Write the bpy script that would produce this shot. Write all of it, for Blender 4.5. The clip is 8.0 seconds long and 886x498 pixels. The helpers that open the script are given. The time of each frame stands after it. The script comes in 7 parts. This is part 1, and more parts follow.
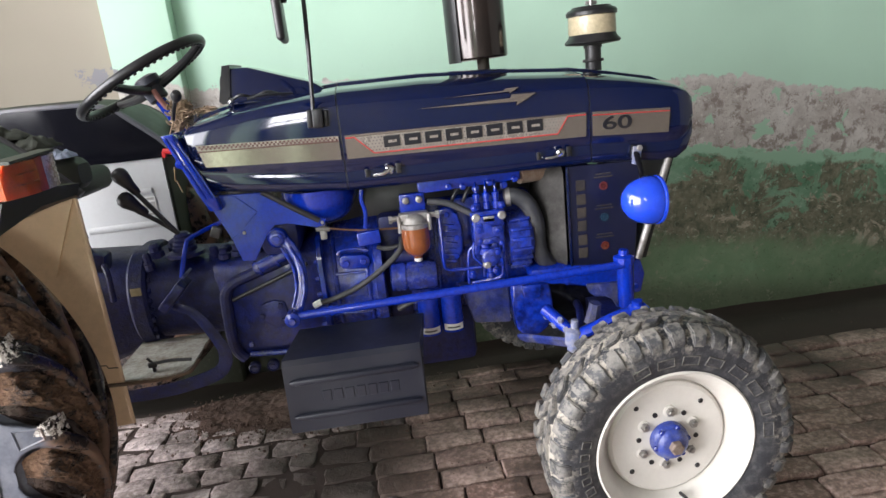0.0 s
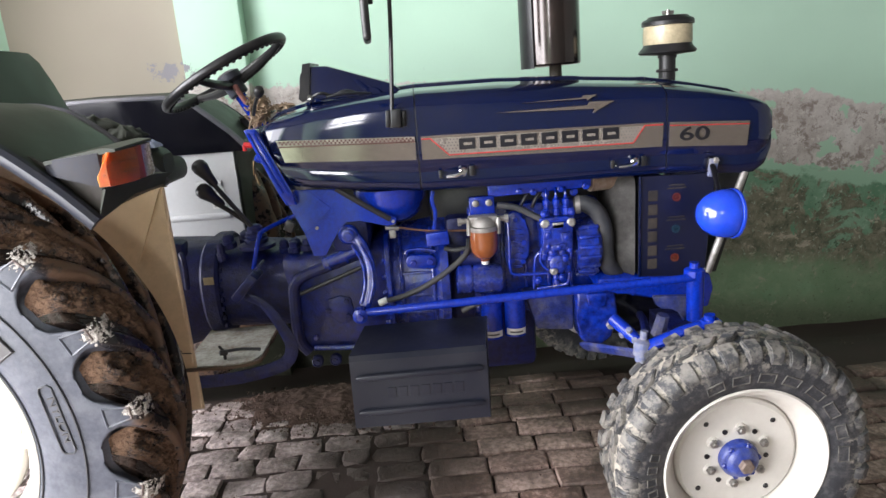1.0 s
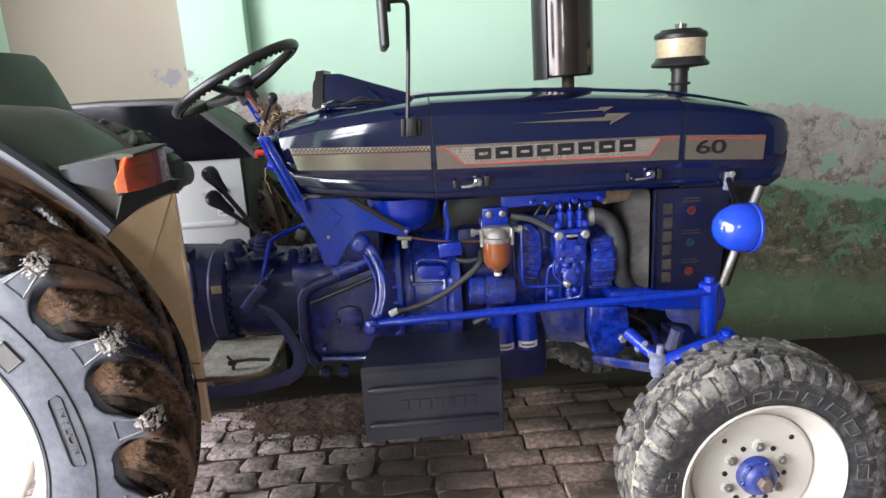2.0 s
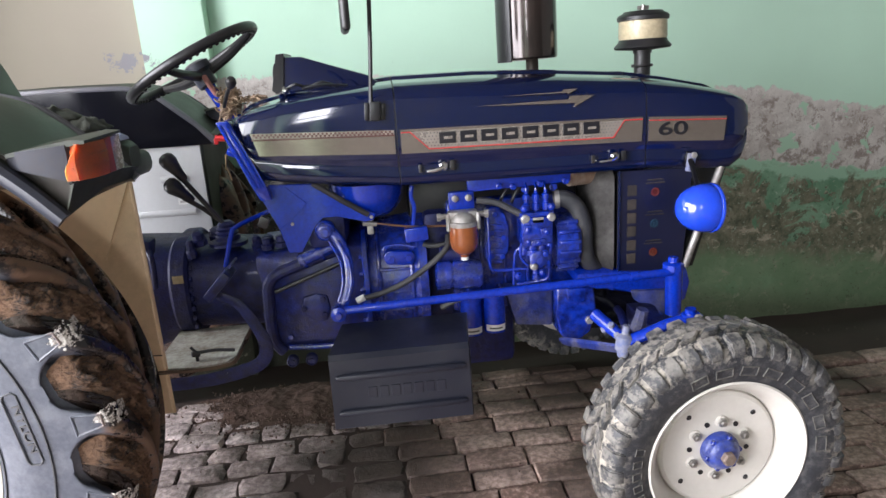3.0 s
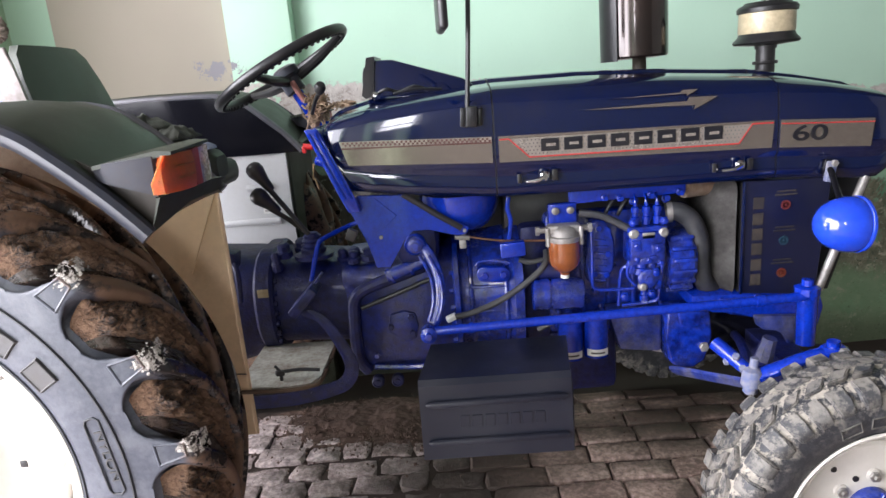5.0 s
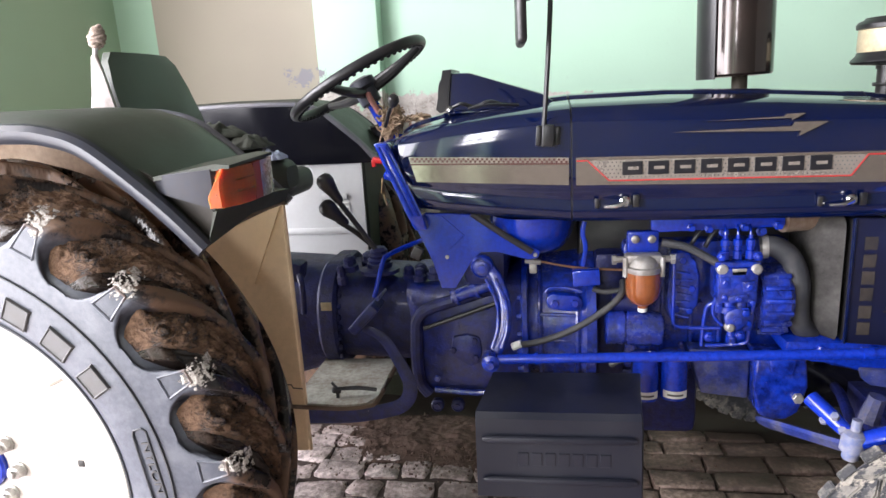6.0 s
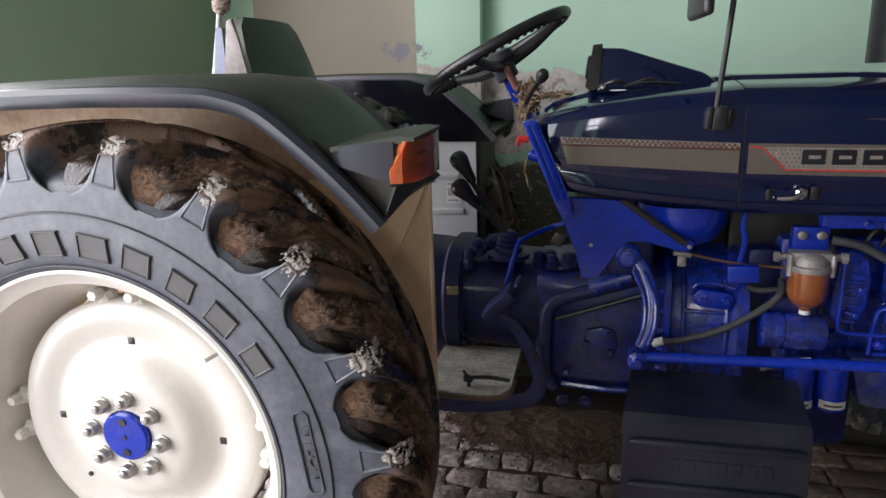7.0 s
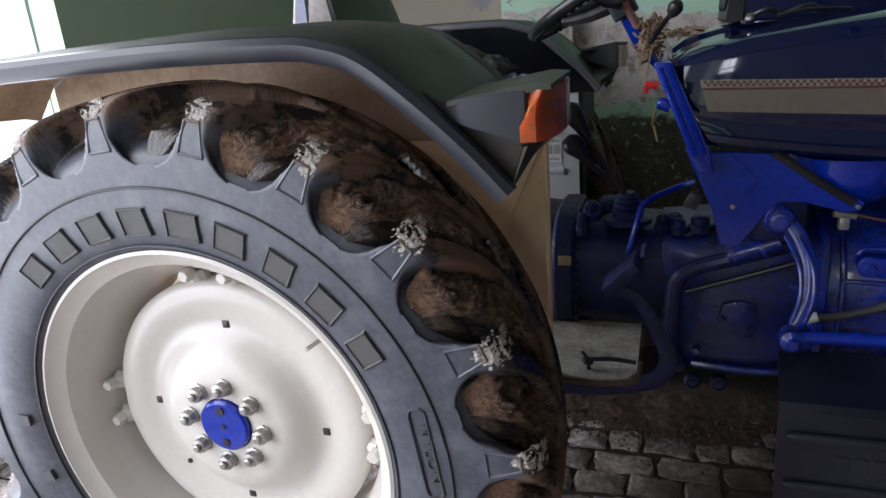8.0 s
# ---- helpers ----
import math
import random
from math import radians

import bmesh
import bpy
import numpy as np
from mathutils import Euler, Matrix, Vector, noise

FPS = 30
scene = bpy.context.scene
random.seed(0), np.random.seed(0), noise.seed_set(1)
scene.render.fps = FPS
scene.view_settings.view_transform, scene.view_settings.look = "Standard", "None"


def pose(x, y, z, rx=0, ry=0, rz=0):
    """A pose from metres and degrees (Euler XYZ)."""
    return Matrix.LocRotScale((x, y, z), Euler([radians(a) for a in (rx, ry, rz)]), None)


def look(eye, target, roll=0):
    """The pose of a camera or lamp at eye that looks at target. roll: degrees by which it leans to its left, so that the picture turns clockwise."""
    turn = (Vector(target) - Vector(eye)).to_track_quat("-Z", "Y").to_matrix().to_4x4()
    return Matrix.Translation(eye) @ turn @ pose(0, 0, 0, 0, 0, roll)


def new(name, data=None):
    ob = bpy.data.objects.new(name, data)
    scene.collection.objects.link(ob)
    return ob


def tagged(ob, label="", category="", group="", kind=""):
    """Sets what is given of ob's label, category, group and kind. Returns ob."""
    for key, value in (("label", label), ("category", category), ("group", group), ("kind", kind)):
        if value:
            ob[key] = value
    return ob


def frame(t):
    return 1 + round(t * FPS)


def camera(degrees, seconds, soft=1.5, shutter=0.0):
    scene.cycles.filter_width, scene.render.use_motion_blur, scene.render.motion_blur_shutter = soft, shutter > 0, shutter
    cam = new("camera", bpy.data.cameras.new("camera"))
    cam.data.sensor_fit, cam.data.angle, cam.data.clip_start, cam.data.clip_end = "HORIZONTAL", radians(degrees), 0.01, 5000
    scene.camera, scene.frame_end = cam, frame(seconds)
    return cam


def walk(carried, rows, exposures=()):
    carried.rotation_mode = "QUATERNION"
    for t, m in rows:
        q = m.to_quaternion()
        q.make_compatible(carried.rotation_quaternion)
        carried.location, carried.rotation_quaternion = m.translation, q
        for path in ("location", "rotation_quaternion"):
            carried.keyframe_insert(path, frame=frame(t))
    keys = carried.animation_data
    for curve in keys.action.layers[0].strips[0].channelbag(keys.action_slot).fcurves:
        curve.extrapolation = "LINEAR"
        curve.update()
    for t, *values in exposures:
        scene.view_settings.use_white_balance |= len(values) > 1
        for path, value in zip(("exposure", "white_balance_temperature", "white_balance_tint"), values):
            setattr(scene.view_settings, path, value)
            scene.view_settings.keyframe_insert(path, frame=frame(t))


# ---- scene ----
cam = camera(68.9, 8.0)
PATH = [
    (0, (1.45, -2.314, 1.433), (1.601, -0.394, 0.895), -6.2),
    (0.5, (1.413, -2.331, 1.434), (1.509, -0.397, 0.935), -5.4),
    (1, (1.339, -2.317, 1.437), (1.387, -0.385, 0.924), -4.3),
    (1.5, (1.267, -2.298, 1.439), (1.318, -0.356, 0.967), -3.7),
    (3, (1.278, -2.277, 1.433), (1.448, -0.357, 0.898), -3.7),
    (3.5, (1.248, -2.264, 1.427), (1.454, -0.351, 0.883), -4.0),
    (4, (1.175, -2.245, 1.42), (1.372, -0.336, 0.858), -3.8),
    (4.5, (1.167, -2.198, 1.422), (1.332, -0.285, 0.862), -3.6),
    (4.7, (1.184, -2.165, 1.423), (1.268, -0.242, 0.88), -4.1),
    (5.8, (1.267, -2.023, 1.453), (1.005, -0.092, 1.002), -3.4),
    (6, (1.261, -2.019, 1.446), (0.951, -0.099, 0.979), -3.3),
    (6.1, (1.262, -2.018, 1.444), (0.891, -0.111, 0.967), -3.2),
    (6.5, (1.162, -2.0, 1.443), (0.748, -0.112, 0.931), -2.2),
    (7, (0.989, -1.972, 1.439), (0.544, -0.091, 0.924), -1.7),
    (7.5, (0.895, -1.944, 1.43), (0.389, -0.095, 0.862), -2.0),
    (8, (0.846, -1.821, 1.415), (0.198, -0.035, 0.792), -4.7),
]
walk(cam, [(t, look(eye, target, roll)) for t, eye, target, roll in PATH],
     [(0.0, 0.35, 6450, 12), (1.5, 0.37, 6400, 12), (3.5, 0.35, 6300, 14), (4.7, 0.36, 6300, 15), (6.0, 0.58, 6450, 15), (6.5, -0.13, 6450, 14), (7.0, -0.65, 6400, 14), (7.5, -0.60, 6350, 14), (8.0, -1.1, 6050, 14)])

# ---- world and light ----
world = bpy.data.worlds.new("sky")
scene.world = world
world.use_nodes = True
wn = world.node_tree.nodes
sky = wn.new("ShaderNodeTexSky")
sky.sky_type = "NISHITA"
sky.sun_disc = False
sky.sun_elevation, sky.sun_rotation = radians(35), radians(120)
world.node_tree.links.new(sky.outputs[0], wn["Background"].inputs[0])
wn["Background"].inputs[1].default_value = 0.12

sun = new("sun", bpy.data.lights.new("sun", "SUN"))
sun.data.energy, sun.data.angle, sun.data.color = 1.0, radians(12), (1.0, 0.96, 0.9)
sun.matrix_world = look((-20, -12, 22), (0, 0, 0))

# daylight in the doorway behind the tractor and in the window behind the camera
def daylight(name, width, height, energy, eye, target):
    lamp = new(name, bpy.data.lights.new(name, "AREA"))
    lamp.data.shape, lamp.data.size, lamp.data.size_y = "RECTANGLE", width, height
    lamp.data.energy, lamp.data.color = energy, (0.985, 0.98, 1.0)
    lamp.matrix_world = look(eye, target)


daylight("doorway_daylight", 4.5, 3.1, 430, (-1.372, -2.165, 1.65), (3, -2.165, 1.5))
daylight("window_daylight", 0.44, 0.8, 28, (0.52, -4.76, 2.35), (1.2, 0, 1.0))


# ---- materials ----
def material(name):
    m = bpy.data.materials.new(name)
    m.use_nodes = True
    nt = m.node_tree
    return m, nt, nt.nodes["Principled BSDF"]


def node(nt, kind, **kw):
    n = nt.nodes.new(kind)
    for k, v in kw.items():
        if k in n.inputs:
            n.inputs[k].default_value = v
    return n


def noise_of(nt, scale, detail=6, rough=0.6, coord="Object", distort=0.0, stretch=None):
    tc = nt.nodes.new("ShaderNodeTexCoord")
    n = node(nt, "ShaderNodeTexNoise", Scale=scale, Detail=detail, Roughness=rough, Distortion=distort)
    if stretch:
        mp = node(nt, "ShaderNodeMapping", Scale=stretch)
        nt.links.new(tc.outputs[coord], mp.inputs["Vector"])
        nt.links.new(mp.outputs[0], n.inputs["Vector"])
    else:
        nt.links.new(tc.outputs[coord], n.inputs["Vector"])
    return n.outputs["Fac"]


def ramp(nt, fac, lo, hi, a=0.0, b=1.0):
    n = node(nt, "ShaderNodeMapRange")
    n.inputs["From Min"].default_value, n.inputs["From Max"].default_value = lo, hi
    n.inputs["To Min"].default_value, n.inputs["To Max"].default_value = a, b
    nt.links.new(fac, n.inputs["Value"])
    return n.outputs[0]


def mix(nt, fac, a, b):
    n = nt.nodes.new("ShaderNodeMix")
    n.data_type = "RGBA"
    for sock, v in ((n.inputs["Factor"], fac), (n.inputs[6], a), (n.inputs[7], b)):
        if isinstance(v, (int, float)):
            sock.default_value = v
        elif isinstance(v, tuple):
            sock.default_value = (*v, 1.0)
        else:
            nt.links.new(v, sock)
    return n.outputs[2]


def maths(nt, op, a, b=0.0):
    n = nt.nodes.new("ShaderNodeMath")
    n.operation = op
    for sock, v in zip(n.inputs, (a, b)):
        if isinstance(v, (int, float)):
            sock.default_value = v
        else:
            nt.links.new(v, sock)
    return n.outputs[0]


def bump(nt, bsdf, height, strength=0.3, distance=0.003):
    n = node(nt, "ShaderNodeBump", Strength=strength, Distance=distance)
    nt.links.new(height, n.inputs["Height"])
    nt.links.new(n.outputs[0], bsdf.inputs["Normal"])


def surface(name, colour, rough=0.5, metal=0.0, dirt=(0.12, 0.09, 0.06), amount=0.3, scale=6.0, fine=60.0,
            coat=0.0, relief=0.1, spread=0.12, grain=0.86):
    """Painted, plastic or metal surface: colour, blotches of dirt, fine specks, uneven gloss and a slight relief."""
    m, nt, b = material(name)
    big = noise_of(nt, scale, 8, 0.65)
    small = noise_of(nt, fine, 4, 0.6)
    shade = tuple(c * grain for c in colour)
    col = mix(nt, ramp(nt, small, 0.35, 0.7), colour, shade)
    grime = ramp(nt, maths(nt, "ADD", maths(nt, "MULTIPLY", big, 0.75), maths(nt, "MULTIPLY", small, 0.25)),
                 0.62 - spread - amount * 0.25, 0.62 + spread - amount * 0.1, 0.0, min(1.0, amount * 1.6))
    col = mix(nt, grime, col, dirt)
    nt.links.new(col, b.inputs["Base Color"])
    b.inputs["Metallic"].default_value = metal
    nt.links.new(ramp(nt, maths(nt, "ADD", grime, maths(nt, "MULTIPLY", big, 0.3)), 0.0, 1.2, max(0.03, rough - 0.06), min(1.0, rough + 0.4)), b.inputs["Roughness"])
    b.inputs["Coat Weight"].default_value = coat
    b.inputs["Coat Roughness"].default_value = 0.05
    if relief:
        bump(nt, b, maths(nt, "ADD", maths(nt, "MULTIPLY", big, 0.6), maths(nt, "MULTIPLY", small, 0.25)), relief, 0.004)
    return m


DUSTYBLUE = surface("dusty_blue_metal", (0.07, 0.10, 0.25), 0.5, amount=0.6, relief=0.8, scale=34, dirt=(0.28, 0.265, 0.26))
NAVY = surface("navy_paint", (0.0016, 0.0058, 0.036), 0.06, amount=0.05, coat=0.35, relief=0.012, scale=4)
BLUE = surface("blue_paint", (0.004, 0.031, 0.41), 0.17, amount=0.16, coat=0.4, relief=0.5, scale=13, fine=85, grain=0.6, dirt=(0.010, 0.015, 0.075))
def casting(name, deep, bright, dust, haze, rough, coat=0.3):
    """Thickly painted rough casting: pitted skin, dull dust film, bare chips and grime in patches."""
    m, nt, b = material(name)
    cloud = noise_of(nt, 5.5, 8, 0.68, distort=0.4)
    mid = noise_of(nt, 34, 6, 0.62)
    skin = noise_of(nt, 150, 4, 0.6)
    chips = noise_of(nt, 58, 8, 0.75, distort=0.3)
    col = mix(nt, ramp(nt, mid, 0.36, 0.62), deep, bright)
    film = maths(nt, "MULTIPLY", ramp(nt, cloud, 0.44, 0.66), ramp(nt, skin, 0.28, 0.66, 0.35, 1.0))
    film = maths(nt, "MULTIPLY", film, haze)
    col = mix(nt, film, col, dust)
    grime = ramp(nt, noise_of(nt, 9.0, 8, 0.7), 0.55, 0.68, 0.0, 0.75)
    col = mix(nt, grime, col, (0.010, 0.010, 0.020))
    chip = ramp(nt, chips, 0.675, 0.71, 0.0, 0.8)
    col = mix(nt, chip, col, (0.30, 0.31, 0.36))
    nt.links.new(col, b.inputs["Base Color"])
    dull = maths(nt, "ADD", maths(nt, "MULTIPLY", film, 0.45), maths(nt, "ADD", maths(nt, "MULTIPLY", grime, 0.15), rough))
    nt.links.new(dull, b.inputs["Roughness"])
    b.inputs["Coat Weight"].default_value = coat
    b.inputs["Coat Roughness"].default_value = 0.10
    relief = maths(nt, "ADD", maths(nt, "MULTIPLY", mid, 0.9), maths(nt, "MULTIPLY", skin, 0.35))
    bump(nt, b, maths(nt, "ADD", relief, maths(nt, "MULTIPLY", chip, -0.3)), 0.75, 0.006)
    return m


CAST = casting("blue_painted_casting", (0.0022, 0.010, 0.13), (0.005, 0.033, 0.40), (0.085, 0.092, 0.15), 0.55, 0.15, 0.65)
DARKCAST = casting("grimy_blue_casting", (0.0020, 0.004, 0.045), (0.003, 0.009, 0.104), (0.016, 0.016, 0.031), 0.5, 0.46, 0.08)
DUSTCAST = casting("dusty_blue_clutch_casting", (0.0025, 0.006, 0.066), (0.004, 0.016, 0.195), (0.052, 0.050, 0.066), 0.75, 0.34)
HUBCAST = casting("dusty_blue_hub_casting", (0.006, 0.018, 0.15), (0.010, 0.040, 0.33), (0.20, 0.21, 0.28), 0.8, 0.35)
SUMPCAST = casting("dusty_blue_sump_casting", (0.006, 0.014, 0.09), (0.010, 0.026, 0.20), (0.16, 0.15, 0.15), 0.9, 0.45)
CREAM = surface("cream_wheel_paint", (0.625, 0.592, 0.54), 0.3, amount=0.08, coat=0.2, relief=0.05, dirt=(0.42, 0.36, 0.28), grain=0.96)
TAN = surface("cream_sheet_metal", (0.76, 0.575, 0.36), 0.42, amount=0.16, relief=0.05, dirt=(0.33, 0.22, 0.13), grain=0.95)
LINER = surface("mud_splashed_cream_sheet", (0.43, 0.31, 0.20), 0.5, amount=0.5, relief=0.1, scale=5, dirt=(0.13, 0.075, 0.045), grain=0.9)
WHITE = surface("white_sheet_metal", (0.49, 0.50, 0.50), 0.4, amount=0.12, relief=0.04, dirt=(0.4, 0.38, 0.34), grain=0.97)
OLIVE = surface("dark_olive_plastic", (0.021, 0.028, 0.016), 0.5, amount=0.25, relief=0.3, fine=220, dirt=(0.09, 0.085, 0.07))
# the lip plastic again, paler for the top light and sheen on the inner edge
LITLIP = surface("lit_grey_lip", (0.10, 0.10, 0.115), 0.3, amount=0.2, relief=0.1)
LIP = surface("grey_fender_lip", (0.030, 0.033, 0.044), 0.30, amount=0.14, relief=0.15)
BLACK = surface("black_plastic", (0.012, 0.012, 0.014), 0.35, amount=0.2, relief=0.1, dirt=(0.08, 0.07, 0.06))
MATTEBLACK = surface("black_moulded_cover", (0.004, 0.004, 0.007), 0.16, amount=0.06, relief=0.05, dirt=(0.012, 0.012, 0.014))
STEPMAT = surface("grey_black_step_plastic", (0.009, 0.011, 0.021), 0.34, amount=0.35, relief=0.25, fine=180, dirt=(0.023, 0.023, 0.031))
RUBBER = surface("tyre_rubber", (0.040, 0.043, 0.050), 0.55, amount=0.3, relief=0.25, scale=10, dirt=(0.13, 0.125, 0.12))
def tyre_material():
    """Dusty grey sidewall, dark wet tread with mud smears."""
    m, nt, b = material("rear_tyre_rubber")
    tc = nt.nodes.new("ShaderNodeTexCoord")
    sep = nt.nodes.new("ShaderNodeSeparateXYZ")
    nt.links.new(tc.outputs["Object"], sep.inputs[0])
    x2 = maths(nt, "MULTIPLY", sep.outputs["X"], sep.outputs["X"])
    z2 = maths(nt, "MULTIPLY", sep.outputs["Z"], sep.outputs["Z"])
    rad = maths(nt, "SQRT", maths(nt, "ADD", x2, z2))
    big, fine = noise_of(nt, 9, 8, 0.65), noise_of(nt, 70, 6, 0.65)
    side = mix(nt, ramp(nt, fine, 0.3, 0.7), (0.045, 0.050, 0.067), (0.076, 0.083, 0.104))
    side = mix(nt, ramp(nt, big, 0.50, 0.62, 0, 0.5), side, (0.135, 0.142, 0.162))
    wob = maths(nt, "ADD", rad, maths(nt, "MULTIPLY", maths(nt, "SUBTRACT", big, 0.5), 0.05))
    depth = maths(nt, "ADD", sep.outputs["Y"], 0.200)
    tread = maths(nt, "MAXIMUM", ramp(nt, wob, 0.632, 0.658), ramp(nt, depth, 0.016, 0.042))
    mud = ramp(nt, maths(nt, "ADD", big, maths(nt, "MULTIPLY", fine, 0.3)), 0.60, 0.70)
    wet = mix(nt, mud, (0.018, 0.015, 0.015), (0.135, 0.078, 0.048))
    nt.links.new(mix(nt, tread, side, wet), b.inputs["Base Color"])
    rough = maths(nt, "ADD", maths(nt, "MULTIPLY", tread, -0.22), 0.38)
    nt.links.new(maths(nt, "ADD", rough, maths(nt, "MULTIPLY", maths(nt, "MULTIPLY", mud, tread), 0.5)), b.inputs["Roughness"])
    bump(nt, b, maths(nt, "ADD", maths(nt, "MULTIPLY", big, 0.5), maths(nt, "MULTIPLY", fine, 0.4)), 0.35, 0.004)
    return m


TYREMAT = tyre_material()
BROWNRUBBER = surface("raised_rubber_letters", (0.062, 0.061, 0.063), 0.5, amount=0.35, relief=0.25, scale=14, dirt=(0.085, 0.075, 0.066))
HOSE = surface("rubber_hose", (0.032, 0.034, 0.040), 0.5, amount=0.3, relief=0.2, dirt=(0.14, 0.13, 0.12))
STEEL = surface("dull_steel", (0.45, 0.44, 0.42), 0.35, metal=0.9, amount=0.35, relief=0.15)
CHROME = surface("bright_metal", (0.75, 0.74, 0.72), 0.16, metal=1.0, amount=0.15, relief=0.05)
ALU = surface("cast_aluminium", (0.44, 0.43, 0.42), 0.42, metal=0.6, amount=0.5, relief=0.3)
SMOKE = surface("muffler_black", (0.030, 0.022, 0.020), 0.16, metal=0.5, amount=0.2, coat=0.5, relief=0.1, dirt=(0.10, 0.06, 0.045))
STRIPE = surface("silver_bronze_decal", (0.36, 0.30, 0.26), 0.10, metal=0.8, coat=0.4, amount=0.12, relief=0.03, scale=3)
CHECK = surface("brown_red_decal", (0.075, 0.020, 0.018), 0.35, amount=0.2, relief=0)
REDLINE = surface("red_decal", (0.45, 0.03, 0.03), 0.35, amount=0.1, relief=0)
INK = surface("black_decal", (0.01, 0.01, 0.014), 0.35, amount=0.08, relief=0)
FADED = surface("faded_print", (0.42, 0.41, 0.39), 0.5, amount=0.3, relief=0)
DIMINK = surface("faded_bronze_decal", (0.022, 0.019, 0.019), 0.5, amount=0.3, relief=0)
PALEINK = surface("grey_decal", (0.075, 0.07, 0.07), 0.5, amount=0.2, relief=0)
LABEL = surface("white_label", (0.75, 0.75, 0.72), 0.5, amount=0.2, relief=0)
ORANGE = surface("orange_lens", (0.42, 0.085, 0.018), 0.3, amount=0.12, coat=0.0, relief=0.2, fine=150)
REDLENS = surface("red_lens", (0.30, 0.03, 0.016), 0.4, amount=0.2, coat=0.0, relief=0.2)
AMBER = surface("amber_fuel_glass", (0.26, 0.075, 0.02), 0.15, amount=0.12, coat=0.8, relief=0)
IVORY = surface("ivory_bowl", (0.62, 0.52, 0.34), 0.3, amount=0.25, coat=0.3, relief=0.05)
ROPE = surface("dry_straw_rope", (0.42, 0.31, 0.21), 0.9, amount=0.5, relief=1.0, scale=40, fine=180, dirt=(0.16, 0.09, 0.05))
CLOTH = surface("dusty_cloth", (0.032, 0.038, 0.027), 0.95, amount=0.5, relief=1.0, scale=30, fine=260, dirt=(0.085, 0.085, 0.07))
PALECLOTH = surface("pale_blue_cloth", (0.45, 0.5, 0.62), 0.9, amount=0.3, relief=0.8, dirt=(0.12, 0.15, 0.3))
def mud_material():
    """Fibrous brown mud, dry and crusty in patches, black and damp between them."""
    m, nt, b = material("caked_brown_mud")
    patch = noise_of(nt, 13, 10, 0.72, distort=0.5)
    fibre = noise_of(nt, 52, 9, 0.74, distort=2.2, stretch=(1.0, 0.4, 1.0))
    grit = noise_of(nt, 190, 5, 0.7)
    crust = ramp(nt, maths(nt, "ADD", maths(nt, "MULTIPLY", patch, 0.55), maths(nt, "MULTIPLY", fibre, 0.45)), 0.435, 0.505)
    dry = mix(nt, ramp(nt, fibre, 0.35, 0.66), (0.082, 0.042, 0.024), (0.275, 0.163, 0.098))
    dry = mix(nt, ramp(nt, grit, 0.56, 0.66, 0, 0.7), dry, (0.05, 0.028, 0.018))
    wet = mix(nt, ramp(nt, grit, 0.4, 0.7), (0.018, 0.012, 0.010), (0.058, 0.032, 0.019))
    nt.links.new(mix(nt, crust, wet, dry), b.inputs["Base Color"])
    nt.links.new(ramp(nt, crust, 0.0, 1.0, 0.26, 0.92), b.inputs["Roughness"])
    tall = maths(nt, "ADD", maths(nt, "MULTIPLY", crust, 0.5), maths(nt, "ADD", maths(nt, "MULTIPLY", fibre, 0.7), maths(nt, "MULTIPLY", grit, 0.35)))
    bump(nt, b, tall, 1.0, 0.011)
    return m


MUD = mud_material()
WETMUD = surface("wet_black_mud", (0.016, 0.011, 0.009), 0.16, amount=0.3, relief=0.9, scale=18, fine=120, dirt=(0.06, 0.034, 0.020), spread=0.05, grain=0.6)
def splash_material():
    """Pale dried splash, thick in flecks and worn through to nothing between them."""
    m, nt, b = material("dried_pale_splash")
    clump, fleck = noise_of(nt, 46, 7, 0.7, distort=0.8), noise_of(nt, 170, 6, 0.7, distort=0.6)
    body = maths(nt, "ADD", maths(nt, "MULTIPLY", clump, 0.6), maths(nt, "MULTIPLY", fleck, 0.4))
    col = mix(nt, ramp(nt, fleck, 0.35, 0.65), (0.21, 0.17, 0.14), (0.56, 0.53, 0.49))
    nt.links.new(col, b.inputs["Base Color"])
    nt.links.new(ramp(nt, body, 0.455, 0.52), b.inputs["Alpha"])
    b.inputs["Roughness"].default_value = 0.85
    bump(nt, b, body, 0.9, 0.004)
    return m


DRYMUD = splash_material()

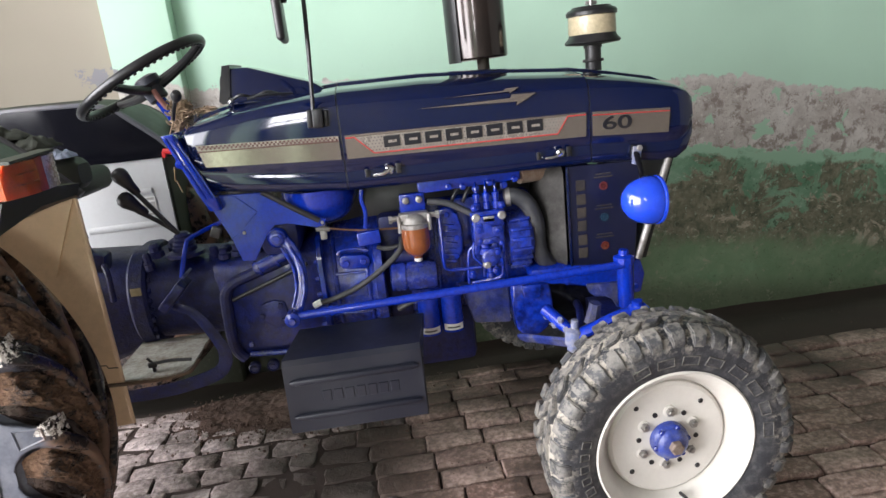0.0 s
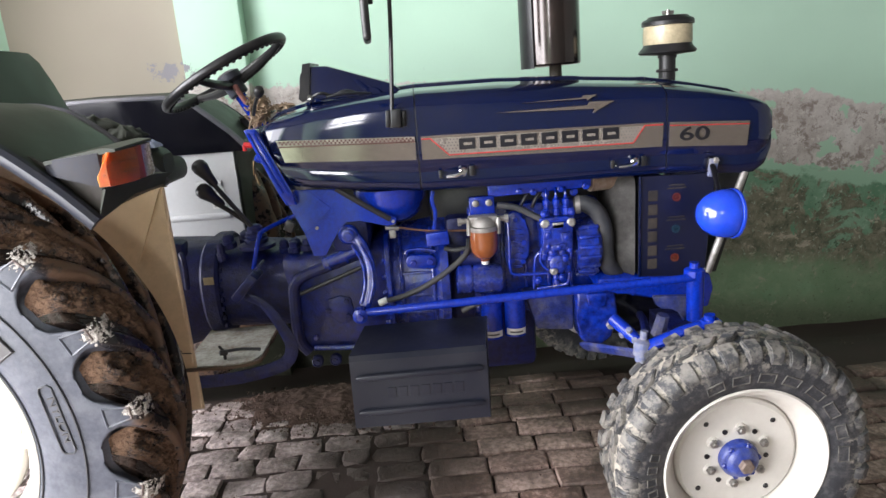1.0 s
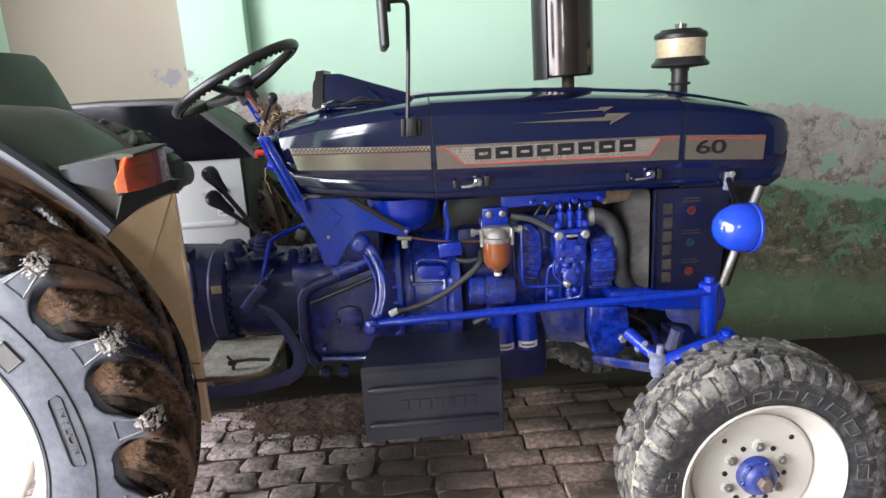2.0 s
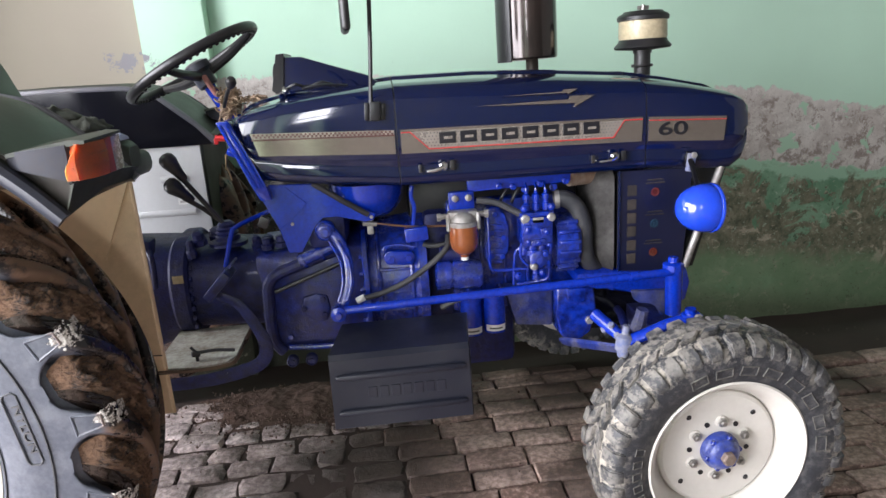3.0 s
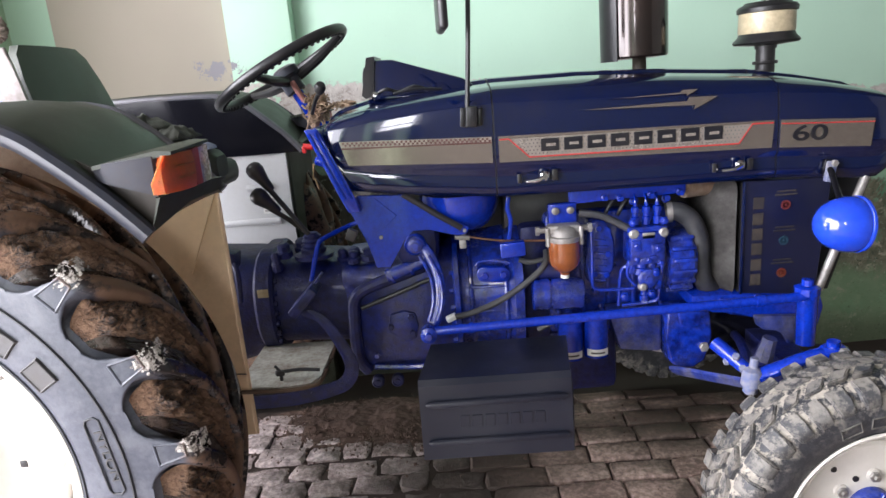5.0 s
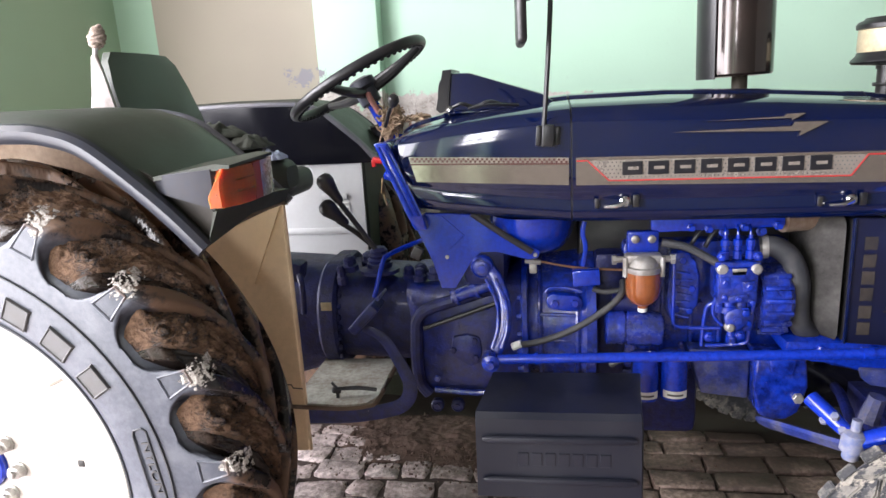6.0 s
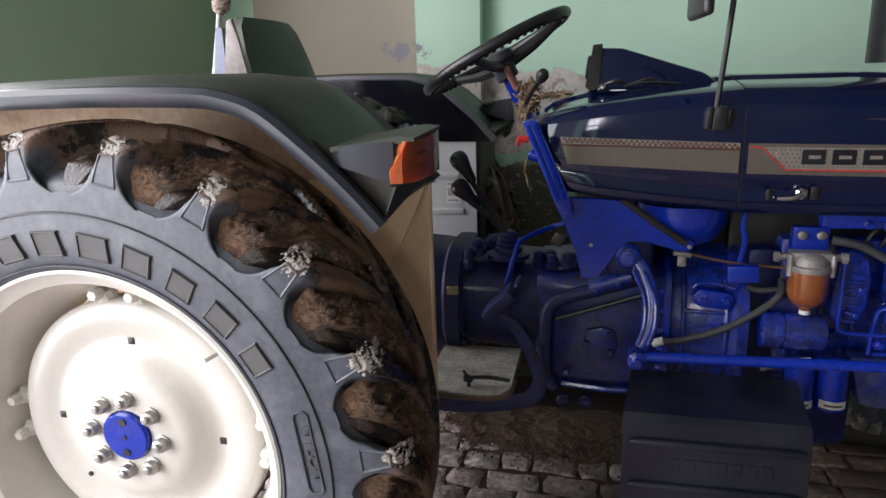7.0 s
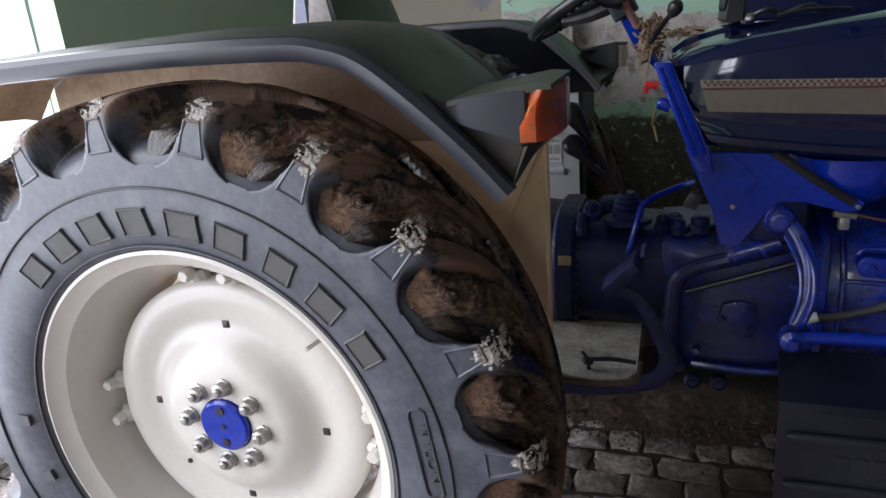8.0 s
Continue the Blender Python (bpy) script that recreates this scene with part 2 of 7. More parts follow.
def front_tyre_material(name, lo, hi, base, most):
    """Dusty rubber with pale mud smeared outwards in streaks, thicker towards the tread."""
    m, nt, b = material(name)
    tc = nt.nodes.new("ShaderNodeTexCoord")
    info = nt.nodes.new("ShaderNodeObjectInfo")
    sep = nt.nodes.new("ShaderNodeSeparateXYZ")
    nt.links.new(tc.outputs["Object"], sep.inputs[0])
    x, y, z = sep.outputs
    rad = maths(nt, "SQRT", maths(nt, "ADD", maths(nt, "MULTIPLY", x, x), maths(nt, "MULTIPLY", z, z)))
    turn = maths(nt, "ADD", maths(nt, "ARCTAN2", z, x), maths(nt, "MULTIPLY", info.outputs["Random"], 40.0))
    vec = nt.nodes.new("ShaderNodeCombineXYZ")
    for sock, v in zip(vec.inputs, (maths(nt, "MULTIPLY", turn, 7.0), maths(nt, "MULTIPLY", rad, 9.0), maths(nt, "MULTIPLY", y, 9.0))):
        nt.links.new(v, sock)
    streak = node(nt, "ShaderNodeTexNoise", Scale=1.6, Detail=8, Roughness=0.68)
    nt.links.new(vec.outputs[0], streak.inputs["Vector"])
    off = nt.nodes.new("ShaderNodeCombineXYZ")
    for sock in off.inputs:
        nt.links.new(maths(nt, "MULTIPLY", info.outputs["Random"], 30.0), sock)
    shift = nt.nodes.new("ShaderNodeVectorMath")
    nt.links.new(tc.outputs["Object"], shift.inputs[0])
    nt.links.new(off.outputs[0], shift.inputs[1])
    big, fine = node(nt, "ShaderNodeTexNoise", Scale=26, Detail=8, Roughness=0.7), node(nt, "ShaderNodeTexNoise", Scale=110, Detail=6, Roughness=0.7)
    nt.links.new(shift.outputs[0], big.inputs["Vector"])
    nt.links.new(shift.outputs[0], fine.inputs["Vector"])
    big, fine = big.outputs["Fac"], fine.outputs["Fac"]
    col = mix(nt, ramp(nt, fine, 0.3, 0.7), base, tuple(c * 1.7 for c in base))
    col = mix(nt, ramp(nt, big, 0.48, 0.66, 0, 0.45), col, (0.17, 0.165, 0.16))
    reach = maths(nt, "ADD", rad, maths(nt, "MULTIPLY", maths(nt, "SUBTRACT", streak.outputs["Fac"], 0.5), 0.20))
    mud = maths(nt, "MULTIPLY", ramp(nt, reach, lo, hi, 0.0, most), ramp(nt, maths(nt, "ADD", maths(nt, "MULTIPLY", big, 0.7), maths(nt, "MULTIPLY", fine, 0.3)), 0.465, 0.525))
    col = mix(nt, mud, col, mix(nt, fine, (0.25, 0.22, 0.18), (0.46, 0.42, 0.355)))
    nt.links.new(col, b.inputs["Base Color"])
    nt.links.new(ramp(nt, mud, 0.0, 1.0, 0.5, 0.9), b.inputs["Roughness"])
    bump(nt, b, maths(nt, "ADD", maths(nt, "MULTIPLY", mud, 0.5), maths(nt, "MULTIPLY", fine, 0.4)), 0.5, 0.004)
    return m


FRONTTYRE = front_tyre_material("muddy_front_tyre_rubber", 0.288, 0.350, (0.022, 0.023, 0.027), 1.0)
TREADMUD = front_tyre_material("muddy_tread_rubber", 0.28, 0.40, (0.044, 0.044, 0.046), 0.65)
PALELETTER = surface("dusty_raised_letters", (0.15, 0.138, 0.122), 0.75, amount=0.7, relief=0.3, scale=40, dirt=(0.04, 0.039, 0.038))


def wall_material(name, paint, peel):
    """Old painted plaster. peel: how high bare plaster and mould reach up the wall; 0 for none."""
    m, nt, b = material(name)
    tc = nt.nodes.new("ShaderNodeTexCoord")
    sep = nt.nodes.new("ShaderNodeSeparateXYZ")
    nt.links.new(tc.outputs["Object"], sep.inputs[0])
    z = sep.outputs["Z"]
    edge = noise_of(nt, 2.3, 10, 0.68)
    patch = noise_of(nt, 4.6, 10, 0.66, distort=0.5)
    fine = noise_of(nt, 38, 8, 0.7)
    slow = noise_of(nt, 0.9, 3, 0.5)
    col = mix(nt, ramp(nt, slow, 0.3, 0.7), paint, tuple(c * 0.86 for c in paint))
    col = mix(nt, ramp(nt, fine, 0.62, 0.8, 0, 0.25), col, (0.25, 0.30, 0.25))
    height = maths(nt, "MULTIPLY", fine, 0.25)
    if peel:
        # the damp line sinks towards the far end of the shed
        x = sep.outputs["X"]
        rise = maths(nt, "ADD", maths(nt, "MULTIPLY", x, 0.02), maths(nt, "MULTIPLY", maths(nt, "MULTIPLY", x, x), 0.0165))
        level = maths(nt, "ADD", z, maths(nt, "SUBTRACT", rise, peel))
        ragged = maths(nt, "ADD", maths(nt, "MULTIPLY", maths(nt, "SUBTRACT", edge, 0.5), 0.34), maths(nt, "MULTIPLY", maths(nt, "SUBTRACT", noise_of(nt, 17, 8, 0.7), 0.5), 0.09))
        zz = maths(nt, "ADD", level, ragged)
        grit = noise_of(nt, 95, 6, 0.7)
        flakes = noise_of(nt, 13.0, 12, 0.76, distort=0.4)
        # older coats of green, flaking over mouldy plaster
        green = mix(nt, ramp(nt, patch, 0.40, 0.62), (0.120, 0.255, 0.150), (0.25, 0.41, 0.275))
        mould = mix(nt, ramp(nt, flakes, 0.36, 0.62), (0.075, 0.085, 0.050), (0.27, 0.25, 0.175))
        mould = mix(nt, ramp(nt, noise_of(nt, 5.0, 12, 0.74, distort=0.8), 0.555, 0.575), mould, mix(nt, fine, (0.30, 0.25, 0.18), (0.56, 0.49, 0.38)))
        worn = maths(nt, "ADD", noise_of(nt, 3.1, 12, 0.74, distort=0.6), ramp(nt, level, 0.0, 0.62, 0.08, -0.045))
        # shade behind the tractor, painted near-black on the stretch beside the pillar
        damp_shade = ramp(nt, maths(nt, "ADD", x, maths(nt, "MULTIPLY", patch, 0.8)), 1.6, 2.6, 1.0, 0.0)
        worn = maths(nt, "ADD", worn, maths(nt, "MULTIPLY", damp_shade, 0.16))
        mould = mix(nt, maths(nt, "MULTIPLY", damp_shade, 0.8), mould, (0.028, 0.030, 0.018))
        old = mix(nt, ramp(nt, worn, 0.455, 0.475), green, mould)
        old = mix(nt, ramp(nt, noise_of(nt, 27.0, 12, 0.78), 0.575, 0.60, 0, 0.8), old, (0.46, 0.55, 0.43))
        old = mix(nt, ramp(nt, noise_of(nt, 21.0, 12, 0.78, distort=0.4), 0.575, 0.61, 0, 0.75), old, (0.040, 0.060, 0.032))
        foot = ramp(nt, maths(nt, "ADD", zz, maths(nt, "MULTIPLY", maths(nt, "SUBTRACT", flakes, 0.5), 0.25)), -0.02, 0.10, 1.0, 0.0)
        plain = mix(nt, ramp(nt, patch, 0.4, 0.65), (0.165, 0.27, 0.145), (0.215, 0.31, 0.18))
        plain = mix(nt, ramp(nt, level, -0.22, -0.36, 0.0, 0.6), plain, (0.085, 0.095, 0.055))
        # the same painted shade on the foot of the wall
        plain = mix(nt, maths(nt, "MULTIPLY", damp_shade, 0.85), plain, (0.030, 0.027, 0.018))
        plain = mix(nt, ramp(nt, noise_of(nt, 33.0, 12, 0.78, distort=0.3), 0.575, 0.61, 0, 0.6), plain, (0.075, 0.070, 0.045))
        plain = mix(nt, ramp(nt, noise_of(nt, 9.0, 12, 0.76, distort=0.5), 0.60, 0.615, 0, 0.7), plain, (0.34, 0.33, 0.24))
        old = mix(nt, maths(nt, "MULTIPLY", foot, 0.88), old, plain)
        old = mix(nt, maths(nt, "MULTIPLY", ramp(nt, zz, 0.575, 0.60), ramp(nt, patch, 0.34, 0.46)), old, (0.33, 0.53, 0.37))
        # band of bare plaster above them
        bare = mix(nt, ramp(nt, patch, 0.36, 0.64), (0.66, 0.62, 0.58), (0.40, 0.35, 0.315))
        bare = mix(nt, ramp(nt, flakes, 0.50, 0.57, 0, 0.85), bare, (0.25, 0.195, 0.168))
        bare = mix(nt, ramp(nt, grit, 0.57, 0.68, 0, 0.6), bare, (0.13, 0.10, 0.085))
        bare = mix(nt, ramp(nt, noise_of(nt, 23.0, 10, 0.75), 0.565, 0.60, 0, 0.8), bare, (0.66, 0.63, 0.58))
        bare = mix(nt, ramp(nt, noise_of(nt, 6.0, 8, 0.6, distort=0.5), 0.595, 0.605), bare, (0.40, 0.60, 0.44))
        bare = mix(nt, ramp(nt, zz, 1.02, 1.08, 0.0, 0.5), bare, (0.66, 0.62, 0.57))
        low = ramp(nt, zz, 0.665, 0.672, 1.0, 0.0)
        band = maths(nt, "MULTIPLY", ramp(nt, zz, 0.665, 0.672), ramp(nt, zz, 1.085, 1.090, 1.0, 0.0))
        patch_x = maths(nt, "ADD", x, 0.07)
        patch_z = maths(nt, "SUBTRACT", z, 1.585)
        far = maths(nt, "SQRT", maths(nt, "ADD", maths(nt, "MULTIPLY", patch_x, patch_x), maths(nt, "MULTIPLY", maths(nt, "MULTIPLY", patch_z, patch_z), 4.0)))
        far = maths(nt, "ADD", far, maths(nt, "MULTIPLY", maths(nt, "SUBTRACT", flakes, 0.5), 0.9))
        col = mix(nt, ramp(nt, far, 0.07, 0.08, 1.0, 0.0), col, (0.27, 0.26, 0.285))
        col = mix(nt, low, col, old)
        col = mix(nt, band, col, bare)
        height = maths(nt, "SUBTRACT", height, maths(nt, "MULTIPLY", maths(nt, "ADD", band, maths(nt, "MULTIPLY", low, flakes)), 0.9))
    nt.links.new(col, b.inputs["Base Color"])
    b.inputs["Roughness"].default_value = 0.72
    bump(nt, b, height, 0.5, 0.006)
    return m


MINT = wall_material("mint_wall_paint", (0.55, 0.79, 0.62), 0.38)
GREENWALL = wall_material("green_wall_paint", (0.50, 0.66, 0.48), 0)
CREAMWALL = wall_material("cream_wall_paint", (0.44, 0.388, 0.313), 0.27)
# unseen south wall, its grey set for dark hood reflections and little bounce
GREYWALL = wall_material("grey_plaster", (0.215, 0.215, 0.195), 0)
# unseen ceiling, kept dark to deepen shadows and hood reflections
CEILMAT = wall_material("dark_ceiling_slab", (0.12, 0.115, 0.105), 0)
# unseen end wall, pale so that it bounces fill light back
BOUNCEWALL = wall_material("pale_bounce_wall", (0.32, 0.32, 0.30), 0)


def brick_material(name, dark, pale, dusty):
    m, nt, b = material(name)
    info = nt.nodes.new("ShaderNodeObjectInfo")
    geo = nt.nodes.new("ShaderNodeNewGeometry")
    pos = geo.outputs["Position"]
    big = node(nt, "ShaderNodeTexNoise", Scale=2.6, Detail=6, Roughness=0.6)
    fine = node(nt, "ShaderNodeTexNoise", Scale=45, Detail=8, Roughness=0.7)
    nt.links.new(pos, big.inputs["Vector"])
    nt.links.new(pos, fine.inputs["Vector"])
    rnd = maths(nt, "FRACT", maths(nt, "ADD", info.outputs["Random"], geo.outputs["Random Per Island"]))
    col = mix(nt, rnd, dark, pale)
    col = mix(nt, ramp(nt, fine.outputs["Fac"], 0.50, 0.72, 0, 0.7), col, dusty)
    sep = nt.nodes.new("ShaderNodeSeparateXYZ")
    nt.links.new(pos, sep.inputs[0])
    # damp patches, plus the tractor's shade and doorway light painted along y and x
    damp_shade = maths(nt, "ADD", big.outputs["Fac"], maths(nt, "MULTIPLY", sep.outputs["Y"], 0.22))
    damp_shade = maths(nt, "ADD", damp_shade, ramp(nt, sep.outputs["X"], 0.3, 1.3, -0.12, 0.005))
    col = mix(nt, ramp(nt, damp_shade, 0.46, 0.62, 0, 0.78), col, (0.062, 0.042, 0.032))
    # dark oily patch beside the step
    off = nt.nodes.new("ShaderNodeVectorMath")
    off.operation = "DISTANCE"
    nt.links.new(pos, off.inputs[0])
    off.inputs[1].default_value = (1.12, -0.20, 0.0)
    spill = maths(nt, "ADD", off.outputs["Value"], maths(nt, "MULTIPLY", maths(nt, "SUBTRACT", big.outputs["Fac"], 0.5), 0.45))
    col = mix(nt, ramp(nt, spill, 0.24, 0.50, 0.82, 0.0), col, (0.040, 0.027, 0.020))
    stain = node(nt, "ShaderNodeTexNoise", Scale=1.35, Detail=8, Roughness=0.62, Distortion=0.6)
    nt.links.new(pos, stain.inputs["Vector"])
    col = mix(nt, ramp(nt, stain.outputs["Fac"], 0.545, 0.60, 0, 0.7), col, (0.045, 0.030, 0.023))
    col = mix(nt, ramp(nt, fine.outputs["Fac"], 0.56, 0.40, 0, 0.6), col, (0.06, 0.045, 0.035))
    nt.links.new(col, b.inputs["Base Color"])
    nt.links.new(ramp(nt, fine.outputs["Fac"], 0.3, 0.7, 0.42, 0.8), b.inputs["Roughness"])
    rugged = node(nt, "ShaderNodeTexNoise", Scale=14, Detail=8, Roughness=0.7)
    nt.links.new(pos, rugged.inputs["Vector"])
    bump(nt, b, maths(nt, "ADD", maths(nt, "MULTIPLY", fine.outputs["Fac"], 0.5), rugged.outputs["Fac"]), 0.85, 0.012)
    return m


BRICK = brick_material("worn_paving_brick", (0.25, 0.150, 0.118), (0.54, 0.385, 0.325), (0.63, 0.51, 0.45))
# worn cobbles, paler than BRICK partly for the stronger doorway light on them
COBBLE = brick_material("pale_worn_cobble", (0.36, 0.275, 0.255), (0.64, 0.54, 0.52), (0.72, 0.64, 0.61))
DIRT = surface("dark_packed_dirt", (0.038, 0.023, 0.018), 0.9, amount=0.5, relief=0.9, scale=5, fine=70, dirt=(0.062, 0.043, 0.035))
# loose dirt, paler than DIRT partly for the doorway light under the tractor
CLODS = surface("loose_brown_dirt", (0.080, 0.046, 0.034), 0.95, amount=0.5, relief=1.6, scale=30, fine=90, dirt=(0.115, 0.074, 0.056))


# ---- mesh helpers ----
def bx(bm, c, s, r=(0, 0, 0), bev=0.0, seg=2):
    out = bmesh.ops.create_cube(bm, size=1.0, matrix=pose(*c, *r) @ Matrix.Diagonal((*s, 1)))
    if bev:
        edges = list({e for v in out["verts"] for e in v.link_edges})
        bmesh.ops.bevel(bm, geom=edges, offset=bev, segments=seg, affect="EDGES", profile=0.5)
    return bm


def prism(bm, pts, y0, y1, bev=0.0, seg=2):
    """A plate with an outline in x and z, from y0 to y1."""
    a = [bm.verts.new((x, y0, z)) for x, z in pts]
    b = [bm.verts.new((x, y1, z)) for x, z in pts]
    n = len(pts)
    faces = [bm.faces.new(a), bm.faces.new(b[::-1])]
    faces += [bm.faces.new((a[i], b[i], b[(i + 1) % n], a[(i + 1) % n])) for i in range(n)]
    if bev:
        edges = list({e for f in faces for e in f.edges})
        bmesh.ops.bevel(bm, geom=edges, offset=bev, segments=seg, affect="EDGES", profile=0.5)
    return bm


def prism_flat(bm, pts, z0, z1):
    """A flat plate with an outline in x and y, from z0 to z1."""
    a, b = [[bm.verts.new((x, y, z)) for x, y in pts] for z in (z0, z1)]
    n = len(pts)
    bm.faces.new(a[::-1])
    bm.faces.new(b)
    for i in range(n):
        bm.faces.new((a[i], a[(i + 1) % n], b[(i + 1) % n], b[i]))
    return bm


def loft(bm, rings, closed=True, caps=True):
    rows = [[bm.verts.new(p) for p in ring] for ring in rings]
    n = len(rows[0])
    for a, b in zip(rows, rows[1:]):
        for i in range(n if closed else n - 1):
            bm.faces.new((a[i], a[(i + 1) % n], b[(i + 1) % n], b[i]))
    if caps and closed:
        bm.faces.new(rows[0][::-1])
        bm.faces.new(rows[-1])
    return bm


def frame_of(axis):
    return Vector(axis).to_track_quat("Z", "Y").to_matrix().to_4x4()


def lathe(bm, prof, c=(0, 0, 0), axis=(0, 0, 1), seg=32, caps=True):
    """Turns the outline of (radius, height) round the axis through c."""
    m = Matrix.Translation(c) @ frame_of(axis)
    rings = [[m @ Vector((r * math.cos(2 * math.pi * i / seg), r * math.sin(2 * math.pi * i / seg), h)) for i in range(seg)] for r, h in prof]
    return loft(bm, rings, True, caps)


def smooth_path(pts, steps=6):
    pts = [Vector(p) for p in pts]
    out = []
    for i in range(len(pts) - 1):
        p0, p1, p2, p3 = pts[max(i - 1, 0)], pts[i], pts[i + 1], pts[min(i + 2, len(pts) - 1)]
        for k in range(steps):
            t = k / steps
            out.append(0.5 * ((2 * p1) + (p2 - p0) * t + (2 * p0 - 5 * p1 + 4 * p2 - p3) * t * t + (3 * p1 - p0 - 3 * p2 + p3) * t ** 3))
    return out + [pts[-1]]


def tube(bm, pts, r, seg=12, steps=0, flat=1.0, up=(0, 1, 0)):
    """A round bar along pts; r may be one radius or one at each point; flat squeezes it along up."""
    path = smooth_path(pts, steps) if steps else [Vector(p) for p in pts]
    n = len(path)
    rad = [r] * n if isinstance(r, (int, float)) else [float(np.interp(i / (n - 1), np.linspace(0, 1, len(r)), r)) for i in range(n)]
    rings = []
    for i, p in enumerate(path):
        d = (path[min(i + 1, n - 1)] - path[max(i - 1, 0)]).normalized()
        u = Vector(up) - d * d.dot(Vector(up))
        if u.length < 1e-3:
            u = Vector((0.3, 0.2, 1)) - d * d.dot(Vector((0.3, 0.2, 1)))
        u.normalize()
        v = d.cross(u)
        rings.append([p + rad[i] * (math.cos(2 * math.pi * k / seg) * u * flat + math.sin(2 * math.pi * k / seg) * v) for k in range(seg)])
    return loft(bm, rings)


def bolt(bm, c, axis, r=0.008, h=0.008):
    lathe(bm, [(r, -0.002), (r, h * 0.8), (r * 0.8, h)], c, axis, 6)
    return bm


def link(name, bm, mat, parent=None, label="", angle=35):
    bmesh.ops.recalc_face_normals(bm, faces=bm.faces)
    me = bpy.data.meshes.new(name)
    bm.to_mesh(me)
    bm.free()
    me.materials.append(mat)
    for p in me.polygons:
        p.use_smooth = True
    me.set_sharp_from_angle(angle=radians(angle))
    ob = new(name, me)
    ob.parent = parent
    return tagged(ob, label)


def part(name, bm, mat, parent, label="", angle=35):
    return link(name, bm, mat, parent, label, angle)


def B():
    return bmesh.new()


def thing(name, label, category, at=(0, 0, 0), group="", kind=""):
    ob = new(name)
    ob.location = at
    ob.empty_display_size = 0.1
    return tagged(ob, label, category, group, kind)


def setting(name, bm, mat, label, category):
    return tagged(link(name, bm, mat), label, category, kind="structure")


def lettering(name, text, size, m, mat, parent, depth=0.0012, label="", bold=0.0):
    cu = bpy.data.curves.new(name, "FONT")
    cu.body, cu.size, cu.extrude, cu.offset = text, size, depth, bold
    cu.align_x, cu.align_y = "CENTER", "CENTER"
    tmp = new(name, cu)
    me = bpy.data.meshes.new_from_object(tmp.evaluated_get(bpy.context.evaluated_depsgraph_get()))
    bpy.data.objects.remove(tmp)
    bpy.data.curves.remove(cu)
    me.materials.clear()
    me.materials.append(mat)
    ob = new(name, me)
    ob.parent = parent
    ob.matrix_local = m
    return tagged(ob, label)


# ---- the shed ----
WALL_Y, REAR_X, FRONT_X, NEAR_Y, TOP = 1.74, -1.25, 6.5, -4.6, 3.6


def drop(y):
    """The floor falls away towards the back wall."""
    t = min(max((y - 0.42) / 1.3, 0.0), 1.0)
    return -0.37 * t * t * (3 - 2 * t) * 0.85 - 0.055 * t


def ground_sheet():
    bm = B()
    xs = [-60, -30, -12, -6] + list(np.linspace(-3, 7, 81)) + [10, 16, 30, 60]
    ys = [-60, -30, -12, -6] + list(np.linspace(-3, 2.5, 56)) + [4, 8, 16, 30, 60]
    grid = []
    for x in xs:
        row = []
        for y in ys:
            z = -0.020 + drop(y)
            if -3 < x < 7 and -3 < y < 2.5:
                z += 0.012 * noise.noise((x * 3.1, y * 3.1, 0)) + 0.006 * noise.noise((x * 11, y * 11, 2))
            if 0.75 < x < 1.15 and 0.40 < y < 0.7:
                z += 0.012
            row.append(bm.verts.new((x, y, z)))
        grid.append(row)
    for a, b in zip(grid, grid[1:]):
        for i in range(len(ys) - 1):
            bm.faces.new((a[i], b[i], b[i + 1], a[i + 1]))
    return setting("ground", bm, DIRT, "dark packed dirt floor between and around worn bricks", "ground")


ground_sheet()

bm = B(); bx(bm, ((FRONT_X + REAR_X) / 2, WALL_Y + 0.12, TOP / 2 - 0.3), (FRONT_X - REAR_X + 0.5, 0.24, TOP + 0.8))
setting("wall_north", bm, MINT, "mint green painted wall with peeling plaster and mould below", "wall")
bm = B(); bx(bm, (0.20, WALL_Y - 0.06, TOP / 2 - 0.3), (0.36, 0.12, TOP + 0.8), bev=0.006)
setting("pillar", bm, MINT, "mint green plastered pillar on the back wall", "pillar")
bm = B(); bx(bm, ((0.02 - 0.98) / 2, WALL_Y - 0.02, TOP / 2 - 0.3), (1.0, 0.04, TOP + 0.8))
setting("wall_panel", bm, CREAMWALL, "cream painted stretch of plaster wall, peeling low down", "wall")
# rear wall with the doorway
bm = B()
bx(bm, (REAR_X - 0.07, (WALL_Y + 0.09) / 2, TOP / 2 - 0.3), (0.14, WALL_Y - 0.09, TOP + 0.8))
bx(bm, (REAR_X - 0.07, -4.53, TOP / 2 - 0.3), (0.14, 0.2, TOP + 0.8))
bx(bm, (REAR_X - 0.07, -2.17, 3.46), (0.14, 4.52, 0.5))
setting("wall_west", bm, GREENWALL, "green painted wall with a wide open doorway", "wall")
bm = B(); bx(bm, (FRONT_X + 0.12, -1.4, TOP / 2 - 0.3), (0.24, 6.8, TOP + 0.8))
setting("wall_east", bm, BOUNCEWALL, "unseen end wall, pale to bounce light onto the tractor's front", "wall")
# south wall with a small high window
bm = B()
W0, W1, WZ0, WZ1 = 0.30, 0.74, 1.95, 2.75
bx(bm, ((REAR_X - 0.25 + W0) / 2, NEAR_Y - 0.12, TOP / 2 - 0.3), (W0 - REAR_X + 0.25, 0.24, TOP + 0.8))
bx(bm, ((W1 + FRONT_X + 0.25) / 2, NEAR_Y - 0.12, TOP / 2 - 0.3), (FRONT_X + 0.25 - W1, 0.24, TOP + 0.8))
